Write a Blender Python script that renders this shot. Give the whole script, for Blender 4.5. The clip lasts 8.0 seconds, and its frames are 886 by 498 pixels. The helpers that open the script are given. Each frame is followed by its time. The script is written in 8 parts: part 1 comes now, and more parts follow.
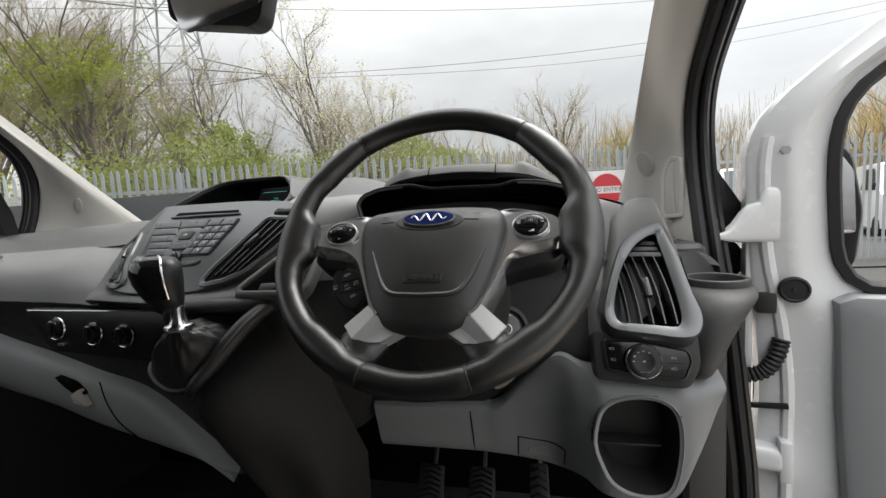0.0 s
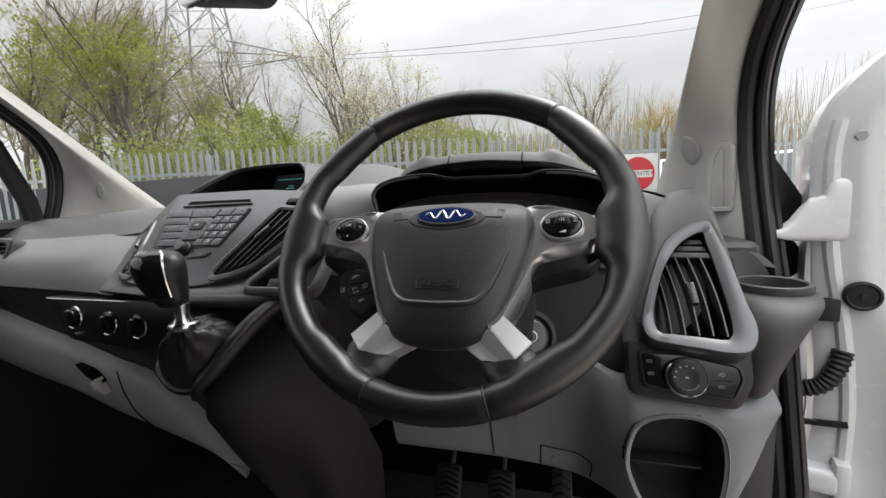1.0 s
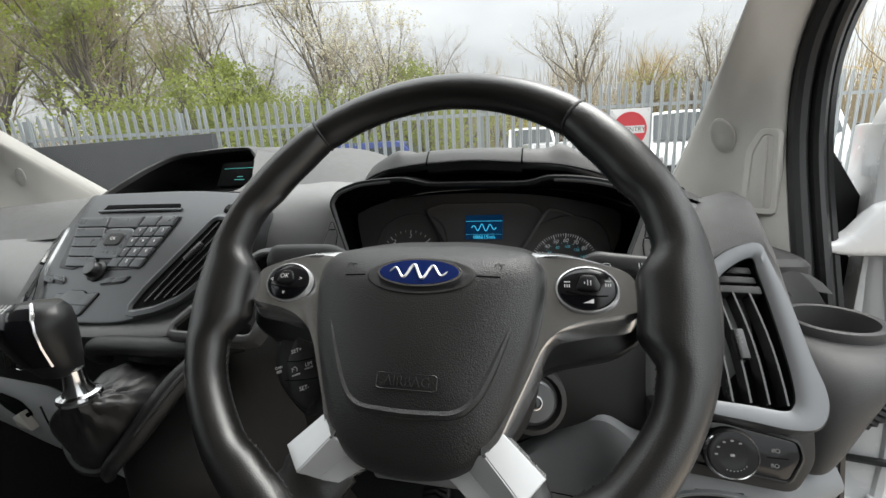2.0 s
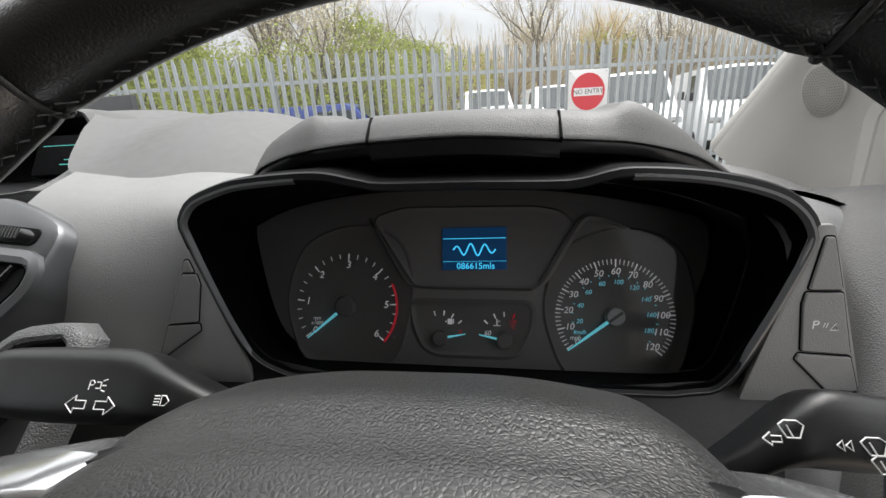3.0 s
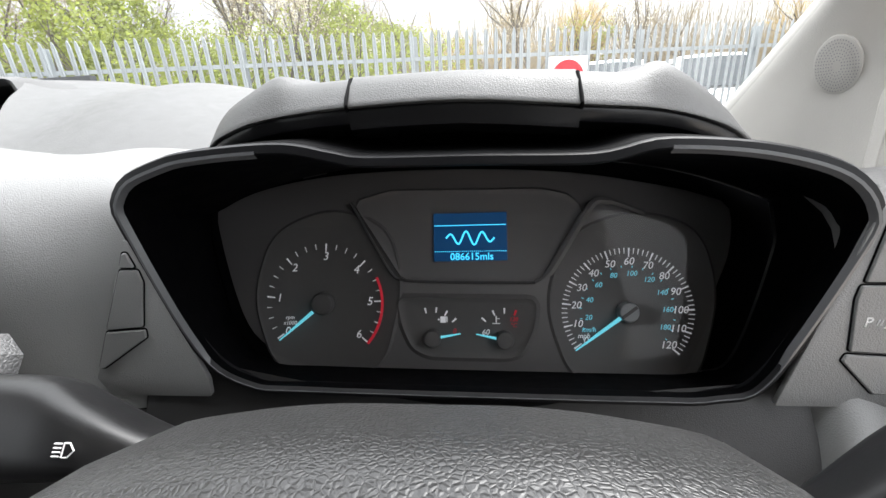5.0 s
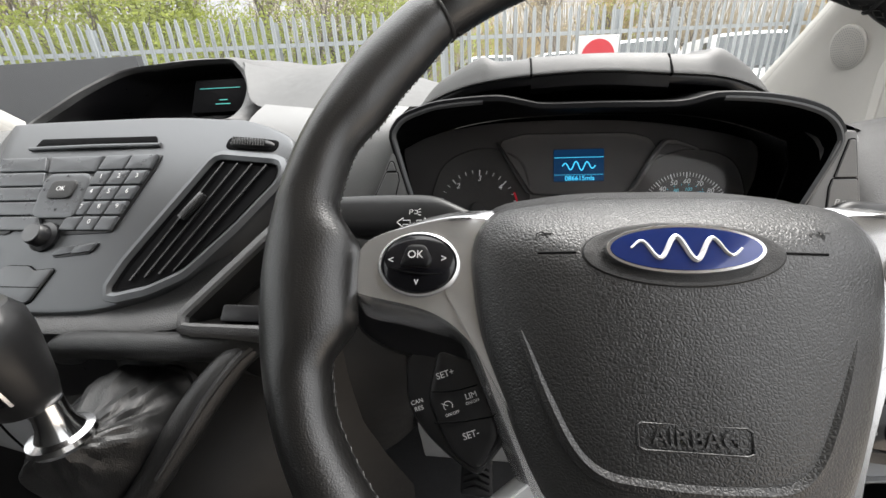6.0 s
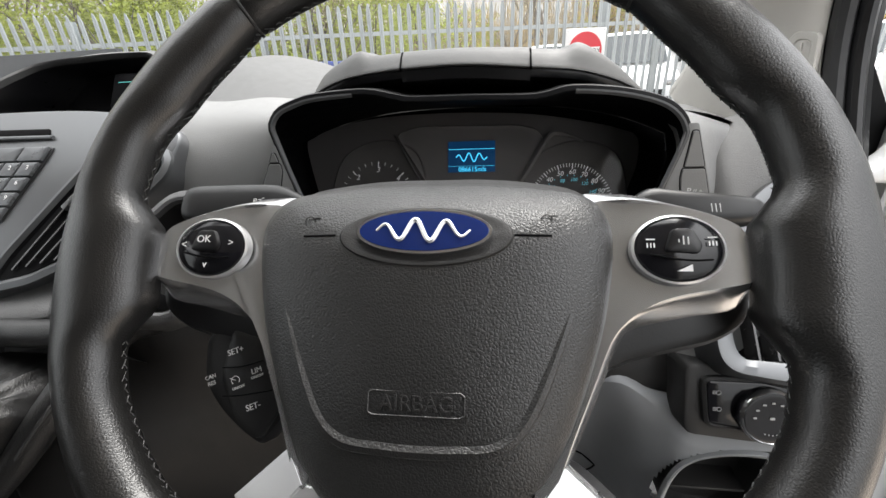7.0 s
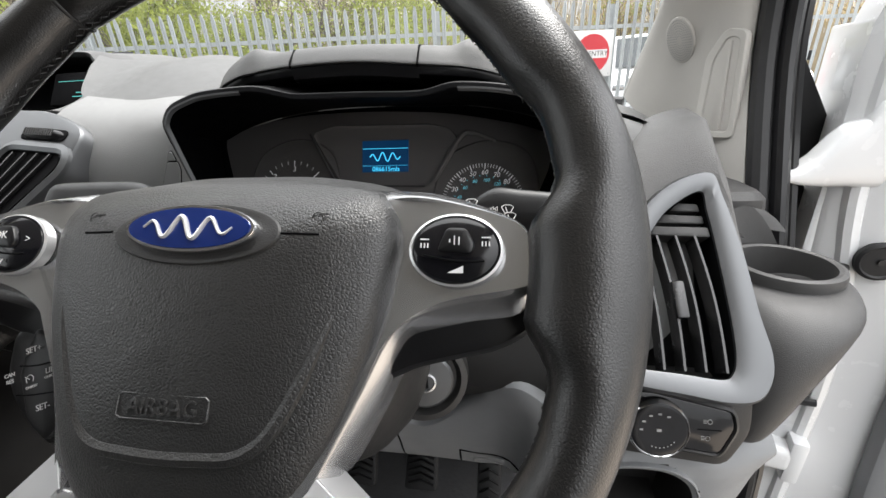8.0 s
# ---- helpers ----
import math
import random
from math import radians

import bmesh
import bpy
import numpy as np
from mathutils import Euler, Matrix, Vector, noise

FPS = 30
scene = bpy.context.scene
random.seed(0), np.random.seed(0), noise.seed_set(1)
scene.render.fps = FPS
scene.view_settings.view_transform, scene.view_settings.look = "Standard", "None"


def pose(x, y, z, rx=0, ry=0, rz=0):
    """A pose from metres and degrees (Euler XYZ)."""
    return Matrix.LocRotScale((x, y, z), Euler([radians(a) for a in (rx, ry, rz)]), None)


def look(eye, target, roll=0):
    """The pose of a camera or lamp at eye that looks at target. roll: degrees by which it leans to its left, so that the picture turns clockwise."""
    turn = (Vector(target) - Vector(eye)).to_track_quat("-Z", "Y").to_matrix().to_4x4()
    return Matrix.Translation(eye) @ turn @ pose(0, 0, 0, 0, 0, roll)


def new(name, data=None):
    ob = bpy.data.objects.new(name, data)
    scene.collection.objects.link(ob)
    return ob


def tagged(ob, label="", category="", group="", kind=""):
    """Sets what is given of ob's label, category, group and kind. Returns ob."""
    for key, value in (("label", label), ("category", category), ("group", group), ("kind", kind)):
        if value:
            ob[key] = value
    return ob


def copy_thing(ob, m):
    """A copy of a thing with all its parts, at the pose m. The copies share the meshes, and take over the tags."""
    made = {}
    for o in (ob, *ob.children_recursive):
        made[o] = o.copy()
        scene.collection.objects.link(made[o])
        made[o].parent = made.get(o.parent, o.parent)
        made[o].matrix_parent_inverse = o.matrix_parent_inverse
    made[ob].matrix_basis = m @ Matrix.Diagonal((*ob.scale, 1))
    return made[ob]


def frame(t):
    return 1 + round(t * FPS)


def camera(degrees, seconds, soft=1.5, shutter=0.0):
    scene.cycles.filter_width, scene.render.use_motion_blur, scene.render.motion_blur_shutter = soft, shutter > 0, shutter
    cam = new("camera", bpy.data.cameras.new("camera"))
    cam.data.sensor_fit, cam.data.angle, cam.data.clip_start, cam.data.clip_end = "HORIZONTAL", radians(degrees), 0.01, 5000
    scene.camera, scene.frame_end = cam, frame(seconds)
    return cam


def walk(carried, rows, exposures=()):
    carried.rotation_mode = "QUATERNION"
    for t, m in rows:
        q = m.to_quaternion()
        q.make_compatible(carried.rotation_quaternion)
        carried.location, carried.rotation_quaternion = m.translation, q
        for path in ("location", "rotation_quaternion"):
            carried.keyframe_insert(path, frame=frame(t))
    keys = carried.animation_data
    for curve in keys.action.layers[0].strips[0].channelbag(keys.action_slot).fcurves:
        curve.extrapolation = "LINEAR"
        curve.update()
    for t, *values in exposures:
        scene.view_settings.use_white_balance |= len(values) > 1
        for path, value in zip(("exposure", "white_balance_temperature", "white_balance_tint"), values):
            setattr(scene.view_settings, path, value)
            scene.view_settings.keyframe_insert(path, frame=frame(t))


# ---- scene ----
cam = camera(95.1, 8.0)
PATH = [
    (0, (0.119, -0.475, 1.461), (-0.306, 1.471, 1.284), -3.2),
    (0.2, (0.090, -0.467, 1.463), (-0.368, 1.471, 1.278), -2.7),
    (0.5, (0.081, -0.456, 1.461), (-0.411, 1.473, 1.260), -2.8),
    (0.8, (0.105, -0.432, 1.473), (-0.428, 1.479, 1.227), -2.6),
    (1, (0.114, -0.421, 1.475), (-0.426, 1.488, 1.222), -2.8),
    (1.2, (0.122, -0.411, 1.480), (-0.421, 1.493, 1.202), -2.8),
    (2.3, (0.069, -0.183, 1.551), (-0.361, 1.697, 1.020), -3.6),
    (2.5, (0.055, -0.115, 1.549), (-0.330, 1.765, 0.985), -3.7),
    (3, (0.030, -0.033, 1.542), (-0.257, 1.841, 0.904), -3.7),
    (3.5, (0.020, 0.042, 1.513), (-0.228, 1.911, 0.842), -3.7),
    (4, (0.020, 0.087, 1.483), (-0.162, 2.001, 0.937), -3.0),
    (4.2, (0.021, 0.087, 1.483), (-0.112, 2.003, 0.935), -2.7),
    (5.3, (0.007, -0.064, 1.545), (-0.226, 1.780, 0.805), -3.2),
    (5.5, (-0.033, -0.117, 1.547), (-0.295, 1.720, 0.802), -3.2),
    (5.7, (-0.065, -0.160, 1.544), (-0.338, 1.669, 0.781), -3.3),
    (6, (-0.077, -0.177, 1.528), (-0.358, 1.647, 0.757), -3.1),
    (6.3, (-0.080, -0.179, 1.526), (-0.360, 1.645, 0.751), -3.0),
    (6.5, (-0.078, -0.179, 1.525), (-0.359, 1.641, 0.745), -2.9),
    (6.8, (-0.027, -0.183, 1.527), (-0.294, 1.634, 0.734), -3.1),
    (7, (0.034, -0.178, 1.523), (-0.220, 1.638, 0.724), -3.1),
    (7.2, (0.087, -0.165, 1.524), (-0.153, 1.652, 0.726), -3.1),
    (7.5, (0.134, -0.156, 1.517), (-0.127, 1.658, 0.717), -3.5),
    (7.8, (0.142, -0.155, 1.512), (-0.132, 1.662, 0.722), -3.3),
    (8, (0.141, -0.157, 1.513), (-0.163, 1.657, 0.728), -3.1),
]
EXPOSURES = [(0.0, 1.08, 6550, 9), (1.2, 1.18, 6520, 8), (2.3, 1.36, 6450, 7), (3.0, 1.52, 6500, 10), (3.5, 1.97, 6250, 11), (4.2, 2.58, 6250, 11), (5.3, 2.15, 6430, 10), (6.0, 1.94, 6580, 10), (8.0, 1.86, 6510, 10)]
walk(cam, [(t, look(eye, target, roll)) for t, eye, target, roll in PATH], EXPOSURES)

from mathutils.bvhtree import BVHTree

# world, exposure and sun
scene.view_settings.exposure = 0.0
world = bpy.data.worlds.new("sky")
scene.world = world
world.use_nodes = True


def build_sky():
    nt = world.node_tree
    nt.nodes.clear()
    out = nt.nodes.new("ShaderNodeOutputWorld")
    bg = nt.nodes.new("ShaderNodeBackground")
    sky = nt.nodes.new("ShaderNodeTexSky")
    sky.sky_type = "NISHITA"
    sky.sun_disc = False
    sky.sun_elevation = radians(58)
    sky.sun_rotation = radians(41)
    co = nt.nodes.new("ShaderNodeTexCoord")
    mp = nt.nodes.new("ShaderNodeMapping")
    mp.inputs["Scale"].default_value = (1.6, 1.6, 4.5)
    mp.inputs["Location"].default_value = (2.3, 0.7, 1.1)
    noise_a = nt.nodes.new("ShaderNodeTexNoise")
    noise_a.inputs["Scale"].default_value = 1.7
    noise_a.inputs["Detail"].default_value = 7
    noise_a.inputs["Roughness"].default_value = 0.55
    ramp = nt.nodes.new("ShaderNodeValToRGB")
    ramp.color_ramp.elements[0].position = 0.36
    ramp.color_ramp.elements[0].color = (6.8, 6.86, 6.94, 1)
    ramp.color_ramp.elements[1].position = 0.62
    ramp.color_ramp.elements[1].color = (8.1, 8.12, 8.16, 1)
    mix = nt.nodes.new("ShaderNodeMix")
    mix.data_type = "RGBA"
    mix.inputs["Factor"].default_value = 0.93
    nt.links.new(co.outputs["Generated"], mp.inputs["Vector"])
    nt.links.new(mp.outputs["Vector"], noise_a.inputs["Vector"])
    nt.links.new(noise_a.outputs["Fac"], ramp.inputs["Fac"])
    nt.links.new(sky.outputs["Color"], mix.inputs["A"])
    # thin bright cloud overhead, greyer towards the horizon
    up = nt.nodes.new("ShaderNodeSeparateXYZ")
    grad = nt.nodes.new("ShaderNodeMapRange")
    grad.inputs["To Min"].default_value, grad.inputs["To Max"].default_value = 0.56, 3.0
    dim = nt.nodes.new("ShaderNodeVectorMath")
    dim.operation = "SCALE"
    nt.links.new(co.outputs["Generated"], up.inputs["Vector"])
    steep = nt.nodes.new("ShaderNodeMath")
    steep.operation = "POWER"
    steep.use_clamp = True
    steep.inputs[1].default_value = 2.0
    nt.links.new(up.outputs["Z"], steep.inputs[0])
    nt.links.new(steep.outputs[0], grad.inputs["Value"])
    nt.links.new(ramp.outputs["Color"], dim.inputs[0])
    nt.links.new(grad.outputs["Result"], dim.inputs["Scale"])
    nt.links.new(dim.outputs["Vector"], mix.inputs["B"])
    nt.links.new(mix.outputs["Result"], bg.inputs["Color"])
    bg.inputs["Strength"].default_value = SKY
    nt.links.new(bg.outputs["Background"], out.inputs["Surface"])


SKY = 0.088
build_sky()
sun = new("sun", bpy.data.lights.new("sun", "SUN"))
sun.data.energy, sun.data.angle, sun.data.color = 1.3, radians(35), (1.0, 0.97, 0.93)
sun.matrix_basis = look((3.6, 4.2, 10.0), (0, 0, 1))

# ---- materials ----


def principled(name, base, rough=0.5, metal=0.0, vary=0.12, vscale=18.0, grain=0.0, gscale=300.0, kind="noise", spec=0.5, coat=0.0, rvary=0.1, rand=0.0):
    m = bpy.data.materials.new(name)
    m.use_nodes = True
    nt = m.node_tree
    p = nt.nodes["Principled BSDF"]
    co = nt.nodes.new("ShaderNodeTexCoord")
    big = nt.nodes.new("ShaderNodeTexNoise")
    big.inputs["Scale"].default_value = vscale
    big.inputs["Detail"].default_value = 6
    big.inputs["Roughness"].default_value = 0.65
    nt.links.new(co.outputs["Object"], big.inputs["Vector"])
    ramp = nt.nodes.new("ShaderNodeMapRange")
    ramp.inputs["To Min"].default_value = 1 - vary
    ramp.inputs["To Max"].default_value = 1 + vary
    nt.links.new(big.outputs["Fac"], ramp.inputs["Value"])
    mul = nt.nodes.new("ShaderNodeVectorMath")
    mul.operation = "SCALE"
    mul.inputs[0].default_value = base
    scale_out = ramp.outputs["Result"]
    if rand:
        info = nt.nodes.new("ShaderNodeObjectInfo")
        rr = nt.nodes.new("ShaderNodeMapRange")
        rr.inputs["To Min"].default_value, rr.inputs["To Max"].default_value = 1 - rand, 1 + rand
        nt.links.new(info.outputs["Random"], rr.inputs["Value"])
        mm = nt.nodes.new("ShaderNodeMath")
        mm.operation = "MULTIPLY"
        nt.links.new(rr.outputs["Result"], mm.inputs[0])
        nt.links.new(scale_out, mm.inputs[1])
        scale_out = mm.outputs[0]
    nt.links.new(scale_out, mul.inputs["Scale"])
    nt.links.new(mul.outputs["Vector"], p.inputs["Base Color"])
    p.inputs["Metallic"].default_value = metal
    p.inputs["Specular IOR Level"].default_value = spec
    p.inputs["Coat Weight"].default_value = coat
    p.inputs["Coat Roughness"].default_value = 0.03 if rough < 0.31 else rough * 0.9
    rr = nt.nodes.new("ShaderNodeMapRange")
    rr.inputs["To Min"].default_value, rr.inputs["To Max"].default_value = max(0.02, rough - rvary), min(1, rough + rvary)
    fine = nt.nodes.new("ShaderNodeTexNoise")
    fine.inputs["Scale"].default_value = vscale * 5
    fine.inputs["Detail"].default_value = 4
    nt.links.new(co.outputs["Object"], fine.inputs["Vector"])
    nt.links.new(fine.outputs["Fac"], rr.inputs["Value"])
    nt.links.new(rr.outputs["Result"], p.inputs["Roughness"])
    if grain:
        if kind == "leather":
            tex = nt.nodes.new("ShaderNodeTexVoronoi")
            tex.feature = "DISTANCE_TO_EDGE"
            tex.inputs["Scale"].default_value = gscale
            warp = nt.nodes.new("ShaderNodeTexNoise")
            warp.inputs["Scale"].default_value = gscale * 0.6
            nt.links.new(co.outputs["Object"], warp.inputs["Vector"])
            add = nt.nodes.new("ShaderNodeVectorMath")
            add.operation = "MULTIPLY_ADD"
            add.inputs[1].default_value = (1.0 / gscale,) * 3
            nt.links.new(warp.outputs["Color"], add.inputs[0])
            nt.links.new(co.outputs["Object"], add.inputs[2])
            nt.links.new(add.outputs["Vector"], tex.inputs["Vector"])
            soft = nt.nodes.new("ShaderNodeMapRange")
            soft.inputs["From Max"].default_value = 0.28
            soft.interpolation_type = "SMOOTHSTEP"
            nt.links.new(tex.outputs["Distance"], soft.inputs["Value"])
            height = soft.outputs["Result"]
        else:
            tex = nt.nodes.new("ShaderNodeTexNoise")
            tex.inputs["Scale"].default_value = gscale
            tex.inputs["Detail"].default_value = 3
            nt.links.new(co.outputs["Object"], tex.inputs["Vector"])
            height = tex.outputs["Fac"]
        bump = nt.nodes.new("ShaderNodeBump")
        bump.inputs["Strength"].default_value = grain
        bump.inputs["Distance"].default_value = 0.6 / gscale
        nt.links.new(height, bump.inputs["Height"])
        nt.links.new(bump.outputs["Normal"], p.inputs["Normal"])
    return m


def glowing(name, colour, strength):
    m = bpy.data.materials.new(name)
    m.use_nodes = True
    p = m.node_tree.nodes["Principled BSDF"]
    p.inputs["Base Color"].default_value = (*colour, 1)
    p.inputs["Emission Color"].default_value = (*colour, 1)
    p.inputs["Emission Strength"].default_value = strength
    p.inputs["Roughness"].default_value = 0.4
    return m


def clear_glass(name, tint=(0.97, 0.99, 0.98), gloss=1.0):
    m = bpy.data.materials.new(name)
    m.use_nodes = True
    nt = m.node_tree
    nt.nodes.clear()
    out = nt.nodes.new("ShaderNodeOutputMaterial")
    tr = nt.nodes.new("ShaderNodeBsdfTransparent")
    tr.inputs["Color"].default_value = (*tint, 1)
    gl = nt.nodes.new("ShaderNodeBsdfGlossy")
    gl.inputs["Roughness"].default_value = 0.015
    fr = nt.nodes.new("ShaderNodeFresnel")
    fr.inputs["IOR"].default_value = 1.45
    sc = nt.nodes.new("ShaderNodeMath")
    sc.operation = "MULTIPLY"
    sc.inputs[1].default_value = gloss
    mx = nt.nodes.new("ShaderNodeMixShader")
    nt.links.new(fr.outputs["Fac"], sc.inputs[0])
    nt.links.new(sc.outputs[0], mx.inputs["Fac"])
    nt.links.new(tr.outputs["BSDF"], mx.inputs[1])
    nt.links.new(gl.outputs["BSDF"], mx.inputs[2])
    nt.links.new(mx.outputs["Shader"], out.inputs["Surface"])
    return m


M_PAD = principled("soft_grey_dash", (0.225, 0.225, 0.224), 0.48, vary=0.06, grain=0.22, gscale=760, kind="leather")
M_PADL = principled("pale_grey_dash", (0.098, 0.098, 0.0967), 0.5, vary=0.05, grain=0.19, gscale=760, kind="leather")
M_DARK = principled("charcoal_plastic", (0.024, 0.0236, 0.0235), 0.45, vary=0.1, grain=0.16, gscale=900, kind="leather")
M_LOWER = principled("slate_grey_plastic", (0.275, 0.283, 0.292), 0.5, vary=0.07, grain=0.16, gscale=800, kind="leather")
M_TRIM = principled("pillar_trim", (0.52, 0.505, 0.475), 0.7, vary=0.05, grain=0.25, gscale=700)
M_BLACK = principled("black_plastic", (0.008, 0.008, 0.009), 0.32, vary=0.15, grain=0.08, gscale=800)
M_STALK = principled("stalk_black", (0.011, 0.011, 0.0115), 0.36, vary=0.1, spec=0.4, grain=0.06, gscale=900)
M_BEZEL = principled("bezel_black", (0.007, 0.007, 0.008), 0.4, vary=0.1, spec=0.2)
M_HOOD = principled("grey_grained_hood", (0.088, 0.088, 0.087), 0.5, vary=0.05, grain=0.2, gscale=760, kind="leather")
M_GLOSSB = principled("gloss_black", (0.008, 0.008, 0.010), 0.12, vary=0.1, rvary=0.05)
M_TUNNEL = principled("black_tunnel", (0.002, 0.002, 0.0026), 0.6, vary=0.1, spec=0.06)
# near black, for print and joints and for the deep shade of ducts
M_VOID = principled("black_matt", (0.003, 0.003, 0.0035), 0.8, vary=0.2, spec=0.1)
M_LEATHER = principled("black_leather", (0.010, 0.0096, 0.0093), 0.31, vary=0.12, vscale=12, grain=0.13, gscale=700, kind="leather", rvary=0.02, spec=0.8, coat=0.15)
M_GAITER = principled("soft_black_leather", (0.012, 0.012, 0.0122), 0.38, vary=0.15, vscale=14, grain=0.25, gscale=620, kind="leather", rvary=0.06, spec=0.6)
M_AIRBAG = principled("grained_black_cover", (0.016, 0.0158, 0.0156), 0.36, vary=0.08, grain=0.22, gscale=600, kind="leather", rvary=0.06, spec=0.8)
M_AIRBAG.node_tree.nodes["Principled BSDF"].inputs["Sheen Weight"].default_value = 0.06
M_SATIN = principled("satin_silver", (0.58, 0.585, 0.595), 0.22, metal=0.86, vary=0.02, rvary=0.015)
M_SILVERB = principled("bright_silver", (0.82, 0.825, 0.83), 0.24, metal=0.55, vary=0.04, rvary=0.05)
M_PANEL = principled("metallic_grey_panel", (0.15, 0.154, 0.159), 0.40, metal=0.9, vary=0.02, rvary=0.02)
M_RADIO = principled("radio_key_grey", (0.12, 0.125, 0.131), 0.3, vary=0.06, metal=0.5)
M_SLAT = principled("slat_black", (0.026, 0.026, 0.027), 0.26, vary=0.08, spec=0.8, rvary=0.04)
M_CHROME = principled("chrome", (0.74, 0.74, 0.75), 0.16, metal=1.0, vary=0.03, rvary=0.04)
M_WHITE = principled("white_paint", (0.84, 0.85, 0.86), 0.25, vary=0.03, coat=0.4, vscale=6)
M_RUBBER = principled("black_rubber", (0.014, 0.014, 0.015), 0.55, vary=0.2)
M_ICON = principled("white_print", (0.75, 0.75, 0.75), 0.6, vary=0.02)
M_PRINT = principled("grey_print", (0.42, 0.42, 0.42), 0.6, vary=0.02)
M_STEEL = principled("galvanised_steel", (0.46, 0.49, 0.50), 0.5, metal=0.35, vary=0.18, vscale=8, rand=0.1)
M_GLASS = clear_glass("windscreen_glass", (0.78, 0.785, 0.78), gloss=0.15)
M_CLUSGLASS = clear_glass("cluster_lens", (0.93, 0.93, 0.93), gloss=0.45)
M_BLUE = principled("oval_badge_blue", (0.008, 0.025, 0.15), 0.15, vary=0.05, metal=0.2, coat=0.6)
M_LCDB = glowing("lcd_blue", (0.004, 0.045, 0.13), 0.12)
M_LCDW = glowing("lcd_cyan", (0.06, 0.55, 0.88), 0.34)
M_TEAL = glowing("display_teal", (0.06, 0.40, 0.37), 0.10)
M_NEEDLE = glowing("needle_cyan", (0.16, 0.62, 0.74), 0.16)
M_DIALW = glowing("dial_white", (0.72, 0.72, 0.74), 0.07)
M_DIALC = glowing("dial_cyan", (0.16, 0.55, 0.68), 0.14)
M_DIALR = glowing("dial_red", (0.45, 0.02, 0.035), 0.10)
M_DIAL = principled("dial_face", (0.10, 0.096, 0.095), 0.7, vary=0.1)
M_DIAL2 = principled("dial_surround", (0.14, 0.134, 0.133), 0.55, vary=0.08)
M_CONSOLE = principled("black_console_plastic", (0.010, 0.0096, 0.0095), 0.5, vary=0.12, grain=0.12, gscale=900, kind="leather", spec=0.3)
M_STRIP = principled("satin_grey_strip", (0.11, 0.112, 0.116), 0.33, vary=0.05)
M_POD = principled("grey_grained_plastic", (0.062, 0.061, 0.061), 0.45, vary=0.08, grain=0.2, gscale=800, kind="leather")
M_SIDEGLASS = clear_glass("side_window_glass", (0.86, 0.88, 0.87), gloss=0.4)
M_SHROUD = principled("grey_grained_shroud", (0.12, 0.118, 0.116), 0.5, vary=0.06, grain=0.3, gscale=620, kind="leather")
M_SURR = principled("charcoal_grained_surround", (0.085, 0.085, 0.086), 0.42, vary=0.06, grain=0.35, gscale=520, kind="leather")
M_HEADLINE = principled("headliner", (0.50, 0.49, 0.465), 0.9, vary=0.06)
M_FLOOR = principled("rubber_mat", (0.04, 0.04, 0.042), 0.7, vary=0.3, grain=0.4, gscale=120)

# ---- building kit ----


def thing(name, label, category, m=None, group="", kind=""):
    ob = new(name)
    ob.empty_display_size = 0.05
    if m is not None:
        ob.matrix_basis = m
    return tagged(ob, label, category, group, kind)


def mesh_of(name, verts, faces, smooth=True):
    me = bpy.data.meshes.new(name)
    me.from_pydata([tuple(v) for v in verts], [], faces)
    me.update()
    if smooth:
        me.polygons.foreach_set("use_smooth", [True] * len(me.polygons))
    return me


def part(name, data, material, parent=None, label="", smooth=True, sharp=35.0, m=None):
    """Links a bmesh or a mesh as one object under a thing or a part."""
    if isinstance(data, bmesh.types.BMesh):
        me = bpy.data.meshes.new(name)
        bmesh.ops.recalc_face_normals(data, faces=data.faces[:])
        data.to_mesh(me)
        data.free()
    else:
        me = data
    if smooth:
        me.polygons.foreach_set("use_smooth", [True] * len(me.polygons))
        me.set_sharp_from_angle(angle=radians(sharp))
    if not me.materials:
        me.materials.append(material)
    ob = new(name, me)
    if parent is not None:
        ob.parent = parent
    if m is not None:
        ob.matrix_basis = m
    if label:
        ob["label"] = label
    return ob


def curve_pts(pts, n=8, closed=False):
    """Catmull-Rom through the points, n steps a span."""
    p = [Vector(q) for q in pts]
    k = len(p)
    out = []
    for i in range(k if closed else k - 1):
        a, b, c, d = (p[(i + j - 1) % k] if closed else p[min(max(i + j - 1, 0), k - 1)] for j in range(4))
        for s in range(n):
            t = s / n
            out.append(0.5 * (2 * b + (c - a) * t + (2 * a - 5 * b + 4 * c - d) * t * t + (3 * b - a - 3 * c + d) * t ** 3))
    if not closed:
        out.append(p[-1])
    return out


def loft(rings, closed=False, cap0=False, cap1=False):
    """A bmesh over rings of equally many points; closed: each ring runs round."""
    bm = bmesh.new()
    rows = [[bm.verts.new(v) for v in r] for r in rings]
    k = len(rows[0])
    for a, b in zip(rows, rows[1:]):
        for i in range(k if closed else k - 1):
            j = (i + 1) % k
            bm.faces.new((a[i], a[j], b[j], b[i]))
    if cap0:
        bm.faces.new(rows[0][::-1])
    if cap1:
        bm.faces.new(rows[-1])
    return bm


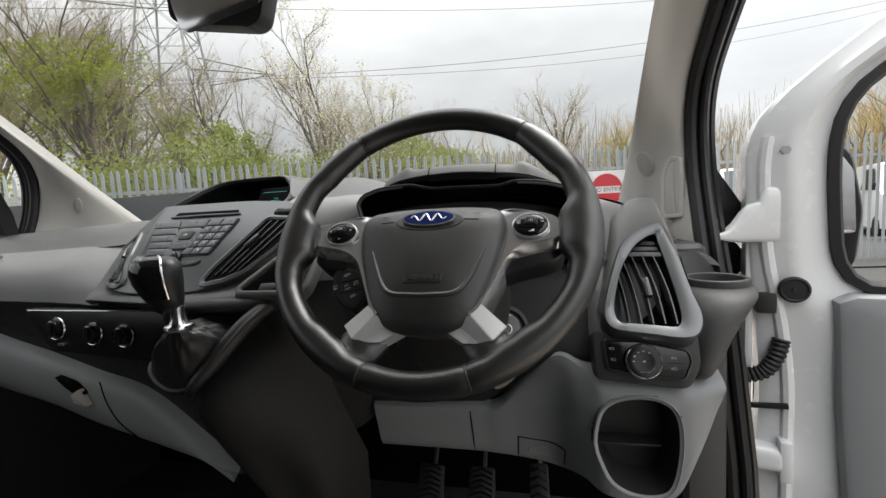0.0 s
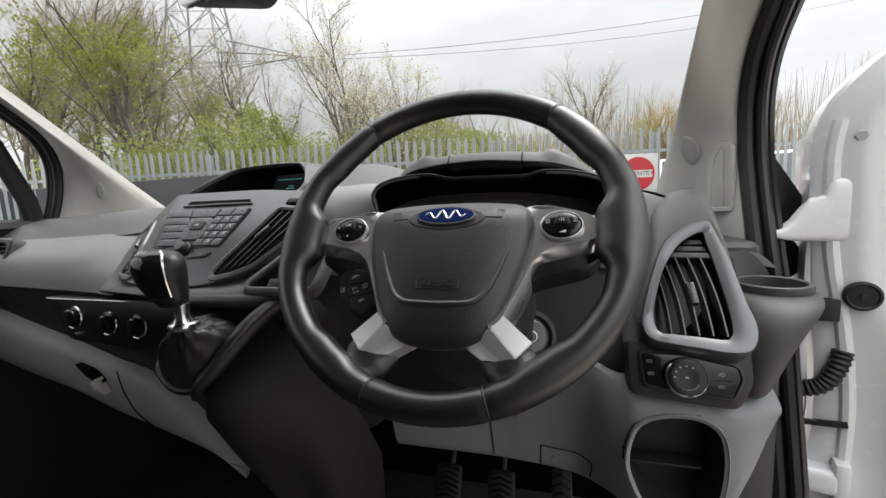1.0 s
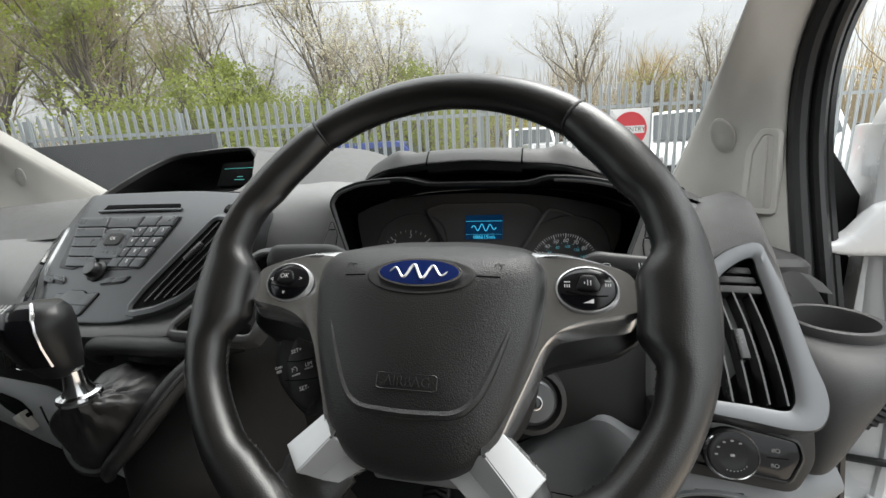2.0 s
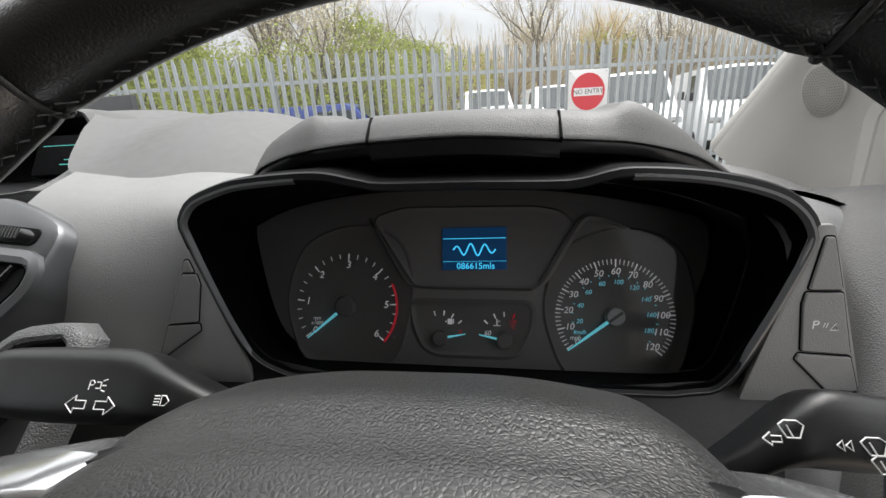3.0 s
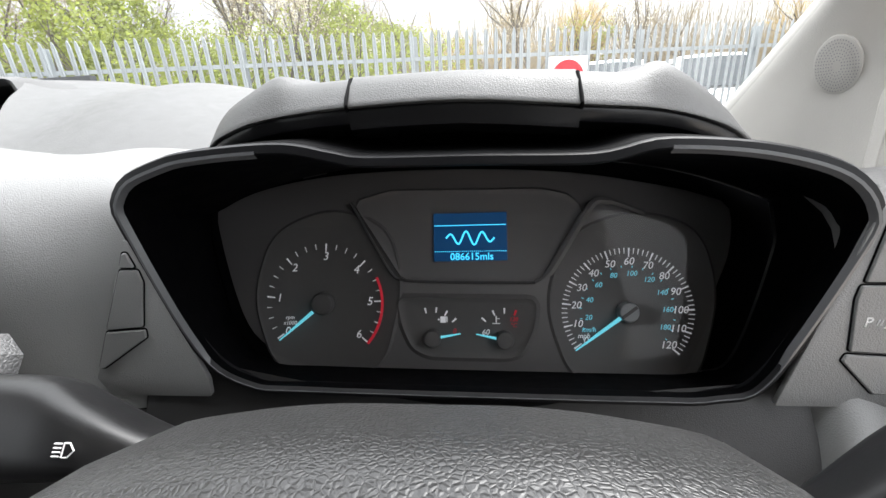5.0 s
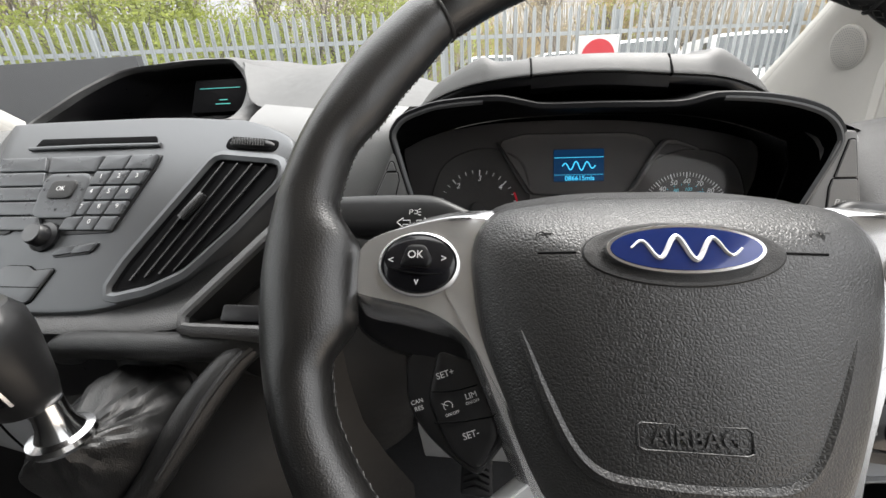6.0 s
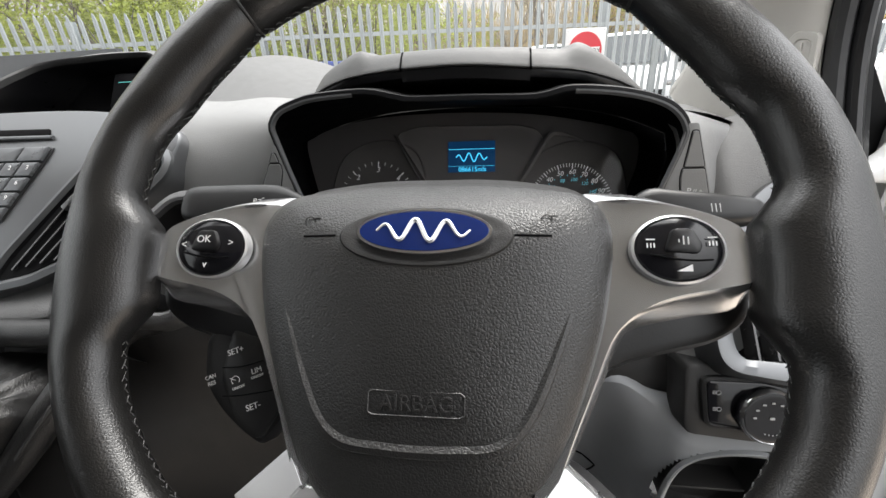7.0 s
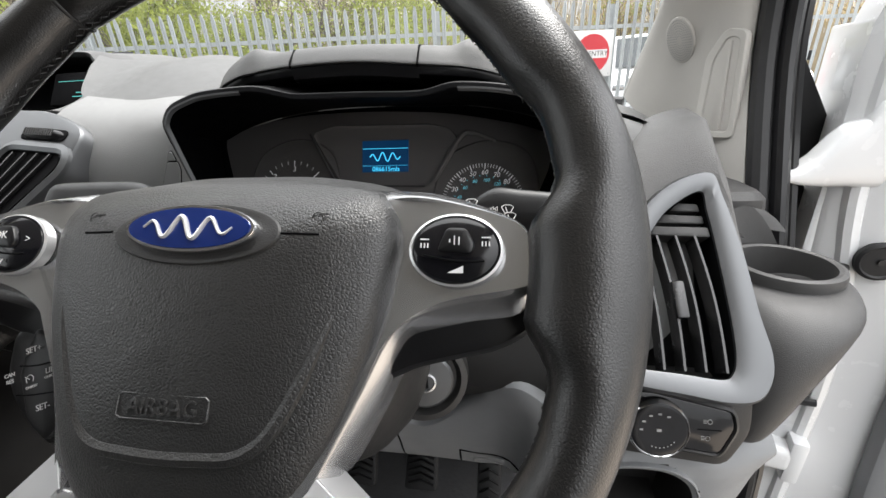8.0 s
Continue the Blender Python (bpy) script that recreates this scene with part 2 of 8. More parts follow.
def inset(loop, d):
    """The closed flat loop, each point moved d inwards (loop in x, y; z kept)."""
    k = len(loop)
    pts = [Vector(p) for p in loop]
    area = sum(pts[i].x * pts[(i + 1) % k].y - pts[(i + 1) % k].x * pts[i].y for i in range(k))
    sgn = 1 if area > 0 else -1
    out = []
    for i in range(k):
        a, b, c = pts[i - 1], pts[i], pts[(i + 1) % k]
        n1 = Vector((-(b - a).y, (b - a).x)).normalized() * sgn if (b - a).length > 1e-9 else Vector((0, 0))
        n2 = Vector((-(c - b).y, (c - b).x)).normalized() * sgn if (c - b).length > 1e-9 else Vector((0, 0))
        n = n1 + n2
        n = n.normalized() if n.length > 1e-6 else n1
        out.append(Vector((b.x + n.x * d, b.y + n.y * d, b.z)))
    return out


def flat(pts, z=0.0):
    return [Vector((p[0], p[1], z)) for p in pts]


def rounded(pts, r, n=4):
    """The polygon with its corners rounded by r."""
    k = len(pts)
    out = []
    for i in range(k):
        a, b, c = (Vector((pts[(i + j - 1) % k][0], pts[(i + j - 1) % k][1])) for j in range(3))
        da, dc = (a - b), (c - b)
        rr = min(r, da.length * 0.45, dc.length * 0.45)
        s, e = b + da.normalized() * rr, b + dc.normalized() * rr
        for q in range(n + 1):
            t = q / n
            out.append((s * (1 - t) ** 2 + b * 2 * t * (1 - t) + e * t * t)[:])
    return out


def lift(loop, dz):
    return [Vector((p[0], p[1], p[2] + dz)) for p in loop]


def slab(loop2, z0, z1, edge=0.001, crown=0.0):
    """A plate over a closed outline, from z0 to z1, with a rounded upper edge and perhaps a crowned face."""
    base = flat(loop2, z0)
    rings = [base, lift(base, z1 - z0 - edge), lift(inset(base, edge * 0.35), z1 - z0 - edge * 0.3), lift(inset(base, edge), z1 - z0)]
    bm = loft(rings, closed=True, cap0=True)
    top = rings[-1]
    c = sum(top, Vector()) / len(top)
    if crown:
        steps = [[p.lerp(c, s) + Vector((0, 0, crown * (1 - (1 - s) ** 2))) for p in top] for s in (0.12, 0.3, 0.55, 0.8)]
        bm2 = loft([top] + steps, closed=True, cap1=True)
        me = bpy.data.meshes.new("tmp")
        bm2.to_mesh(me)
        bm2.free()
        bm.from_mesh(me)
        bpy.data.meshes.remove(me)
        bmesh.ops.remove_doubles(bm, verts=bm.verts[:], dist=1e-6)
    else:
        bm.faces.new([v for v in bm.verts][-len(top):])
    return bm


def frame_bm(outer, inner, z0, z1, edge=0.0015, back=None):
    """A frame between two outlines of equally many points; back: depth to which the inner wall runs."""
    o0, i1 = flat(outer, z0), flat(inner, z1)
    rings = [o0, lift(flat(outer, z1), -edge), lift(inset(flat(outer, z1), edge), 0), lift(inset(i1, -edge), 0), lift(i1, -edge)]
    if back is not None:
        rings.append(flat(inner, back))
    return loft(rings, closed=True)


def resample(pts, n):
    """n points at even steps round the closed outline."""
    p = [Vector((q[0], q[1])) for q in pts]
    seg = [(p[(i + 1) % len(p)] - p[i]).length for i in range(len(p))]
    total, out, i, acc = sum(seg), [], 0, 0.0
    for k in range(n):
        d = total * k / n
        while acc + seg[i] < d:
            acc += seg[i]
            i += 1
        t = (d - acc) / seg[i] if seg[i] else 0
        out.append(p[i].lerp(p[(i + 1) % len(p)], t)[:])
    return out


def box_bm(sx, sy, sz, at=(0, 0, 0), bevel=0.0, seg=2):
    bm = bmesh.new()
    bmesh.ops.create_cube(bm, size=1, matrix=Matrix.Translation(at) @ Matrix.Diagonal((sx, sy, sz, 1)))
    if bevel:
        bmesh.ops.bevel(bm, geom=bm.edges[:], offset=bevel, segments=seg, affect="EDGES", profile=0.6)
    return bm


def tube_bm(pts, radius, sides=10, caps=True, flatten=None):
    """A tube along points; radius: one number or one a point."""
    p = [Vector(q) for q in pts]
    rs = radius if isinstance(radius, (list, tuple)) else [radius] * len(p)
    rings = []
    side = None
    for i, q in enumerate(p):
        d = (p[min(i + 1, len(p) - 1)] - p[max(i - 1, 0)]).normalized()
        ref = side if side is not None else (Vector((0, 0, 1)) if abs(d.z) < 0.9 else Vector((1, 0, 0)))
        u = (ref - d * ref.dot(d)).normalized()
        side = u
        v = d.cross(u)
        rings.append([q + (u * math.cos(a) * (flatten or 1) + v * math.sin(a)) * rs[i] for a in (2 * math.pi * k / sides for k in range(sides))])
    return loft(rings, closed=True, cap0=caps, cap1=caps)


def lathe_bm(profile, steps=32, cap=True):
    """Profile of (radius, height) turned about z."""
    rings = [[Vector((r * math.cos(2 * math.pi * k / steps), r * math.sin(2 * math.pi * k / steps), h)) for k in range(steps)] for r, h in profile]
    return loft(rings, closed=True, cap0=cap, cap1=cap)


def join_bm(parts):
    bm = bmesh.new()
    for b in parts:
        me = bpy.data.meshes.new("tmp")
        b.to_mesh(me)
        b.free()
        bm.from_mesh(me)
        bpy.data.meshes.remove(me)
    return bm


def text_part(body, size, m, material, parent, name="lettering", depth=0.0003, shear=0.0, label="", bold=0.0):
    cu = bpy.data.curves.new("text", "FONT")
    cu.body, cu.size, cu.align_x, cu.align_y, cu.extrude, cu.shear, cu.offset = body, size, "CENTER", "CENTER", depth, shear, bold
    cu.resolution_u = 3
    tmp = new("tmp", cu)
    bpy.context.view_layer.update()
    me = bpy.data.meshes.new_from_object(tmp.evaluated_get(bpy.context.evaluated_depsgraph_get()))
    bpy.data.objects.remove(tmp)
    bpy.data.curves.remove(cu)
    me.materials.clear()
    return part(name, me, material, parent, label, smooth=False, m=m)


def basis(o, x, y, z):
    return Matrix(((x[0], y[0], z[0], o[0]), (x[1], y[1], z[1], o[1]), (x[2], y[2], z[2], o[2]), (0, 0, 0, 1)))


def tilted(o, degrees):
    """A frame at o whose x is right, y up a face that leans back by that angle, and z towards the driver."""
    a = radians(degrees)
    return basis(o, (1, 0, 0), (0, math.sin(a), math.cos(a)), (0, -math.cos(a), math.sin(a)))


def mirrored(pts, cx=0.0):
    return [(2 * cx - p[0], *p[1:]) for p in reversed(pts)]

# ---- the van's shell ----
XC = -0.40  # middle of the cab


def pillar(sign):
    """Trim of one windscreen pillar, from the glass edge to the door seal."""
    def px(x):
        return x if sign > 0 else 2 * XC - x
    glass = [(0.34, 0.63, 1.466), (0.335, 0.496, 1.566), (0.325, 0.36, 1.67), (0.315, 0.20, 1.79), (0.31, 0.03, 1.915), (0.30, -0.15, 2.04)]
    mid = [(0.385, 0.47, 1.40), (0.375, 0.44, 1.55), (0.365, 0.37, 1.66), (0.355, 0.27, 1.775), (0.35, 0.08, 1.905), (0.34, -0.13, 2.03)]
    seal = [(0.41, 0.335, 1.36), (0.415, 0.40, 1.53), (0.415, 0.395, 1.66), (0.41, 0.30, 1.755), (0.405, 0.12, 1.88), (0.40, -0.10, 1.98)]
    a, b, c = (curve_pts([(px(x), y, z) for x, y, z in line], 6) for line in (glass, mid, seal))
    rings = []
    for p, q, r in zip(a, b, c):
        lip = p + Vector((sign * 0.02, 0.03, 0.02))
        back = r + Vector((sign * 0.03, 0.05, 0.0))
        rings.append(curve_pts([lip, p, p.lerp(q, 0.5) + Vector((-sign * 0.006, -0.006, 0)), q, r, back], 4))
    return loft(rings), c


for side in (1, -1):
    bm, seal_line = pillar(side)
    if side > 0:
        bm.normal_update()
        PILLAR = BVHTree.FromBMesh(bm)
    tr = part("trim_pillar_driver" if side > 0 else "trim_pillar_passenger", bm, M_TRIM)
    tagged(tr, "pale grey plastic trim on the windscreen pillar", "pillar trim", kind="structure")
    # door seal beside the pillar
    sl = thing("door_seal", "black ribbed rubber seal round the door opening", "door seal")
    low = [Vector((seal_line[0].x + side * 0.018, 0.30, 1.25)), Vector((seal_line[0].x + side * 0.036, 0.28, 1.0)), Vector((seal_line[0].x + side * 0.05, 0.26, 0.6))]
    inner = low[::-1] + [p + Vector((side * 0.012, -0.004, 0)) for p in seal_line]
    part("inner_lip", tube_bm(inner, 0.012, 10), M_RUBBER, sl)
    outer = [p + Vector((side * 0.017, -0.010, 0.0)) for p in inner]
    part("outer_lip", tube_bm(outer, 0.009, 10), M_BLACK, sl)
    jamb = [p + Vector((side * 0.032, 0.004, 0)) for p in inner]
    part("edge_strip", tube_bm(jamb, 0.010, 8), M_BLACK, sl)

# windscreen
g_r = [(0.345, 0.635, 1.455), (0.33, 0.36, 1.675), (0.315, 0.03, 1.92), (0.30, -0.15, 2.045)]
rows = []
for (x, y, z) in curve_pts(g_r, 6):
    xl = 2 * XC - x
    rows.append([Vector((xl + (x - xl) * k / 16, y + 0.16 * (1 - (2 * k / 16 - 1) ** 2), z + 0.015 * (1 - (2 * k / 16 - 1) ** 2))) for k in range(17)])
ws = part("window_windscreen", loft(rows), M_GLASS)
ws.visible_shadow = False
tagged(ws, "clear curved windscreen glass", "windscreen", kind="structure")
wsb = part("windscreen_border", tube_bm([r + Vector((0, 0.012, -0.004)) for r in rows[0]], 0.012, 8), M_RUBBER)
tagged(wsb, "black rubber strip along the windscreen's lower edge", "windscreen seal", kind="structure")

# roof lining, bulkhead, floor and passenger door wall close the cab
rl = [[Vector((2 * XC - 0.45 + (0.45 - 2 * XC + 0.45) * k / 8, y, z + 0.03 * (1 - (k / 4 - 1) ** 2))) for k in range(9)] for y, z in ((0.0, 2.10), (-0.14, 2.055), (-0.4, 2.07), (-0.95, 2.06))]
tagged(part("ceiling", loft(rl), M_HEADLINE), "pale grey moulded roof lining", "ceiling", kind="structure")
# out of view; closes the cab and is kept dark to limit bounced light
tagged(part("wall_bulkhead", box_bm(1.80, 0.04, 1.7, (XC, -0.95, 1.25), 0.01), M_DARK), "unseen plain bulkhead, charcoal to cut light from behind", "bulkhead", kind="structure")
tagged(part("floor", box_bm(1.95, 1.95, 0.04, (XC, -0.0, 0.60), 0.008), M_FLOOR), "black ribbed rubber cab floor", "floor", kind="structure")
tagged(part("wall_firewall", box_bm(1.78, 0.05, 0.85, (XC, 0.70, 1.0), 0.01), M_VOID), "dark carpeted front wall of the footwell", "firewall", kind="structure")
tagged(part("wall_sill", box_bm(0.05, 1.05, 0.12, (0.46, -0.42, 0.62), 0.02), M_DARK), "dark plastic step sill under the door opening", "sill", kind="structure")
tagged(part("wall_rear_pillar", box_bm(0.08, 0.10, 1.45, (0.47, -0.93, 1.30), 0.02), M_TRIM), "pale grey door pillar behind the seat", "pillar", kind="structure")


tagged(part("trim_pillar_foot", box_bm(0.070, 0.12, 0.62, (0.398, 0.315, 0.95), 0.02, 3), M_POD), "dark grey trim at the foot of the door pillar", "pillar trim", kind="structure")


def passenger_door():
    d = thing("passenger_door", "closed passenger door with grey trim and a clear window", "door")
    xo = 2 * XC - 0.44
    part("door_panel", box_bm(0.06, 1.75, 0.86, (xo - 0.02, -0.06, 1.02), 0.02), M_DARK, d)
    part("window_frame", tube_bm([(xo, 0.34, 1.45), (xo, 0.33, 1.52), (xo, 0.28, 1.66), (xo, 0.15, 1.80), (xo, -0.05, 1.88), (xo, -0.85, 1.90), (xo, -0.88, 1.45), (xo, 0.34, 1.45)], 0.022, 8), M_RUBBER, d)
    g = part("pane", mesh_of("pane", [(xo - 0.01, 0.33, 1.45), (xo - 0.01, 0.28, 1.66), (xo - 0.01, -0.05, 1.88), (xo - 0.01, -0.86, 1.90), (xo - 0.01, -0.86, 1.45)], [(0, 1, 2, 3, 4)], False), M_SIDEGLASS, d)
    g.visible_shadow = False


passenger_door()


# ---- dashboard ----
dash = thing("dashboard", "grey moulded plastic dashboard under the windscreen", "dashboard")


def lerp_rows(stations, n=6):
    """Smooth rows between stations of (x, [(y, z), ...])."""
    k = len(stations[0][1])
    cols = [curve_pts([(x, *prof[j]) for x, prof in stations], n) for j in range(k)]
    return [[cols[j][i] for j in range(k)] for i in range(len(cols[0]))]


# upper pad from the glass to the front crest
top = [
    (-1.24, [(0.62, 1.40), (0.52, 1.455), (0.38, 1.468), (0.30, 1.455), (0.25, 1.42)]),
    (-1.00, [(0.76, 1.40), (0.60, 1.468), (0.42, 1.480), (0.31, 1.465), (0.24, 1.425)]),
    (-0.76, [(0.80, 1.40), (0.62, 1.475), (0.45, 1.490), (0.33, 1.475), (0.245, 1.43)]),
    (-0.70, [(0.81, 1.40), (0.64, 1.49), (0.48, 1.500), (0.36, 1.488), (0.275, 1.455)]),
    (-0.655, [(0.82, 1.41), (0.65, 1.515), (0.52, 1.530), (0.38, 1.522), (0.285, 1.503)]),
    (-0.622, [(0.82, 1.41), (0.66, 1.533), (0.55, 1.552), (0.42, 1.553), (0.340, 1.542)]),
    (-0.592, [(0.82, 1.41), (0.66, 1.540), (0.56, 1.562), (0.46, 1.566), (0.382, 1.560)]),
    (-0.55, [(0.82, 1.41), (0.66, 1.545), (0.56, 1.566), (0.48, 1.566), (0.395, 1.559)]),
    (-0.45, [(0.82, 1.41), (0.65, 1.545), (0.56, 1.566), (0.49, 1.570), (0.415, 1.568)]),
    (-0.405, [(0.82, 1.41), (0.64, 1.540), (0.54, 1.562), (0.45, 1.562), (0.355, 1.545)]),
    (-0.36, [(0.82, 1.41), (0.63, 1.535), (0.52, 1.558), (0.41, 1.548), (0.293, 1.511)]),
    (-0.27, [(0.81, 1.41), (0.62, 1.53), (0.48, 1.556), (0.36, 1.541), (0.275, 1.505)]),
    (-0.14, [(0.80, 1.41), (0.62, 1.49), (0.48, 1.515), (0.38, 1.512), (0.30, 1.500)]),
    (0.02, [(0.76, 1.40), (0.60, 1.47), (0.48, 1.49), (0.38, 1.49), (0.30, 1.485)]),
    (0.20, [(0.70, 1.40), (0.56, 1.455), (0.46, 1.47), (0.38, 1.475), (0.30, 1.478)]),
    (0.30, [(0.65, 1.40), (0.54, 1.450), (0.46, 1.462), (0.38, 1.460), (0.30, 1.450)]),
    (0.41, [(0.58, 1.35), (0.52, 1.38), (0.46, 1.390), (0.40, 1.375), (0.34, 1.35)]),
]
rows = [curve_pts(r, 5) for r in lerp_rows(top)]
part("upper_pad", loft(rows), M_PADL, dash, "pale grey grained upper pad")

part("dash_end", box_bm(0.085, 0.24, 0.30, (0.375, 0.415, 1.235), 0.02, 3), M_POD, dash, "dark end of the dashboard")

# passenger face
face = [
    (-1.26, [(0.25, 1.42), (0.20, 1.392), (0.182, 1.362), (0.176, 1.332)]),
    (-1.00, [(0.24, 1.425), (0.19, 1.392), (0.170, 1.360), (0.161, 1.327)]),
    (-0.84, [(0.245, 1.43), (0.19, 1.395), (0.167, 1.360), (0.157, 1.322)]),
    (-0.74, [(0.255, 1.43), (0.20, 1.395), (0.162, 1.360), (0.144, 1.320)]),
    (-0.69, [(0.275, 1.455), (0.206, 1.415), (0.152, 1.362), (0.128, 1.322)]),
]
part("passenger_pad", loft([curve_pts(r, 4) for r in lerp_rows(face)]), M_PAD, dash, "grained grey front pad with a faint airbag seam")
part("pad_edge", tube_bm([(-1.26, 0.179, 1.331), (-1.0, 0.164, 1.326), (-0.84, 0.160, 1.321)], 0.0016, 6), M_SATIN, dash)

# dark band that holds the heater knobs, then the slate lower panel
band = [
    (-1.26, [(0.179, 1.331), (0.19, 1.322), (0.20, 1.308), (0.195, 1.292)]),
    (-0.95, [(0.164, 1.325), (0.185, 1.285), (0.195, 1.24), (0.19, 1.212)]),
    (-0.66, [(0.135, 1.320), (0.165, 1.27), (0.175, 1.18), (0.182, 1.138)]),
    (-0.46, [(0.105, 1.318), (0.13, 1.26), (0.145, 1.15), (0.15, 1.045)]),
    (-0.30, [(0.085, 1.30), (0.12, 1.24), (0.13, 1.12), (0.14, 1.00)]),
]
part("dark_band", loft([curve_pts(r, 4) for r in lerp_rows(band)]), M_DARK, dash, "charcoal band behind the heater controls")
low = [(x, [(y + 0.028, top_), (y, top_ - 0.026), (y + 0.004, bot_ + 0.022), (y + 0.05, bot_), (0.34, bot_ - 0.015)]) for x, y, top_, bot_ in ((-1.26, 0.165, 1.298, 1.165), (-1.02, 0.16, 1.236, 1.110), (-0.90, 0.16, 1.204, 1.083), (-0.78, 0.158, 1.170, 1.048), (-0.66, 0.154, 1.140, 1.022), (-0.53, 0.136, 1.080, 1.004), (-0.42, 0.118, 1.024, 0.990))]
part("lower_panel", loft([curve_pts(r, 4) for r in lerp_rows(low)]), M_LOWER, dash, "slate grey lower glovebox panel")

# face between the centre stack and the dials, and the wall under them
mid = [
    (-0.345, [(0.285, 1.512), (0.240, 1.494), (0.205, 1.455), (0.19, 1.40), (0.182, 1.35)]),
    (-0.27, [(0.275, 1.505), (0.230, 1.489), (0.20, 1.452), (0.19, 1.40), (0.186, 1.35)]),
    (-0.22, [(0.28, 1.507), (0.228, 1.490), (0.205, 1.453), (0.20, 1.40), (0.196, 1.35)]),
    (-0.178, [(0.29, 1.502), (0.225, 1.490), (0.210, 1.454), (0.208, 1.40), (0.204, 1.35)]),
]
part("driver_side_face", loft([curve_pts(r, 4) for r in lerp_rows(mid)]), M_PAD, dash, "grained grey face beside the dials")
# lower part of the same face; charcoal stands in for the shade there
foot = [
    (-0.345, [(0.178, 1.352), (0.176, 1.33), (0.16, 1.30), (0.12, 1.26), (0.125, 1.16), (0.17, 1.05)]),
    (-0.27, [(0.182, 1.352), (0.181, 1.33), (0.17, 1.30), (0.14, 1.25), (0.15, 1.16), (0.20, 1.05)]),
    (-0.22, [(0.192, 1.352), (0.191, 1.33), (0.18, 1.30), (0.16, 1.24), (0.18, 1.16), (0.24, 1.05)]),
    (-0.178, [(0.200, 1.352), (0.200, 1.33), (0.19, 1.30), (0.17, 1.24), (0.19, 1.18), (0.26, 1.09)]),
]
part("lower_side_face", loft([curve_pts(r, 4) for r in lerp_rows(foot)]), M_DARK, dash, "lower face beside the column, its shade put into a charcoal colour")
sideR = [
    (0.197, [(0.30, 1.478), (0.23, 1.462), (0.212, 1.43), (0.208, 1.38), (0.20, 1.32), (0.17, 1.24)]),
    (0.215, [(0.285, 1.478), (0.228, 1.462), (0.207, 1.43), (0.202, 1.38), (0.168, 1.32), (0.135, 1.24)]),
    (0.26, [(0.295, 1.464), (0.276, 1.455), (0.255, 1.42), (0.222, 1.38), (0.175, 1.32), (0.14, 1.24)]),
    (0.31, [(0.305, 1.447), (0.290, 1.436), (0.265, 1.41), (0.235, 1.38), (0.19, 1.32), (0.15, 1.24)]),
]
part("outer_face", loft([curve_pts(r, 4) for r in lerp_rows(sideR)]), M_PAD, dash, "grained grey face beside the dials")
under = [
    (-0.20, [(0.212, 1.385), (0.19, 1.34), (0.17, 1.27), (0.20, 1.18), (0.235, 1.095)]),
    (0.0, [(0.205, 1.350), (0.19, 1.31), (0.17, 1.26), (0.20, 1.18), (0.240, 1.105)]),
    (0.10, [(0.208, 1.360), (0.19, 1.32), (0.17, 1.27), (0.17, 1.22), (0.205, 1.170)]),
    (0.22, [(0.212, 1.370), (0.19, 1.33), (0.17, 1.27), (0.15, 1.23), (0.16, 1.215)]),
]
part("column_surround", loft([curve_pts(r, 4) for r in lerp_rows(under)]), M_DARK, dash)

# knee panel under the column
knee = [
    (-0.186, [(0.245, 1.112), (0.225, 1.102), (0.236, 1.06), (0.256, 1.006), (0.31, 0.995)]),
    (0.0, [(0.245, 1.116), (0.222, 1.104), (0.236, 1.06), (0.258, 1.004), (0.31, 0.99)]),
    (0.05, [(0.235, 1.122), (0.213, 1.112), (0.231, 1.06), (0.260, 1.000), (0.31, 0.985)]),
    (0.10, [(0.205, 1.182), (0.190, 1.168), (0.216, 1.09), (0.261, 0.996), (0.31, 0.98)]),
    (0.15, [(0.170, 1.236), (0.155, 1.222), (0.192, 1.12), (0.262, 0.988), (0.31, 0.97)]),
    (0.19, [(0.158, 1.226), (0.138, 1.206), (0.142, 1.12), (0.180, 1.022), (0.24, 1.0)]),
    (0.22, [(0.15, 1.22), (0.12, 1.19), (0.12, 1.12), (0.125, 1.03), (0.20, 1.02)]),
    (0.30, [(0.15, 1.21), (0.12, 1.19), (0.12, 1.12), (0.125, 1.03), (0.20, 1.01)]),
    (0.335, [(0.15, 1.212), (0.122, 1.19), (0.122, 1.14), (0.128, 1.085), (0.20, 1.06)]),
    (0.376, [(0.16, 1.215), (0.135, 1.20), (0.14, 1.185), (0.16, 1.165), (0.24, 1.14)]),
]
KNEE = part("knee_panel", loft([curve_pts(r, 4) for r in lerp_rows(knee)]), M_LOWER, dash, "slate grey knee panel under the wheel")

# ---- steering wheel ----
WHEEL = tilted((0.0, 0.0, 1.443), 35.0)
wheel = thing("steering_wheel", "black leather steering wheel with satin silver spokes", "steering wheel", WHEEL)


def interp(table, a):
    for (a0, v0), (a1, v1) in zip(table, table[1:]):
        if a0 <= a <= a1:
            t = (a - a0) / (a1 - a0)
            t = t * t * (3 - 2 * t)
            return v0 + (v1 - v0) * t
    return table[-1][1]


# inner radius round one half of the rim, from the bottom (-90) to the top (90)
INNER = [(-90, 0.1695), (-66, 0.168), (-58, 0.1635), (-50, 0.1635), (-42, 0.168), (-26, 0.1690), (-18, 0.1660), (-10, 0.151), (4, 0.151), (12, 0.1655), (22, 0.1675), (31, 0.1625), (42, 0.1630), (52, 0.167), (90, 0.1675)]
OUTR = 0.1985


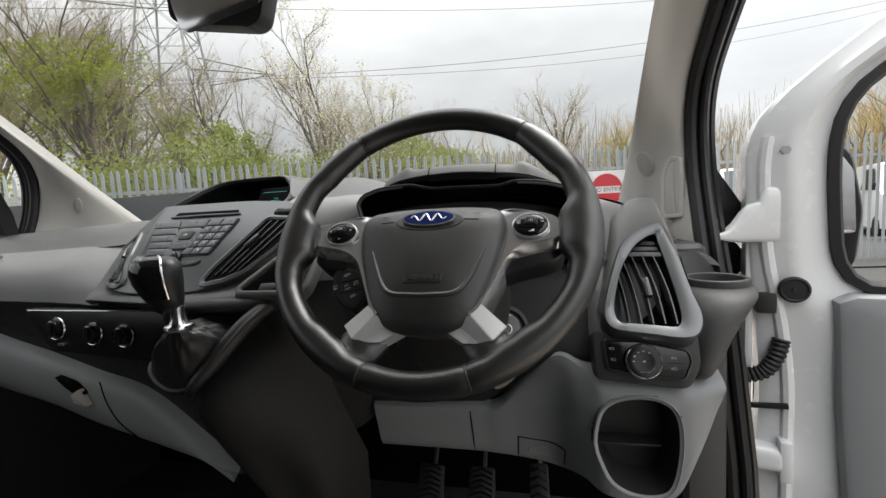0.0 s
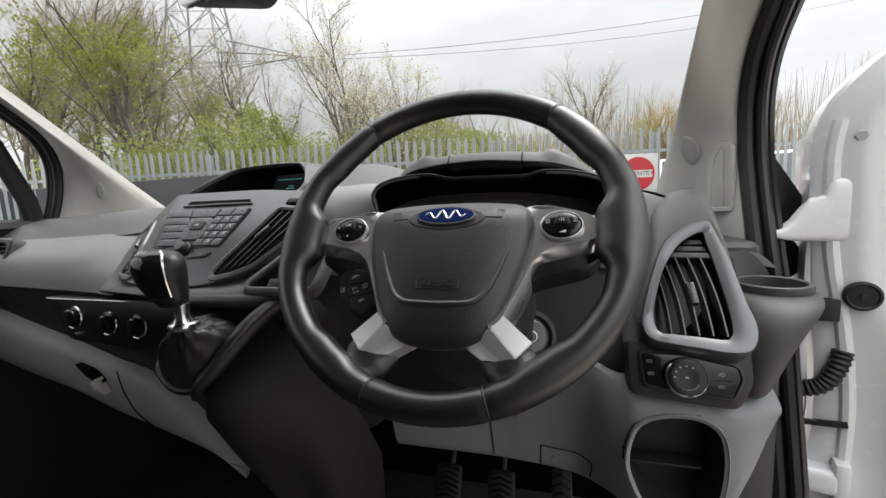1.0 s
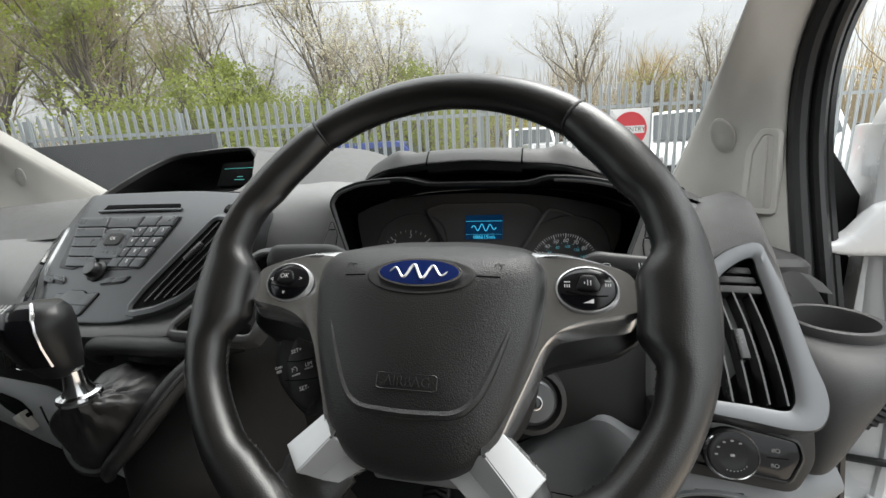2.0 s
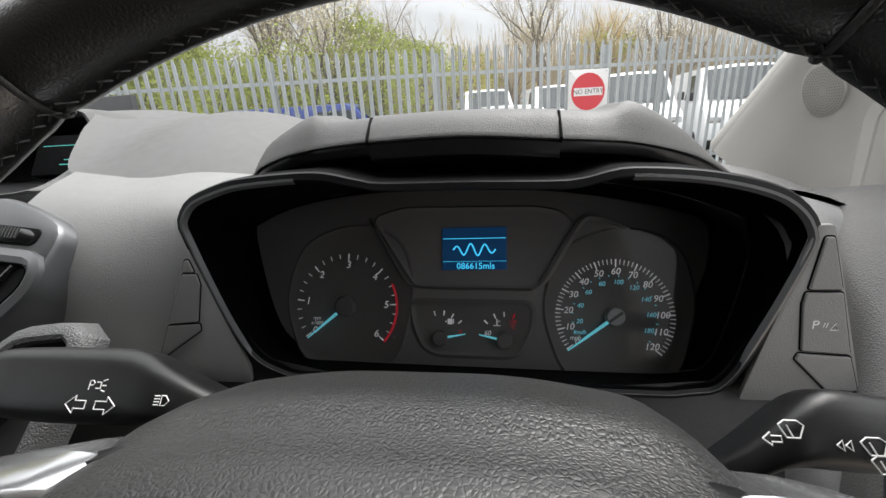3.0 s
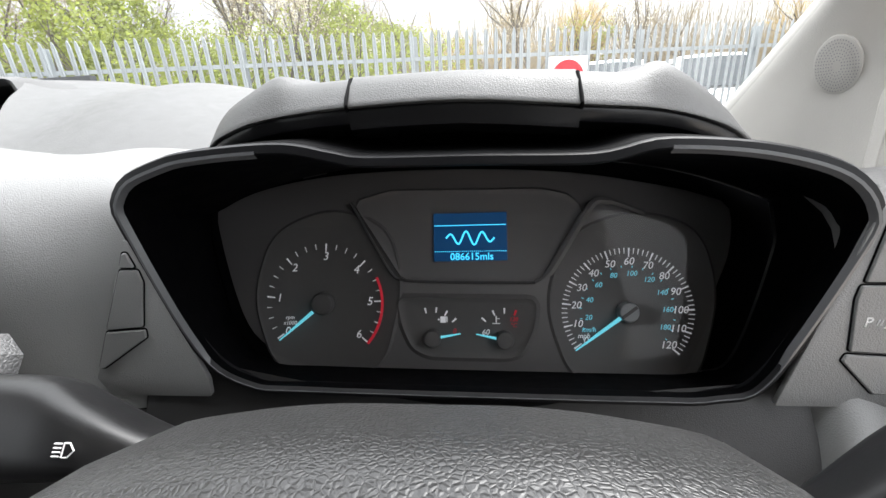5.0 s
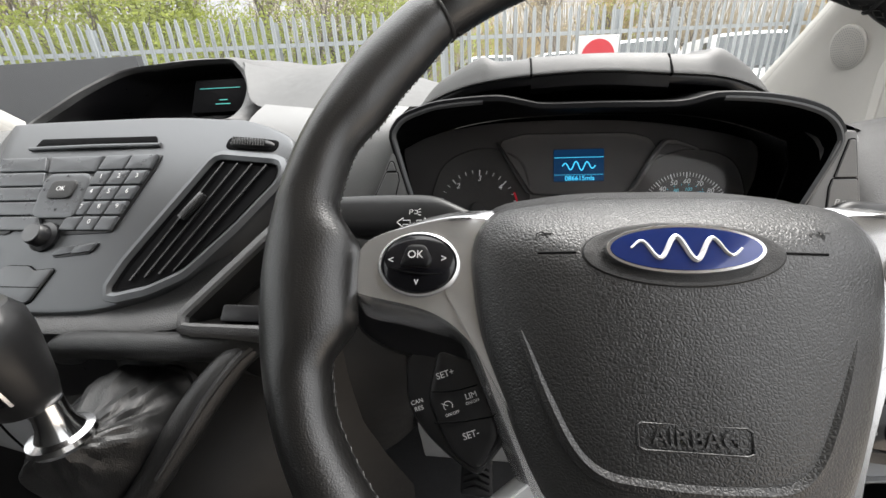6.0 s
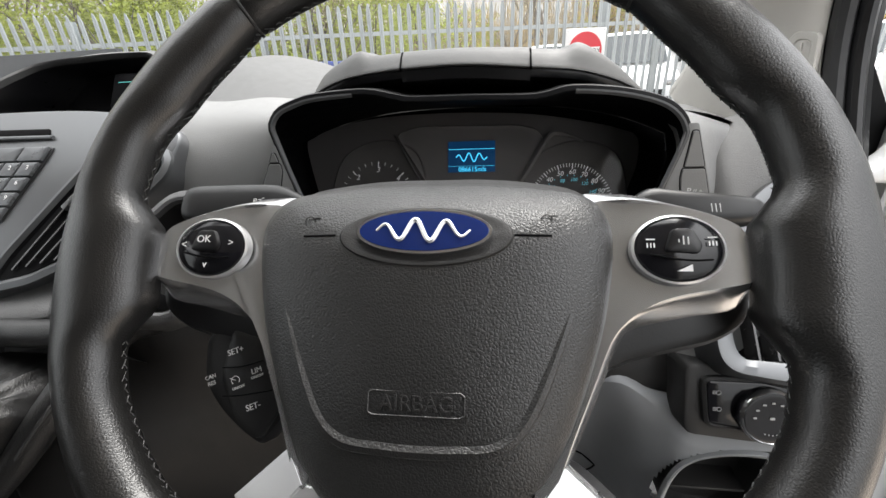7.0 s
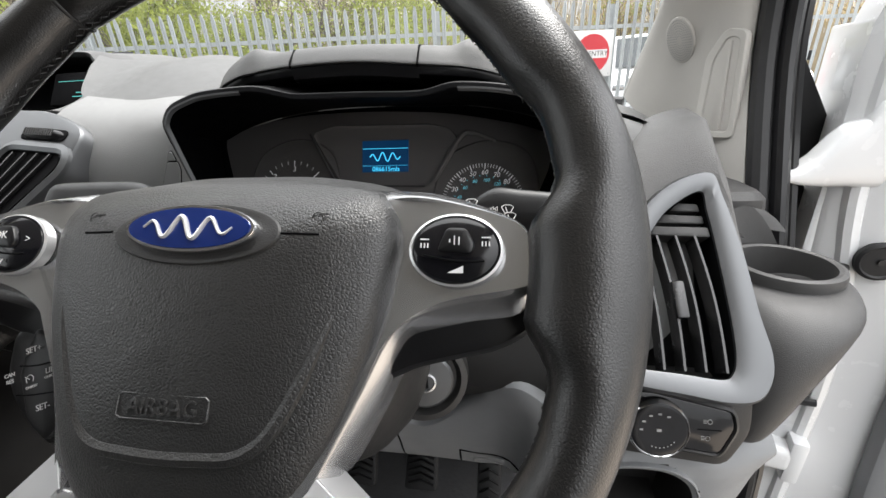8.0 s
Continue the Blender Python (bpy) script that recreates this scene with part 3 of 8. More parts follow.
def rim_ring(deg, sides=20):
    a = radians(deg)
    e = 90 - abs(((deg + 90) % 360) - 180)
    ri = interp(INNER, max(-90, min(90, e)))
    rc, h = (OUTR + ri) / 2, (OUTR - ri) / 2
    zh = 0.0150
    web = max(0.0, min(1.0, (0.166 - ri) / 0.015)) if -30 < e < 20 else 0.0
    out = []
    for k in range(sides):
        b = 2 * math.pi * k / sides
        r = rc + h * math.cos(b)
        sn = math.sin(b)
        inward = max(0.0, -math.cos(b))
        z = zh * math.copysign(abs(sn) ** (1 - 0.45 * web * inward), sn) - 0.006 * web * inward ** 2
        out.append(Vector((r * math.cos(a), r * math.sin(a), z)))
    return out


SEAMS = (52, 128, 252.5, 287.5)
names = ("rim_grip", "rim_top", "rim_grip", "rim_bottom")
spans = ((-72.5, 52), (52, 128), (128, 252.5), (252.5, 287.5))
for nm, (a, b) in zip(names, spans):
    n = int((b - a) / 2)
    rings = []
    for i in range(n + 1):
        ring = rim_ring(a + (b - a) * i / n)
        if i in (0, n):
            mid_ = sum(ring, Vector()) / len(ring)
            ring = [p.lerp(mid_, 0.07) for p in ring]
        rings.append(ring)
    part(nm, loft(rings, closed=True, cap0=True, cap1=True), M_LEATHER, wheel)

# pale worn seams where the leather panels meet
for deg in SEAMS:
    seam = []
    for k, grow in ((-0.35, 0.99), (-0.15, 1.012), (0.15, 1.012), (0.35, 0.99)):
        ring = rim_ring(deg + k)
        mid_ = sum(ring, Vector()) / len(ring)
        seam.append([mid_ + (p - mid_) * grow for p in ring])
    part("rim_seam", loft(seam, closed=True), M_DARK, wheel, "stitched leather seam")

# cross stitching along the inside of the rim
stitch = []
for i in range(150):
    deg = -64 + 308 * i / 149
    a = radians(deg)
    e = 90 - abs(((deg + 90) % 360) - 180)
    if -16 < e < 9:
        continue
    ri = interp(INNER, max(-90, min(90, e))) + 0.0008
    da = radians(0.8)
    for s in (-1, 1):
        p = Vector((ri * math.cos(a - da), ri * math.sin(a - da), -0.004 - s * 0.0016))
        q = Vector((ri * math.cos(a + da), ri * math.sin(a + da), -0.004 + s * 0.0016))
        stitch.append(tube_bm([p, q], 0.00035, 4))
tagged(part("stitching", join_bm(stitch), M_DARK, wheel, "grey cross stitching"), kind="stuff")

# airbag cover
half = [(0.0, 0.0425), (0.03, 0.0422), (0.056, 0.0395), (0.079, 0.0345), (0.0900, 0.0215), (0.0920, 0.003), (0.0870, -0.030), (0.0780, -0.060), (0.067, -0.089), (0.0555, -0.110), (0.034, -0.126), (0.0, -0.131)]
cover = [(x, y) for x, y in half] + [(-x, y) for x, y in half[-2:0:-1]]
cov = resample([p[:2] for p in curve_pts([(x, y, 0) for x, y in cover], 6, True)], 96)


def scaled(loop, sx, sy, z, dy=0.0):
    return [Vector((p[0] * sx, p[1] * sy + dy, z)) for p in loop]


base = scaled(cov, 1.0, 1.0, 0.0)
rings = [scaled(cov, 0.98, 1.0, -0.075, 0.017), scaled(cov, 1.0, 1.0, -0.050, 0.013), scaled(cov, 1.004, 1.004, -0.030, 0.008), scaled(cov, 1.001, 1.001, -0.021, 0.003)]
for d, z in ((0.0012, -0.0095), (0.004, -0.0050), (0.008, -0.0020)):
    rings.append(lift(inset(base, d), z))
c0 = Vector((0, -0.02, 0.0))
ring_in = inset(base, 0.008)
for s, z in ((0.065, 0.0004), (0.14, 0.0025), (0.23, 0.0052)):
    rings.append([p.lerp(c0, s) + Vector((0, 0, z)) for p in ring_in])
last = rings[-1]
for s in (0.3, 0.6, 0.85):
    rings.append([p.lerp(c0 + Vector((0, 0, p.z)), s) + Vector((0, 0, 0.0055 * (1 - (1 - s) ** 2))) for p in last])
# the face rolls away towards its upper edge
rings = [[p - Vector((0, 0, 0.010 * max(0.0, min(1.0, p.y / 0.0425)) ** 2)) for p in r] if k > 3 else [p - Vector((0, 0, (0.0, 0.002, 0.006, 0.009)[k] * max(0.0, min(1.0, p.y / 0.0425)) ** 2)) for p in r] for k, r in enumerate(rings)]
AIR = part("airbag_cover", loft(rings, closed=True, cap1=True), M_AIRBAG, wheel, "grained black airbag cover")


COVER = BVHTree.FromPolygons([v.co.copy() for v in AIR.data.vertices], [tuple(p.vertices) for p in AIR.data.polygons])


def cover_z(x, y):
    """Height of the cover's face above the wheel's plane."""
    hit = COVER.ray_cast(Vector((x, y, 0.1)), Vector((0, 0, -1)))[0]
    return hit.z if hit else 0.0


# raised welt that runs down both sides and under the word
welt = [(-0.0760, -0.004), (-0.067, -0.030), (-0.056, -0.058), (-0.046, -0.077), (-0.034, -0.0865), (-0.015, -0.0885), (0.0, -0.089)]
welt = welt + [(-x, y) for x, y in welt[-2::-1]]
wp = curve_pts([(x, y, cover_z(x, y) - 0.0018 - 0.004 * (k in (0, len(welt) - 1))) for k, (x, y) in enumerate(welt)], 6)
part("welt", tube_bm(wp, [0.0008 + 0.0028 * min(1, 6 * min(i, len(wp) - 1 - i) / len(wp)) for i in range(len(wp))], 8), M_AIRBAG, wheel)
for s in (-1, 1):
    part("score_line", tube_bm([(s * x, 0.0068, cover_z(s * x, 0.0068)) for x in (0.043, 0.049, 0.055, 0.060)], 0.0006, 6), M_VOID, wheel)
    hz = cover_z(s * 0.058, 0.0145) - 0.0001
    horn = [lathe_bm([(0.0024, 0), (0.0028, 0), (0.0028, 0.0004), (0.0024, 0.0004)], 16, False), box_bm(0.004, 0.0005, 0.0005, (0.003, 0.002, 0), 0)]
    part("horn_mark", join_bm(horn), M_AIRBAG, wheel, m=Matrix.Translation((s * 0.058, 0.0145, hz)))

def dial_arc(r):
    """Small printed gauge: three quarters of a ring with its pointer."""
    arc = [(r * math.cos(a), r * math.sin(a), 0) for a in [radians(-40 + 13 * k) for k in range(21)]]
    return join_bm([tube_bm(arc, 0.00016, 4), tube_bm([(0, 0, 0), (-r * 1.3, r * 0.9, 0)], 0.00016, 4)])


# oval badge in its shallow dish
def oval(a, b, z, n=48):
    return [Vector((a * math.cos(2 * math.pi * k / n), b * math.sin(2 * math.pi * k / n), z)) for k in range(n)]


BADGE_Y = 0.0066
badge_m = Matrix.Translation((0.001, BADGE_Y, cover_z(0.0, BADGE_Y) - 0.0105)) @ Matrix.Rotation(radians(-4.5), 4, "X")
dish = []
for da, db, dz in ((0.0425, 0.0158, -0.0006), (0.0410, 0.0148, 0.0009), (0.0385, 0.0135, 0.0009), (0.0355, 0.0124, 0.0002), (0.030, 0.010, 0.0002)):
    dish.append([Vector((p.x + 0.001, p.y + BADGE_Y, cover_z(p.x + 0.001, p.y + BADGE_Y) + dz)) for p in oval(da, db, 0)])
part("badge_dish", loft(dish, closed=True, cap1=True), M_DARK, wheel)
bd = part("badge", loft([oval(0.0325, 0.0115, 0.009), oval(0.0325, 0.0115, 0.0133), oval(0.0318, 0.0108, 0.0145), oval(0.0305, 0.0098, 0.0145)], closed=True, cap1=True), M_CHROME, wheel, "chrome-edged oval badge", m=badge_m)
part("badge_field", loft([oval(0.0305, 0.0097, 0.0144), oval(0.0302, 0.0095, 0.0150), oval(0.02, 0.006, 0.0153)], closed=True, cap1=True), M_BLUE, bd, "blue enamel field")
# plain silver wave in place of the maker's mark
wave = []
for k in range(97):
    u = k / 96
    wave.append((-0.0220 + 0.044 * u, (0.0016 + 0.0036 * math.sin(math.pi * u) ** 0.7) * math.sin(u * 2 * math.pi * 3)))
strokes = [wave]
bms = [tube_bm([(x, y, 0.0155) for x, y in st], [0.0005 + 0.0007 * math.sin(math.pi * j / (len(st) - 1)) for j in range(len(st))], 6) for st in strokes]
part("badge_wave", join_bm(bms), M_SILVERB, bd, "plain silver wave")

# moulded word on the cover
part("word_plate", frame_bm(resample(rounded([(-0.022, -0.0745), (0.0215, -0.0745), (0.0215, -0.0635), (-0.022, -0.0635)], 0.0015), 40), resample(rounded([(-0.0212, -0.0737), (0.0207, -0.0737), (0.0207, -0.0643), (-0.0212, -0.0643)], 0.001), 40), 0.002, cover_z(0.0, -0.069) + 0.0004, 0.0003), M_AIRBAG, wheel)
text_part("AIRBAG", 0.0095, Matrix.Translation((0, -0.069, cover_z(0.0, -0.069) + 0.0001)), M_AIRBAG, wheel, "moulded_word", 0.0008, label="moulded word")

# spokes: a front face with a deep lower flank that turns down into a leg
FACE = [(0.0890, 0.0275), (0.0980, 0.0285), (0.1194, 0.0250), (0.1440, 0.0172), (0.1515, 0.0090), (0.1530, 0.0), (0.1525, -0.0095), (0.1470, -0.0130), (0.1212, -0.0180), (0.1071, -0.0230), (0.0965, -0.0300), (0.0880, -0.0400), (0.0795, -0.0598), (0.0705, -0.0800), (0.0590, -0.1050), (0.0515, -0.1085), (0.060, -0.085), (0.0750, -0.055), (0.0868, -0.028), (0.0935, 0.002), (0.0920, 0.018)]
FLANK = [(0.0830, 0.0345), (0.0960, 0.0365), (0.1196, 0.0320), (0.1460, 0.0215), (0.1540, 0.0105), (0.1548, 0.0), (0.1545, -0.0125), (0.1480, -0.0268), (0.1300, -0.0305), (0.1140, -0.0335), (0.1000, -0.0365), (0.0945, -0.0440), (0.0870, -0.0600), (0.0790, -0.0780), (0.0660, -0.1020), (0.0515, -0.1090), (0.059, -0.085), (0.073, -0.055), (0.085, -0.028), (0.0915, 0.002), (0.0900, 0.018)]
for s in (1, -1):
    fa = [Vector((s * (x - (0.006 if k in (0, 16, 17, 18, 19, 20) else 0.0)), y, (-0.0065 if k in (0, 16, 17, 18, 19, 20) else -0.0010) - (0.008 if x > 0.075 else 0.008 * max(0.0, (x - 0.05) / 0.025)))) for k, (x, y) in enumerate(FACE)][:: s]
    fl = [Vector((s * (x - (0.006 if k in (0, 16, 17, 18, 19, 20) else 0.0)), y, -0.0160 - (0.008 if x > 0.075 else 0.008 * max(0.0, (x - 0.05) / 0.025)))) for k, (x, y) in enumerate(FLANK)][:: s]
    fa, fl = curve_pts(fa, 5, True), curve_pts(fl, 5, True)
    rings = [lift(fl, -0.024), fl, [p.lerp(q, 0.22) + Vector((0, 0, 0.0012)) for p, q in zip(fa, fl)], [p.lerp(q, 0.08) + Vector((0, 0, 0.0006)) for p, q in zip(fa, fl)], fa]
    part("spoke", loft(rings, closed=True, cap1=True), M_SATIN, wheel, "satin silver spoke", sharp=28)
    back = [(0.070, 0.040), (0.125, 0.026), (0.152, 0.010), (0.160, -0.004), (0.156, -0.030), (0.140, -0.040), (0.118, -0.0455), (0.100, -0.050), (0.080, -0.060), (0.05, -0.06), (0.05, 0.0)]
    bo = resample(rounded([(s * x, y) for x, y in back][:: s], 0.008), 80)
    part("spoke_back", slab(bo, -0.052, -0.020, 0.006), M_BLACK, wheel, "black backing of the spoke")
    # lower foot with two facets
    q = [Vector((s * x, y, z)) for x, y, z in ((0.0635, -0.0940, -0.006), (0.0915, -0.1185, -0.010), (0.0780, -0.1345, -0.007), (0.0460, -0.1373, -0.009), (0.0210, -0.1200, -0.014), (0.0530, -0.1080, -0.0015))]
    bm = bmesh.new()
    vs = [bm.verts.new(p) for p in q]
    vb = [bm.verts.new(p + Vector((0, 0, -0.022))) for p in q]
    mid_a, mid_b = bm.verts.new(q[5].lerp(q[4], 0.5) + Vector((0, -0.002, -0.0035))), bm.verts.new(q[2].lerp(q[3], 0.5) + Vector((0, -0.0015, -0.0025)))
    for quad in ((vs[5], vs[0], vs[1], vs[2]), (vs[5], vs[2], mid_b, mid_a), (mid_a, mid_b, vs[3], vs[4])):
        bm.faces.new(quad)
    rim_v = [vs[0], vs[1], vs[2], mid_b, vs[3], vs[4], mid_a, vs[5]]
    rim_b = [vb[0], vb[1], vb[2], None, vb[3], vb[4], None, vb[5]]
    rim_b = [v if v else bm.verts.new(r.co + Vector((0, 0, -0.022))) for v, r in zip(rim_b, rim_v)]
    for i in range(8):
        j = (i + 1) % 8
        bm.faces.new((rim_v[j], rim_v[i], rim_b[i], rim_b[j]))
    bmesh.ops.bevel(bm, geom=[e for e in bm.edges if all(v in rim_v for v in e.verts)], offset=0.0007, segments=2, affect="EDGES")
    part("spoke_foot", bm, M_SILVERB, wheel, "satin silver lower spoke cap", sharp=25)
    # leather bridge from the foot to the rim
    br = tube_bm(curve_pts([(s * 0.062, -0.124, -0.026), (s * 0.074, -0.142, -0.020), (s * 0.086, -0.160, -0.010), (s * 0.094, -0.168, -0.004)], 4), [0.026] * 5 + [0.022] * 4 + [0.02] * 4, 14, flatten=0.5)
    part("lower_bridge", br, M_LEATHER, wheel)
    # switch pod
    px, py = (0.1192, 0.0030) if s > 0 else (-0.1185, 0.0033)
    pm = Matrix.Translation((px, py, -0.008))
    podo = [(0.0197 * math.cos(2 * math.pi * k / 40), 0.0153 * math.sin(2 * math.pi * k / 40)) for k in range(40)]
    pod = part("switch_pod", slab(podo, -0.006, 0.0030, 0.0025, 0.0022), M_GLOSSB, wheel, "gloss black switch pod", m=pm)
    part("pod_ring", loft([oval(0.0212, 0.0166, -0.003, 40), oval(0.0212, 0.0166, 0.0016, 40), oval(0.0200, 0.0156, 0.0022, 40), oval(0.0195, 0.0151, -0.001, 40)], closed=True), M_SILVERB, wheel, m=pm)
    key = rounded([(-0.0085, -0.0035), (0.0065, -0.0045), (0.0085, -0.0005), (0.0045, 0.0075), (-0.0045, 0.0075)], 0.0025)
    part("centre_key", slab([(x + s * 0.0005, y + 0.0015) for x, y in key], 0.003, 0.0068, 0.0012, 0.0006), M_BLACK, pod)
    part("key_groove", tube_bm(curve_pts([(-0.014, -0.003, 0.0048), (-0.004, -0.0052, 0.0053), (0.006, -0.006, 0.0053), (0.013, -0.0055, 0.0048)], 4), 0.0005, 6), M_VOID, pod)
    if s < 0:
        text_part("OK", 0.0055, Matrix.Translation((-0.0005, 0.0035, 0.0075)), M_ICON, pod, "lettering", 0.0001)
        for ch, x, y in (("<", -0.0135, 0.001), (">", 0.0135, 0.002), ("v", 0.0, -0.0095)):
            text_part(ch, 0.0055, Matrix.Translation((x, y, 0.0052)), M_ICON, pod, "arrow_mark", 0.0001)
    else:
        for x, y in ((-0.0135, 0.002), (0.0135, 0.003)):
            bar = join_bm([box_bm(0.004, 0.0006, 0.0002, (0, 0.0018, 0)), box_bm(0.0006, 0.0022, 0.0002, (-0.0015, -0.001, 0)), box_bm(0.0006, 0.0022, 0.0002, (0.0, -0.001, 0)), box_bm(0.0006, 0.0022, 0.0002, (0.0015, -0.001, 0))])
            part("printed_mark", bar, M_ICON, pod, m=Matrix.Translation((x, y, 0.0052)))
        part("printed_mark", join_bm([tube_bm([(0.0, 0, 0), (0.0, 0.004, 0)], 0.0003, 5), tube_bm([(0.002, 0.0, 0), (0.002, 0.0035, 0)], 0.0003, 5), tube_bm([(-0.002, 0.001, 0), (-0.002, 0.0025, 0)], 0.0003, 5)]), M_ICON, pod, m=Matrix.Translation((0.0, 0.001, 0.0074)))
        wedge = mesh_of("wedge", [(-0.003, -0.0015, 0), (0.004, -0.0015, 0), (0.004, 0.0018, 0)], [(0, 1, 2)], False)
        part("printed_mark", wedge, M_ICON, pod, m=Matrix.Translation((0.0, -0.0095, 0.0052)))

# cruise buttons behind the left spoke
pad_ = rounded([(-0.1265, -0.0450), (-0.1205, -0.0385), (-0.1100, -0.0350), (-0.0870, -0.0420), (-0.0715, -0.0640), (-0.0720, -0.0800), (-0.0870, -0.1000), (-0.1005, -0.0925), (-0.1125, -0.0830), (-0.1203, -0.0744), (-0.1253, -0.0640)], 0.005)
cp = part("cruise_pad", slab(pad_, -0.036, -0.0215, 0.004, 0.0015), M_STALK, wheel, "black cruise control pad")
lobe = rounded([(-0.1090, -0.0390), (-0.0890, -0.0445), (-0.0790, -0.0600), (-0.0770, -0.0800), (-0.0870, -0.0965), (-0.1010, -0.0880), (-0.1130, -0.0640)], 0.005)
part("pad_key", slab(lobe, -0.024, -0.0188, 0.0022, 0.0012), M_STALK, cp)
part("key_split", tube_bm(curve_pts([(-0.1110, -0.0600, -0.0180), (-0.1000, -0.0590, -0.0174), (-0.0880, -0.0555, -0.0178)], 4), 0.0004, 6), M_VOID, cp)
part("key_split", tube_bm(curve_pts([(-0.1090, -0.0745, -0.0180), (-0.0980, -0.0735, -0.0174), (-0.0800, -0.0700, -0.0184)], 4), 0.0004, 6), M_VOID, cp)
for word, x, y, sz, z in (("SET+", -0.1043, -0.0512, 0.0044, -0.0173), ("CAN", -0.1185, -0.0655, 0.0030, -0.0196), ("RES", -0.1173, -0.0687, 0.0030, -0.0196), ("ON/OFF", -0.1000, -0.0697, 0.0020, -0.0172), ("LIM", -0.0911, -0.0607, 0.0040, -0.0173), ("ON/OFF", -0.0902, -0.0636, 0.0020, -0.0173), ("SET-", -0.0907, -0.0788, 0.0044, -0.0173)):
    text_part(word, sz, Matrix.Translation((x, y, z)) @ Matrix.Rotation(0.36, 4, "Z"), M_PRINT, cp, "lettering", 0.0001)
part("gauge_mark", dial_arc(0.0022), M_PRINT, cp, m=Matrix.Translation((-0.1023, -0.0662, -0.0173)) @ Matrix.Rotation(0.36, 4, "Z"))
# hub behind the cover
part("hub_back", lathe_bm([(0.055, -0.10), (0.060, -0.06), (0.060, -0.03)], 32), M_BLACK, wheel, m=Matrix.Translation((0, -0.02, 0)))

# ---- instrument cluster ----
clus = thing("instrument_cluster", "black instrument cluster with two dials and a lit blue display", "instrument cluster")
BZ = basis((0, 0.197, 0), (1, 0, 0), (0, 0, 1), (0, -1, 0))
b_out = [(-0.1790, 1.474), (-0.1775, 1.489), (-0.168, 1.500), (-0.150, 1.507), (-0.129, 1.5115), (-0.082, 1.5135), (-0.056, 1.5085), (-0.040, 1.5055), (0.012, 1.5045), (0.064, 1.5030), (0.080, 1.5050), (0.100, 1.5085), (0.144, 1.5040), (0.180, 1.4925), (0.198, 1.473), (0.197, 1.450), (0.171, 1.375), (0.145, 1.3615), (0.10, 1.360), (-0.085, 1.3635), (-0.130, 1.368), (-0.158, 1.395)]
b_o = resample([p[:2] for p in curve_pts([(x, y, 0) for x, y in b_out], 6, True)], 140)
b_i = [p[:2] for p in inset(flat(b_o), 0.0058)]
bez = loft([[Vector((p[0], p[1], -0.012)) for p in inset(flat(b_o), 0.001)], flat(b_o, -0.002), lift(inset(flat(b_o), 0.0008), 0.0), lift(inset(flat(b_o), 0.0045), 0.001), lift(inset(flat(b_o), 0.0058), -0.001)], closed=True)
part("bezel", bez, M_BEZEL, clus, "charcoal rounded bezel", m=BZ)
CL = tilted((0.008, 0.288, 1.4374), 22.5)
CLI = CL.inverted()
tun0 = [BZ @ Vector((p[0], p[1], -0.001)) for p in b_i]
floor_pts = []
for p in tun0:
    q = CLI @ p
    yy = 0.052 - 0.040 * abs(q.x / 0.19) ** 3 if q.y > -0.03 and p.z > 1.47 else max(-0.112, q.y * 1.02)
    floor_pts.append(CL @ Vector((q.x * 1.12, yy, 0.0)))
tun1 = [a.lerp(b, 0.5) for a, b in zip(tun0, floor_pts)]
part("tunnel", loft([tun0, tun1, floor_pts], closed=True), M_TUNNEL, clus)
# satin strip on the inner edge, round all but the middle of the top
idx = [i for i, p in enumerate(b_o) if not (-0.092 < p[0] < 0.098 and p[1] > 1.44)]
cut = next((k for k in range(1, len(idx)) if idx[k] != idx[k - 1] + 1), 0)
idx = idx[cut:] + idx[:cut]


def strip_row(d, dz):
    e = inset(flat(b_o), d)
    thin = [max(0.35, min(1.0, (b_o[i][1] - 1.375) / 0.02)) for i in idx]
    return [BZ @ (e[i].lerp(e0[i], 1 - w) + Vector((0, 0, dz))) for i, w in zip(idx, thin)]


e0 = inset(flat(b_o), 0.0036)
strip = [strip_row(d, dz) for d, dz in ((0.0036, 0.0006), (0.0036, 0.0012), (0.0052, 0.0014), (0.0074, -0.0010))]
part("bezel_strip", loft(strip), M_STRIP, clus, "satin grey inner strip of the bezel")
fl = [CLI @ p for p in floor_pts]
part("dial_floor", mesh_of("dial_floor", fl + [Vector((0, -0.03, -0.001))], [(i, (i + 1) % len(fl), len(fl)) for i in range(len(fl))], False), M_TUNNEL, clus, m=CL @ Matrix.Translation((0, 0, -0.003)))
gl_o = [(-0.197, 0.0112), (-0.191, 0.0218), (-0.1643, 0.0337), (-0.1225, 0.042), (-0.0738, 0.0458), (-0.0032, 0.0458), (0.0719, 0.0407), (0.136, 0.0287), (0.162, 0.0211), (0.179, 0.0121), (0.1782, -0.0169), (0.1694, -0.0409), (0.1595, -0.0649), (0.1472, -0.0914), (0.1399, -0.1035), (0.1162, -0.1084), (0.0803, -0.1085), (-0.0581, -0.1013), (-0.0979, -0.1001), (-0.1304, -0.0949), (-0.1619, -0.0803), (-0.1800, -0.050)]
part("dial_panel", slab(resample([p[:2] for p in curve_pts([(x, y, 0) for x, y in gl_o], 5, True)], 110), -0.003, 0.0, 0.0008), M_DIAL2, clus, "dark dial panel", m=CL)


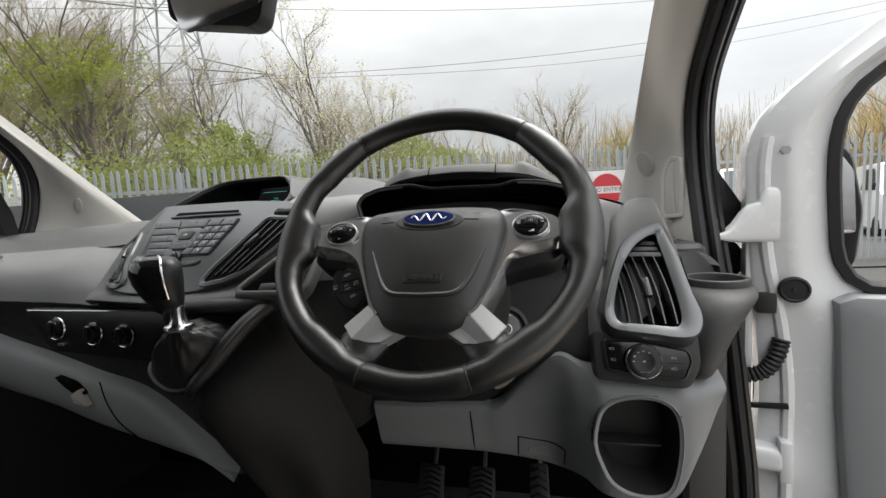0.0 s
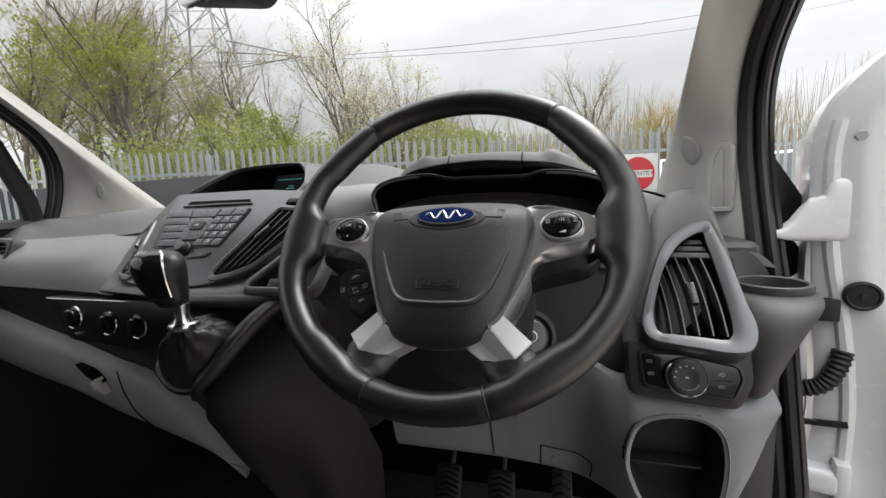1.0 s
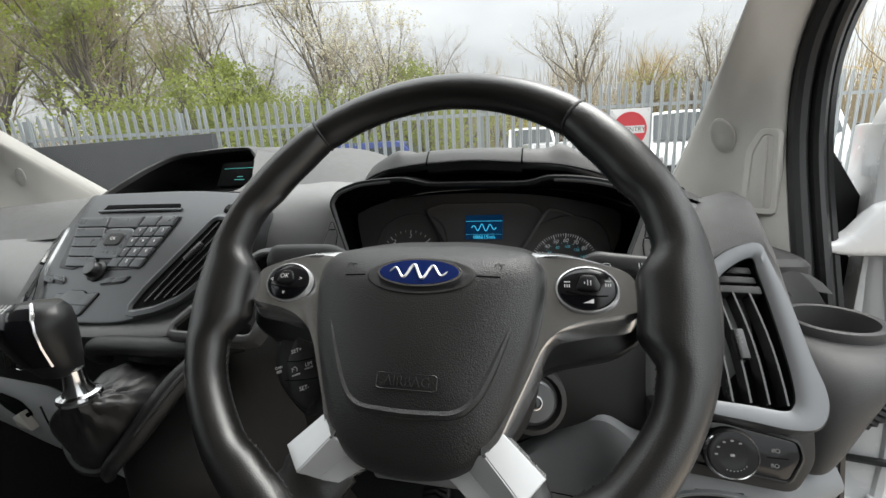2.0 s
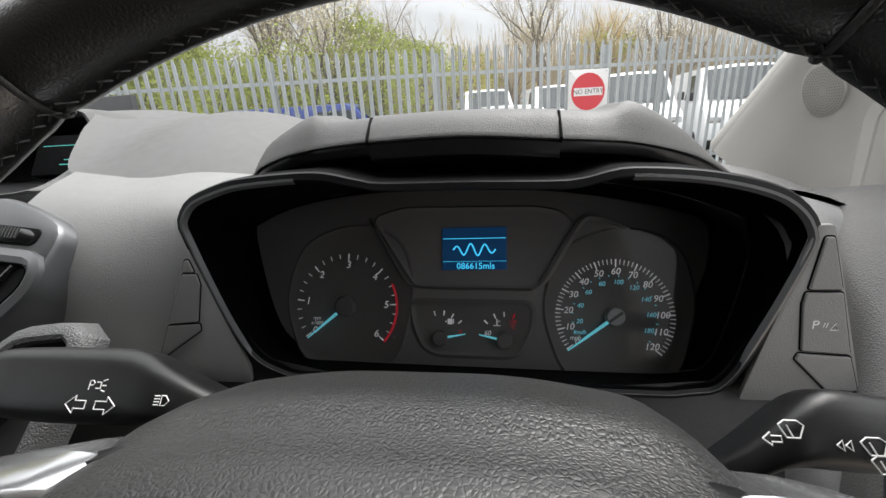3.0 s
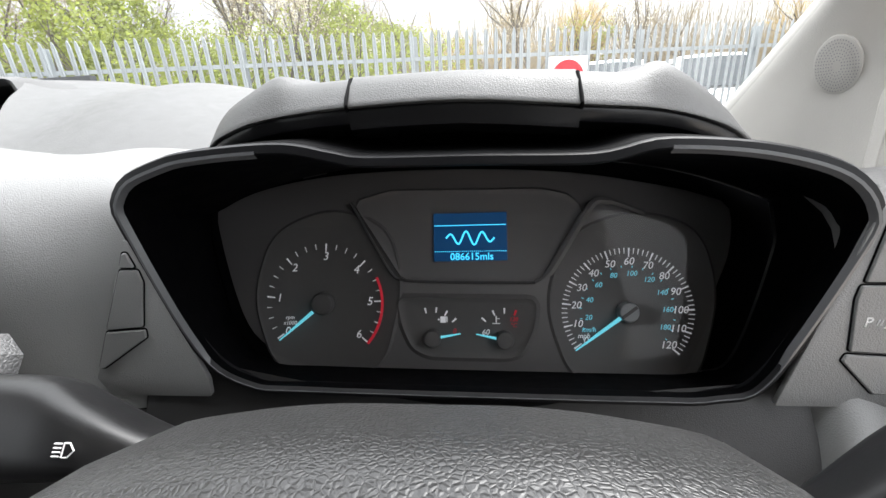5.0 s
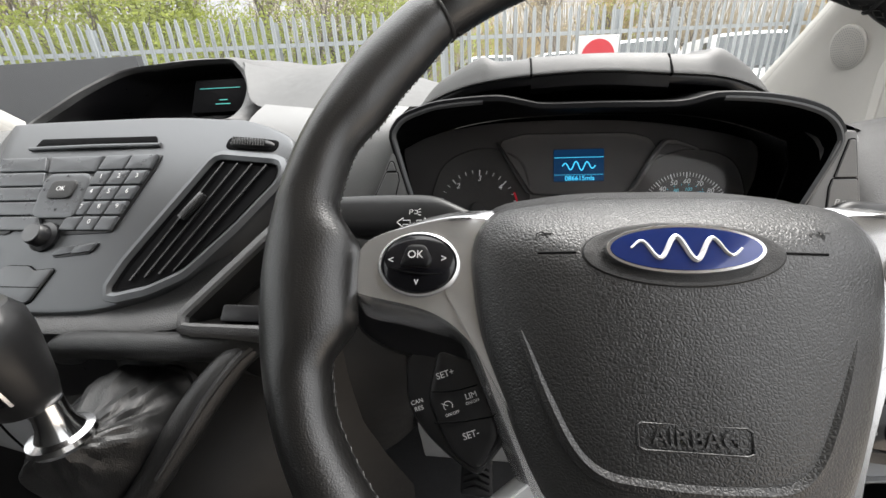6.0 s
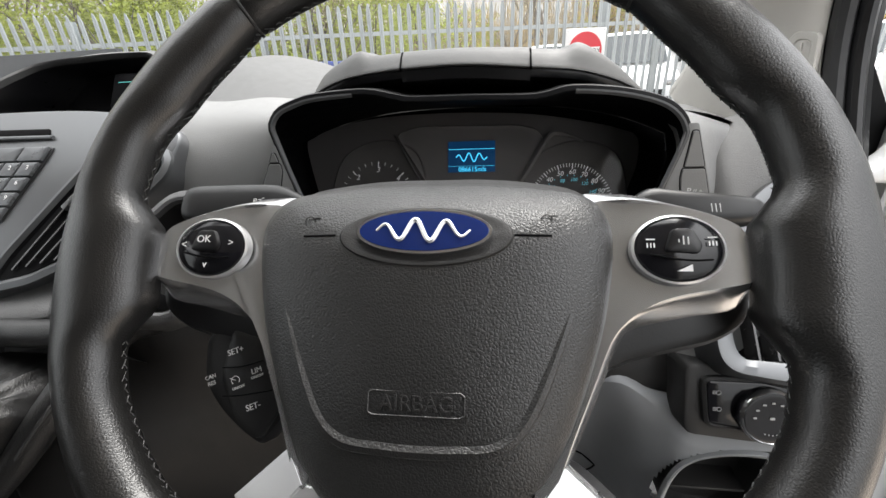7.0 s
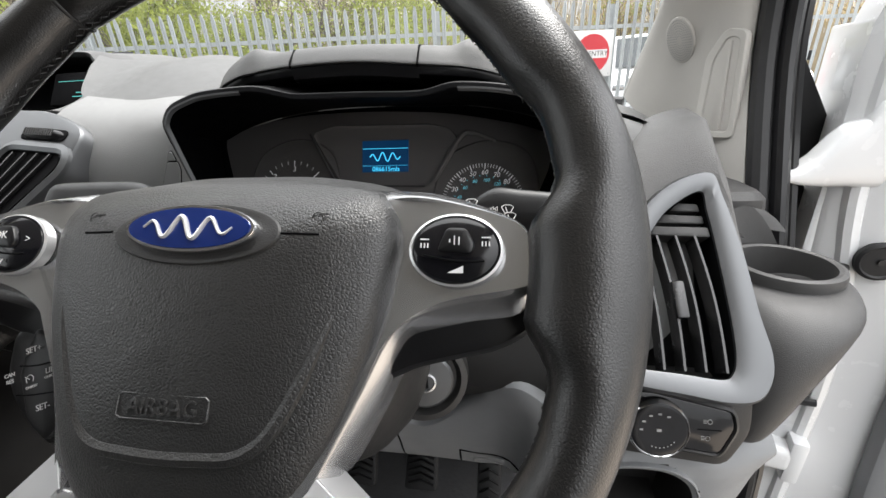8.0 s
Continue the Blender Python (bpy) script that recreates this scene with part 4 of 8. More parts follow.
def dial_ring(cx, cy, r0, r1, a0, a1, z, n=40):
    vs, fs = [], []
    for i in range(n + 1):
        a = radians(a0 + (a1 - a0) * i / n)
        for r in (r0, r1):
            vs.append((cx + r * math.cos(a), cy + r * math.sin(a), z))
    for i in range(n):
        fs.append((2 * i, 2 * i + 1, 2 * i + 3, 2 * i + 2))
    return mesh_of("arc", vs, fs, False)


def tick(cx, cy, r0, r1, deg, w):
    a = radians(deg)
    d, s = Vector((math.cos(a), math.sin(a), 0)), Vector((-math.sin(a), math.cos(a), 0)) * w / 2
    c = Vector((cx, cy, 0.0016))
    bm = bmesh.new()
    bm.faces.new([bm.verts.new(c + d * r + s * k) for r, k in ((r0, -1), (r1, -1.5), (r1, 1.5), (r0, 1))])
    return bm


def dial(name, cx, cy, r, a0, a1, labels, minor, size, label):
    shape = resample(rounded([(cx - 1.30 * r, cy + 0.10 * r), (cx - 0.95 * r, cy + 1.25 * r), (cx + 0.10 * r, cy + 1.65 * r), (cx + 1.15 * r, cy + 1.35 * r), (cx + 1.40 * r, cy + 0.30 * r), (cx + 1.05 * r, cy - 1.1 * r), (cx + 0.1 * r, cy - 1.30 * r), (cx - 0.9 * r, cy - 1.12 * r)], 0.022, 6), 80)
    d = part(name, loft([flat(shape, 0.0002), lift(inset(flat(shape), 0.002), 0.0016), lift(inset(flat(shape), 0.004), 0.0004)], closed=True, cap1=True), M_DIAL, clus, label, m=CL)
    ticks = []
    n = len(labels) - 1
    for i in range(n * minor + 1):
        deg = a0 + (a1 - a0) * i / (n * minor)
        major = i % minor == 0
        ticks.append(tick(cx, cy, r * (0.86 if major else 0.91), r, deg, 0.0008 if major else 0.0005))
    tagged(part("ticks", join_bm(ticks), M_DIALW, d), kind="stuff")
    for i, w in enumerate(labels):
        a = radians(a0 + (a1 - a0) * i / n)
        text_part(w, size, Matrix.Translation((cx + 0.785 * r * math.cos(a), cy + 0.785 * r * math.sin(a), 0.0018)), M_DIALW, d, "numeral", 0.0001, 0.2)
    return d


RPM, MPH = (-0.1108, -0.0523), (0.1082, -0.0595)
R_D = 0.0448
tach = dial("tachometer", *RPM, R_D, 216, -41, [str(k) for k in range(7)], 4, 0.0085, "rev counter dial")
part("red_zone", dial_ring(*RPM, R_D * 0.975, R_D * 1.02, 25, -42, 0.0019), M_DIALR, tach, "red zone")
text_part("rpm\nx1000", 0.0042, Matrix.Translation((RPM[0] - 0.0265, RPM[1] - 0.0125, 0.0018)), M_DIALW, tach, "lettering", 0.0001, 0.2)
speedo = dial("speedometer", *MPH, R_D, 215, -41, [str(k) for k in range(0, 130, 10)], 5, 0.0072, "speedometer dial")
for i, w in enumerate(("20", "40", "60", "80", "100", "120", "140", "160", "180")):
    a = radians(215 - 256 * (12.43 * (i + 1)) / 120)
    text_part(w, 0.0050, Matrix.Translation((MPH[0] + 0.60 * R_D * math.cos(a), MPH[1] + 0.60 * R_D * math.sin(a), 0.0018)), M_DIALC, speedo, "numeral", 0.0001, 0.2)
text_part("mph", 0.0048, Matrix.Translation((MPH[0] - 0.0300, MPH[1] - 0.0168, 0.0018)), M_DIALW, speedo, "lettering", 0.0001, 0.2)
text_part("km/h", 0.0048, Matrix.Translation((MPH[0] - 0.0265, MPH[1] - 0.0125, 0.0018)), M_DIALC, speedo, "lettering", 0.0001, 0.2)


def needle(parent, cx, cy, deg, r0, r1, hub, w=0.0011):
    a = radians(deg)
    d = Vector((math.cos(a), math.sin(a), 0))
    c = Vector((cx, cy, 0.0045))
    part("needle", tube_bm([c + d * r0, c + d * (r0 + r1) / 2, c + d * r1], [w * 1.3, w, w * 0.5], 6), M_NEEDLE, parent, "pale cyan needle")
    cap = part("needle_cap", lathe_bm([(hub, 0.0003), (hub, 0.005), (hub * 0.85, 0.0066), (hub * 0.3, 0.007)], 24), M_DIAL, parent, m=Matrix.Translation((cx, cy, 0)))
    return cap


needle(tach, *RPM, 219, 0.010, 0.043, 0.0085)
hub = needle(speedo, *MPH, 216, 0.007, 0.045, 0.0072)
hub.data.materials.clear()
hub.data.materials.append(M_LOWER)
part("hub_slot", box_bm(0.0125, 0.0022, 0.0008, (0, 0, 0.0069), 0.0003), M_DIAL, hub, m=Matrix.Rotation(radians(36), 4, "Z"))
kmh = [tick(*MPH, R_D * 0.69, R_D * 0.725, 215 - 256 * 6.215 * i / 120, 0.0005) for i in range(1, 20)]
tagged(part("ticks", join_bm(kmh), M_DIALC, speedo), kind="stuff")

# small fuel and temperature gauge
win = resample(rounded([(-0.0539, -0.0490), (0.0457, -0.0510), (0.0433, -0.0700), (0.0342, -0.0890), (0.0241, -0.0915), (-0.0319, -0.0905), (-0.0434, -0.0850), (-0.0509, -0.068)], 0.006, 5), 70)
small = part("fuel_gauge", loft([lift(inset(flat(win), -0.004), 0.0002), lift(inset(flat(win), -0.001), 0.0022), flat(win, 0.0014), lift(inset(flat(win), 0.003), 0.0004)], closed=True, cap1=True), M_DIAL, clus, "fuel and temperature gauge", m=CL)
bits = [tick(-0.029, -0.078, 0.0185, 0.0225, a, 0.0009) for a in (104, 82, 61, 39)]
bits += [tick(0.0231, -0.079, 0.0185, 0.0225, a, 0.0009) for a in (136, 112, 90)]
tagged(part("ticks", join_bm(bits), M_DIALW, small), kind="stuff")
part("ticks", tick(0.0231, -0.079, 0.0185, 0.0225, 68, 0.001), M_DIALR, small)
part("pump_mark", join_bm([box_bm(0.004, 0.0045, 0.0002, (-0.0212, -0.0646, 0.0016)), box_bm(0.0008, 0.004, 0.0002, (-0.0184, -0.0644, 0.0016)), box_bm(0.0012, 0.0012, 0.0002, (-0.0244, -0.0646, 0.0016))]), M_DIALW, small)
part("thermometer_mark", join_bm([box_bm(0.0008, 0.005, 0.0002, (0.0172, -0.0645, 0.0016)), box_bm(0.0055, 0.0006, 0.0002, (0.0172, -0.0675, 0.0016)), box_bm(0.002, 0.0005, 0.0002, (0.0187, -0.064, 0.0016))]), M_DIALW, small)
text_part("0", 0.005, Matrix.Translation((-0.0130, -0.0731, 0.0016)), M_DIALR, small, "numeral", 0.0001, 0.2)
text_part("60", 0.0055, Matrix.Translation((0.0094, -0.0738, 0.0016)), M_DIALW, small, "numeral", 0.0001, 0.2)
text_part("120\n°C", 0.0042, Matrix.Translation((0.0295, -0.0668, 0.0016)), M_DIALR, small, "numeral", 0.0001, 0.2)
needle(small, -0.029, -0.078, 10, 0.006, 0.021, 0.0065, 0.0008)
needle(small, 0.0231, -0.079, 168, 0.005, 0.021, 0.0065, 0.0008)

# display in its trapezium surround
trap = resample(rounded([(-0.0865, 0.0226), (-0.0500, -0.0345), (0.0440, -0.0375), (0.0535, -0.0310), (0.0800, 0.0120), (0.0700, 0.0235), (0.05, 0.028), (-0.06, 0.030)], 0.005, 5), 70)
part("display_surround", loft([lift(inset(flat(trap), -0.0025), 0.0002), lift(inset(flat(trap), -0.0008), 0.0022), flat(trap, 0.0016), lift(inset(flat(trap), 0.003), 0.0006)], closed=True, cap1=True), M_DIAL2, clus, m=CL)
part("trapezium_edge", tube_bm(curve_pts([(-0.0897, 0.0226, 0.002), (-0.0747, -0.0042, 0.0025), (-0.0594, -0.0300, 0.002), (-0.0516, -0.0352, 0.002), (-0.0307, -0.0370, 0.002), (0.0, -0.0378, 0.002), (0.0453, -0.0385, 0.002)], 4), 0.0012, 6), M_POD, clus, m=CL)
part("trapezium_edge", tube_bm(curve_pts([(0.0453, -0.0385, 0.002), (0.0553, -0.0314, 0.002), (0.0707, -0.0068, 0.003), (0.0859, 0.0165, 0.003), (0.0960, 0.0185, 0.003), (0.1052, 0.0163, 0.002), (0.1217, 0.0095, 0.0015)], 4), [0.0012] * 4 + [0.003] * 14 + [0.002] * 7, 6), M_DIAL2, clus, m=CL)
lcd = part("display", slab([(-0.0266, -0.0175), (0.0266, -0.0175), (0.0266, 0.0175), (-0.0266, 0.0175)], 0.0004, 0.0022, 0.0003), M_LCDB, clus, "lit blue display", smooth=False, m=CL @ Matrix.Translation((-0.0005, -0.0047, 0)))
part("line", box_bm(0.052, 0.0006, 0.0002, (0, 0.0085, 0.0024)), M_LCDW, lcd)
part("line", join_bm([box_bm(0.0007, 0.0006, 0.0002, (-0.0255 + 0.0015 * k, -0.0105, 0.0024)) for k in range(35)]), M_LCDW, lcd)
text_part("086615mls", 0.0072, Matrix.Translation((0.001, -0.0145, 0.0024)), M_LCDW, lcd, "mileage_reading", 0.0001, bold=0.00006)
bms = [tube_bm([(x * 0.80, y * 0.95 - 0.0008, 0.0025) for x, y in st], 0.0007, 5) for st in strokes]
part("display_wave", join_bm(bms), M_LCDW, lcd, "plain cyan wave")

# switches either side, each set in a dark joint on a grey bed
SIDE = {
    -1: ([[(-0.1843, 1.4505), (-0.1755, 1.4505), (-0.1775, 1.459), (-0.1800, 1.459)],
          [(-0.2065, 1.4108), (-0.1828, 1.4130), (-0.1735, 1.4415), (-0.1742, 1.4488), (-0.1850, 1.4488)],
          [(-0.2180, 1.3835), (-0.2215, 1.3835), (-0.2075, 1.4090), (-0.1820, 1.4110), (-0.1830, 1.4055)]],
         [(-0.1755, 1.466), (-0.1525, 1.375), (-0.1540, 1.362), (-0.2350, 1.362), (-0.2236, 1.3815), (-0.1815, 1.4597), (-0.178, 1.466)]),
    1: ([[(0.1975, 1.4372), (0.2138, 1.4372), (0.2035, 1.4675), (0.1995, 1.4675)],
         [(0.2010, 1.3985), (0.2266, 1.3965), (0.2145, 1.4352), (0.1965, 1.4352), (0.1960, 1.428)],
         [(0.2190, 1.3720), (0.2358, 1.3720), (0.2273, 1.3945), (0.2000, 1.3963), (0.1990, 1.3925)]],
        [(0.1950, 1.474), (0.1765, 1.375), (0.1740, 1.362), (0.2410, 1.362), (0.2380, 1.3715), (0.2055, 1.4675), (0.203, 1.474)])}
for s, (keys, bed) in SIDE.items():
    def turned(poly):
        area = sum(a[0] * b[1] - b[0] * a[1] for a, b in zip(poly, poly[1:] + poly[:1]))
        return poly if area > 0 else poly[::-1]
    part("switch_bed", slab(rounded(turned(bed), 0.002), -0.0025, 0.0006, 0.0005), M_PAD, clus, "grey bed of the side switches", m=BZ)
    for k, poly in enumerate(keys):
        o = rounded(turned(poly), 0.0011)
        part("switch_joint", slab([p[:2] for p in inset(flat(o), -0.0009)], -0.002, 0.0009, 0.0001), M_VOID, clus, m=BZ)
        ob = part("side_switch", slab(o, -0.002, 0.0022, 0.0006), M_PAD, clus, smooth=False, m=BZ)
        if s > 0 and k == 1:
            text_part("P", 0.0075, Matrix.Translation((0.2045, 1.4155, 0.0023)), M_ICON, ob, "lettering", 0.0001)
            part("sensor_mark", join_bm([tube_bm([(0.2085 + 0.0016 * j, 1.4140, 0.0023), (0.2090 + 0.0016 * j, 1.4170, 0.0023)], 0.0003, 5) for j in range(2)] + [tube_bm([(0.2122, 1.4125, 0.0023), (0.2168, 1.4125, 0.0023), (0.2145, 1.4165, 0.0023), (0.2122, 1.4125, 0.0023)], 0.0003, 5)]), M_ICON, ob)
lens_o = resample([p[:2] for p in curve_pts([(x, y, 0) for x, y in gl_o], 5, True)], 110)
lens = part("cluster_lens", mesh_of("lens", [Vector((p[0] * 0.985, p[1] * 0.985, 0.011)) for p in lens_o], [tuple(range(len(lens_o)))], False), M_CLUSGLASS, clus, "clear dial cover", m=CL)
lens.visible_shadow = False

# ---- hood over the dials ----
hood = thing("cluster_hood", "grey grained hood in three sections over the dials", "dashboard hood")
CREST = [(-0.172, 1.492, 0.300), (-0.157, 1.510, 0.270), (-0.135, 1.527, 0.246), (-0.110, 1.5385, 0.236), (-0.094, 1.5445, 0.236), (-0.080, 1.5405, 0.234), (-0.051, 1.5410, 0.230), (0.007, 1.5415, 0.228), (0.065, 1.5385, 0.230), (0.093, 1.5370, 0.234), (0.108, 1.5410, 0.238), (0.125, 1.5340, 0.242), (0.150, 1.5200, 0.256), (0.175, 1.5030, 0.278), (0.200, 1.4840, 0.305)]
LIP = [1.489, 1.500, 1.510, 1.518, 1.521, 1.5225, 1.5245, 1.5255, 1.5205, 1.5180, 1.516, 1.512, 1.504, 1.493, 1.480]


def hood_section(i0, i1, name, proud=0.0):
    rows_, unders = [], []
    cr = curve_pts(CREST, 4)
    lp = [v.x for v in curve_pts([(z, 0, 0) for z in LIP], 4)]
    for p, l in list(zip(cr, lp))[i0 * 4:i1 * 4 + 1]:
        x, zc, yc = p
        f = 0.012 if proud else 0.008
        h_ = 0.0025
        rows_.append(curve_pts([(x, yc - 0.008, l + h_ - 0.001), (x, yc - 0.0135, l + h_), (x, yc - 0.0125, l + h_ + 0.003), (x, yc, zc - 0.001 + proud), (x, yc + 0.02, zc + proud), (x, yc + 0.07, zc - 0.006), (x, yc + 0.16, zc - 0.06)], 3))
        unders.append(curve_pts([(x, yc - 0.0105, l + h_), (x, yc - 0.0110, l - 0.001), (x, yc - 0.004, l - f), (x, yc + 0.05, l - 0.020)], 3))
    part(name, loft(rows_), M_HOOD, hood)
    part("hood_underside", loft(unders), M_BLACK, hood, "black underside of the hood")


hood_section(0, 6, "hood_end")
hood_section(6, 8, "hood_middle", 0.0008)
hood_section(8, 14, "hood_end")
for x, zc, l in ((-0.051, 1.541, 1.5245), (0.065, 1.5385, 1.5205)):
    part("hood_seam", tube_bm([(x, 0.2175, l + 0.001), (x, 0.2155, l + 0.004), (x, 0.2180, l + 0.007), (x, 0.2295, zc - 0.0003), (x, 0.2500, zc + 0.0004), (x, 0.30, zc - 0.006)], 0.0010, 6), M_VOID, hood)
# added black sheet that paints the shade between hood lip and dials
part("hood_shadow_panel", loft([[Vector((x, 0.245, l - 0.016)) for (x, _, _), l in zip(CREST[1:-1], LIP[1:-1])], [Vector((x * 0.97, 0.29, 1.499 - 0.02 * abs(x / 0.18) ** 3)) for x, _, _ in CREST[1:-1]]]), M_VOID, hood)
crown = sorted([p for p in b_o if p[1] > 1.487], key=lambda p: p[0])
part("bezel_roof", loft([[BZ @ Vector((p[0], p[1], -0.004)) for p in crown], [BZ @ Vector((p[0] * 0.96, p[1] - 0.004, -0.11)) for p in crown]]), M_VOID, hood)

# ---- centre stack ----
RO = (-0.415, 0.192, 1.469)
RA = tilted(RO, 42.0)
PCX = -0.0935  # middle of the stack in its own frame
stack = thing("radio_panel", "metallic grey centre panel with radio keys and a disc slot", "radio", RA)
pan_half = [(PCX, 0.052), (-0.03, 0.052), (0.020, 0.050), (0.060, 0.046), (0.082, 0.044), (0.118, 0.031), (0.139, 0.0155), (0.137, -0.012), (0.128, -0.040), (0.092, -0.083), (0.058, -0.118), (0.040, -0.1335), (0.010, -0.147), (-0.030, -0.1565), (PCX, -0.159)]
pan = pan_half + [(2 * PCX - x, y) for x, y in pan_half[-2:0:-1]]
pan = resample([p[:2] for p in curve_pts([(x, y, 0) for x, y in pan], 5, True)], 130)
pb = flat(pan, 0.0)
bm = loft([lift(pb, -0.05), lift(pb, -0.004), lift(inset(pb, 0.002), -0.001), lift(inset(pb, 0.005), 0.0)], closed=True, cap1=True)
FOLD_X, FOLD_A = -0.196, radians(26)
for cut_x in (FOLD_X, FOLD_X - 0.010):
    bmesh.ops.bisect_plane(bm, geom=bm.verts[:] + bm.edges[:] + bm.faces[:], plane_co=(cut_x, 0, 0), plane_no=(1, 0, 0))


def fold(me, dx=0.0):
    """Bends what lies beyond the fold line back, towards the passenger's side."""
    for v in me.vertices:
        d = FOLD_X - (v.co.x + dx)
        if d > 0:
            v.co.x = FOLD_X - d * math.cos(FOLD_A) - dx - v.co.z * math.sin(FOLD_A) * min(1.0, d / 0.01)
            v.co.z = v.co.z * (1 + (math.cos(FOLD_A) - 1) * min(1.0, d / 0.01)) - d * math.sin(FOLD_A)


fp = part("face_panel", bm, M_PANEL, stack, "metallic grey face panel")
fold(fp.data)
part("disc_slot", slab(rounded([(-0.155, 0.0175), (-0.009, 0.0175), (-0.012, 0.0262), (-0.150, 0.0275)], 0.002), -0.001, 0.0012, 0.0003), M_VOID, stack, "dark disc slot")
part("slot_lip", tube_bm([(-0.160, 0.0155, 0.001), (-0.08, 0.0155, 0.0022), (-0.004, 0.0155, 0.001)], 0.0022, 8), M_PANEL, stack)
kb = resample(rounded([(-0.188, 0.0045), (0.0025, 0.0045), (-0.001, -0.012), (-0.026, -0.080), (-0.086, -0.083), (-0.100, -0.070), (-0.115, -0.066), (-0.130, -0.070), (-0.145, -0.083), (-0.176, -0.080)], 0.004), 100)
part("key_bed", slab(kb, -0.002, 0.0012, 0.0006), M_BLACK, stack)


def key(quad, name="radio_key", mat=None, h=0.0042):
    return part(name, slab(rounded(quad, 0.0012, 3), 0.0008, h, 0.0009, 0.0004), mat or M_RADIO, stack)


# number keys and their left-hand counterparts, in leaning rows
def edge_r(v):
    return -0.001 + (v + 0.004) * 0.335 if v < -0.012 else 0.000


rows_v = [(0.0030, -0.0130), (-0.0150, -0.0300), (-0.0320, -0.0465), (-0.0485, -0.0625), (-0.0645, -0.0785)]
for r, (v1, v0) in enumerate(rows_v):
    xr0, xr1 = edge_r(v0), edge_r(v1)
    xl0, xl1 = -0.0610 - (-v0) * 0.30, -0.0610 - (-v1) * 0.30
    n = 2 if r == 0 else 3
    for c in range(n):
        q = [(xl0 + (xr0 - xl0) * c / n + 0.0009, v0), (xl0 + (xr0 - xl0) * (c + 1) / n - 0.0009, v0), (xl1 + (xr1 - xl1) * (c + 1) / n - 0.0009, v1), (xl1 + (xr1 - xl1) * c / n + 0.0009, v1)]
        k = key(q)
        if r:
            words = (("1", "2", "3"), ("4", "5", "6"), ("7", "8", "9"), ("", "0", ""))[r - 1]
            if words[c]:
                cx_, cy_ = sum(p[0] for p in q) / 4, sum(p[1] for p in q) / 4
                text_part(words[c], 0.0068, Matrix.Translation((cx_ + 0.002, cy_ + 0.001, 0.0050)), M_ICON, k, "numeral", 0.0001)
    ml0, ml1 = 2 * PCX - xr0, 2 * PCX - xr1
    mr0, mr1 = 2 * PCX - xl0, 2 * PCX - xl1
    key([(ml0 + 0.0004, v0), (mr0 - 0.004, v0), (mr1 - 0.004, v1), (ml1 + 0.0004, v1)])
key([(-0.121, -0.015), (-0.066, -0.015), (-0.063, 0.0030), (-0.124, 0.0030)][::1], "source_key")
nav = part("navigation_key", slab(rounded([(-0.121, -0.066), (-0.068, -0.066), (-0.066, -0.017), (-0.121, -0.017)], 0.012, 5), 0.0008, 0.0048, 0.0012, 0.0005), M_RADIO, stack)
okk = part("ok_key", slab(rounded([(-0.109, -0.046), (-0.080, -0.046), (-0.078, -0.026), (-0.107, -0.026)], 0.006, 4), 0.003, 0.0072, 0.0010, 0.0004), M_DARK, stack)
text_part("OK", 0.0068, Matrix.Translation((-0.0935, -0.036, 0.0078)), M_ICON, okk, "lettering", 0.0001)
for x, y, ch in ((-0.115, -0.036, "<"), (-0.072, -0.036, ">"), (-0.0935, -0.057, "v"), (-0.0935, -0.0215, "^")):
    text_part(ch, 0.006, Matrix.Translation((x, y, 0.0054)), M_VOID, nav, "arrow_mark", 0.0001)
kn = part("volume_knob", lathe_bm([(0.0150, 0.0), (0.0150, 0.003), (0.0112, 0.005), (0.0106, 0.0115), (0.0094, 0.0135), (0.004, 0.0138)], 36), M_BLACK, stack, "black volume knob", m=Matrix.Translation((-0.0985, -0.0850, 0)))
part("knob_cap", lathe_bm([(0.0088, 0.0130), (0.0088, 0.0143), (0.002, 0.0146)], 32), M_STRIP, kn)
for s in (1, -1):
    q = [(-0.083, -0.106), (-0.042, -0.1015), (-0.0345, -0.0895), (-0.077, -0.0945)]
    q = q if s > 0 else mirrored(q, PCX - 0.021)
    part("pill_bed", slab(rounded([(x, y) for x, y in q], 0.005), -0.001, 0.0012, 0.0005), M_BLACK, stack)
    ctr = (sum(p[0] for p in q) / 4, sum(p[1] for p in q) / 4)
    for t in (-1, 1):
        h_ = [((x + ctr[0] + t * 0.0195) / 2 + 0.0, (y + ctr[1]) / 2 + (y - ctr[1]) * 0.2 + t * 0.001) for x, y in q]
        part("pill_key", slab(rounded(h_, 0.002), 0.0005, 0.0035, 0.0008), M_RADIO, stack)
tab = resample(rounded([(-0.149, -0.120), (-0.134, -0.120), (-0.128, -0.1145), (-0.102, -0.1145), (-0.096, -0.119), (-0.074, -0.1165), (-0.088, -0.1485), (-0.096, -0.1505), (-0.139, -0.1505)], 0.003), 70)
part("hazard_bed", slab([p[:2] for p in inset(flat(tab), -0.0012)], -0.001, 0.0008, 0.0004), M_VOID, stack)
part("hazard_key", slab([(x, y) for x, y in tab], 0.0, 0.0028, 0.001), M_PANEL, stack)
part("hazard_split", box_bm(0.06, 0.0008, 0.0006, (-0.112, -0.135, 0.0028)), M_VOID, stack)

# ---- centre air vents ----


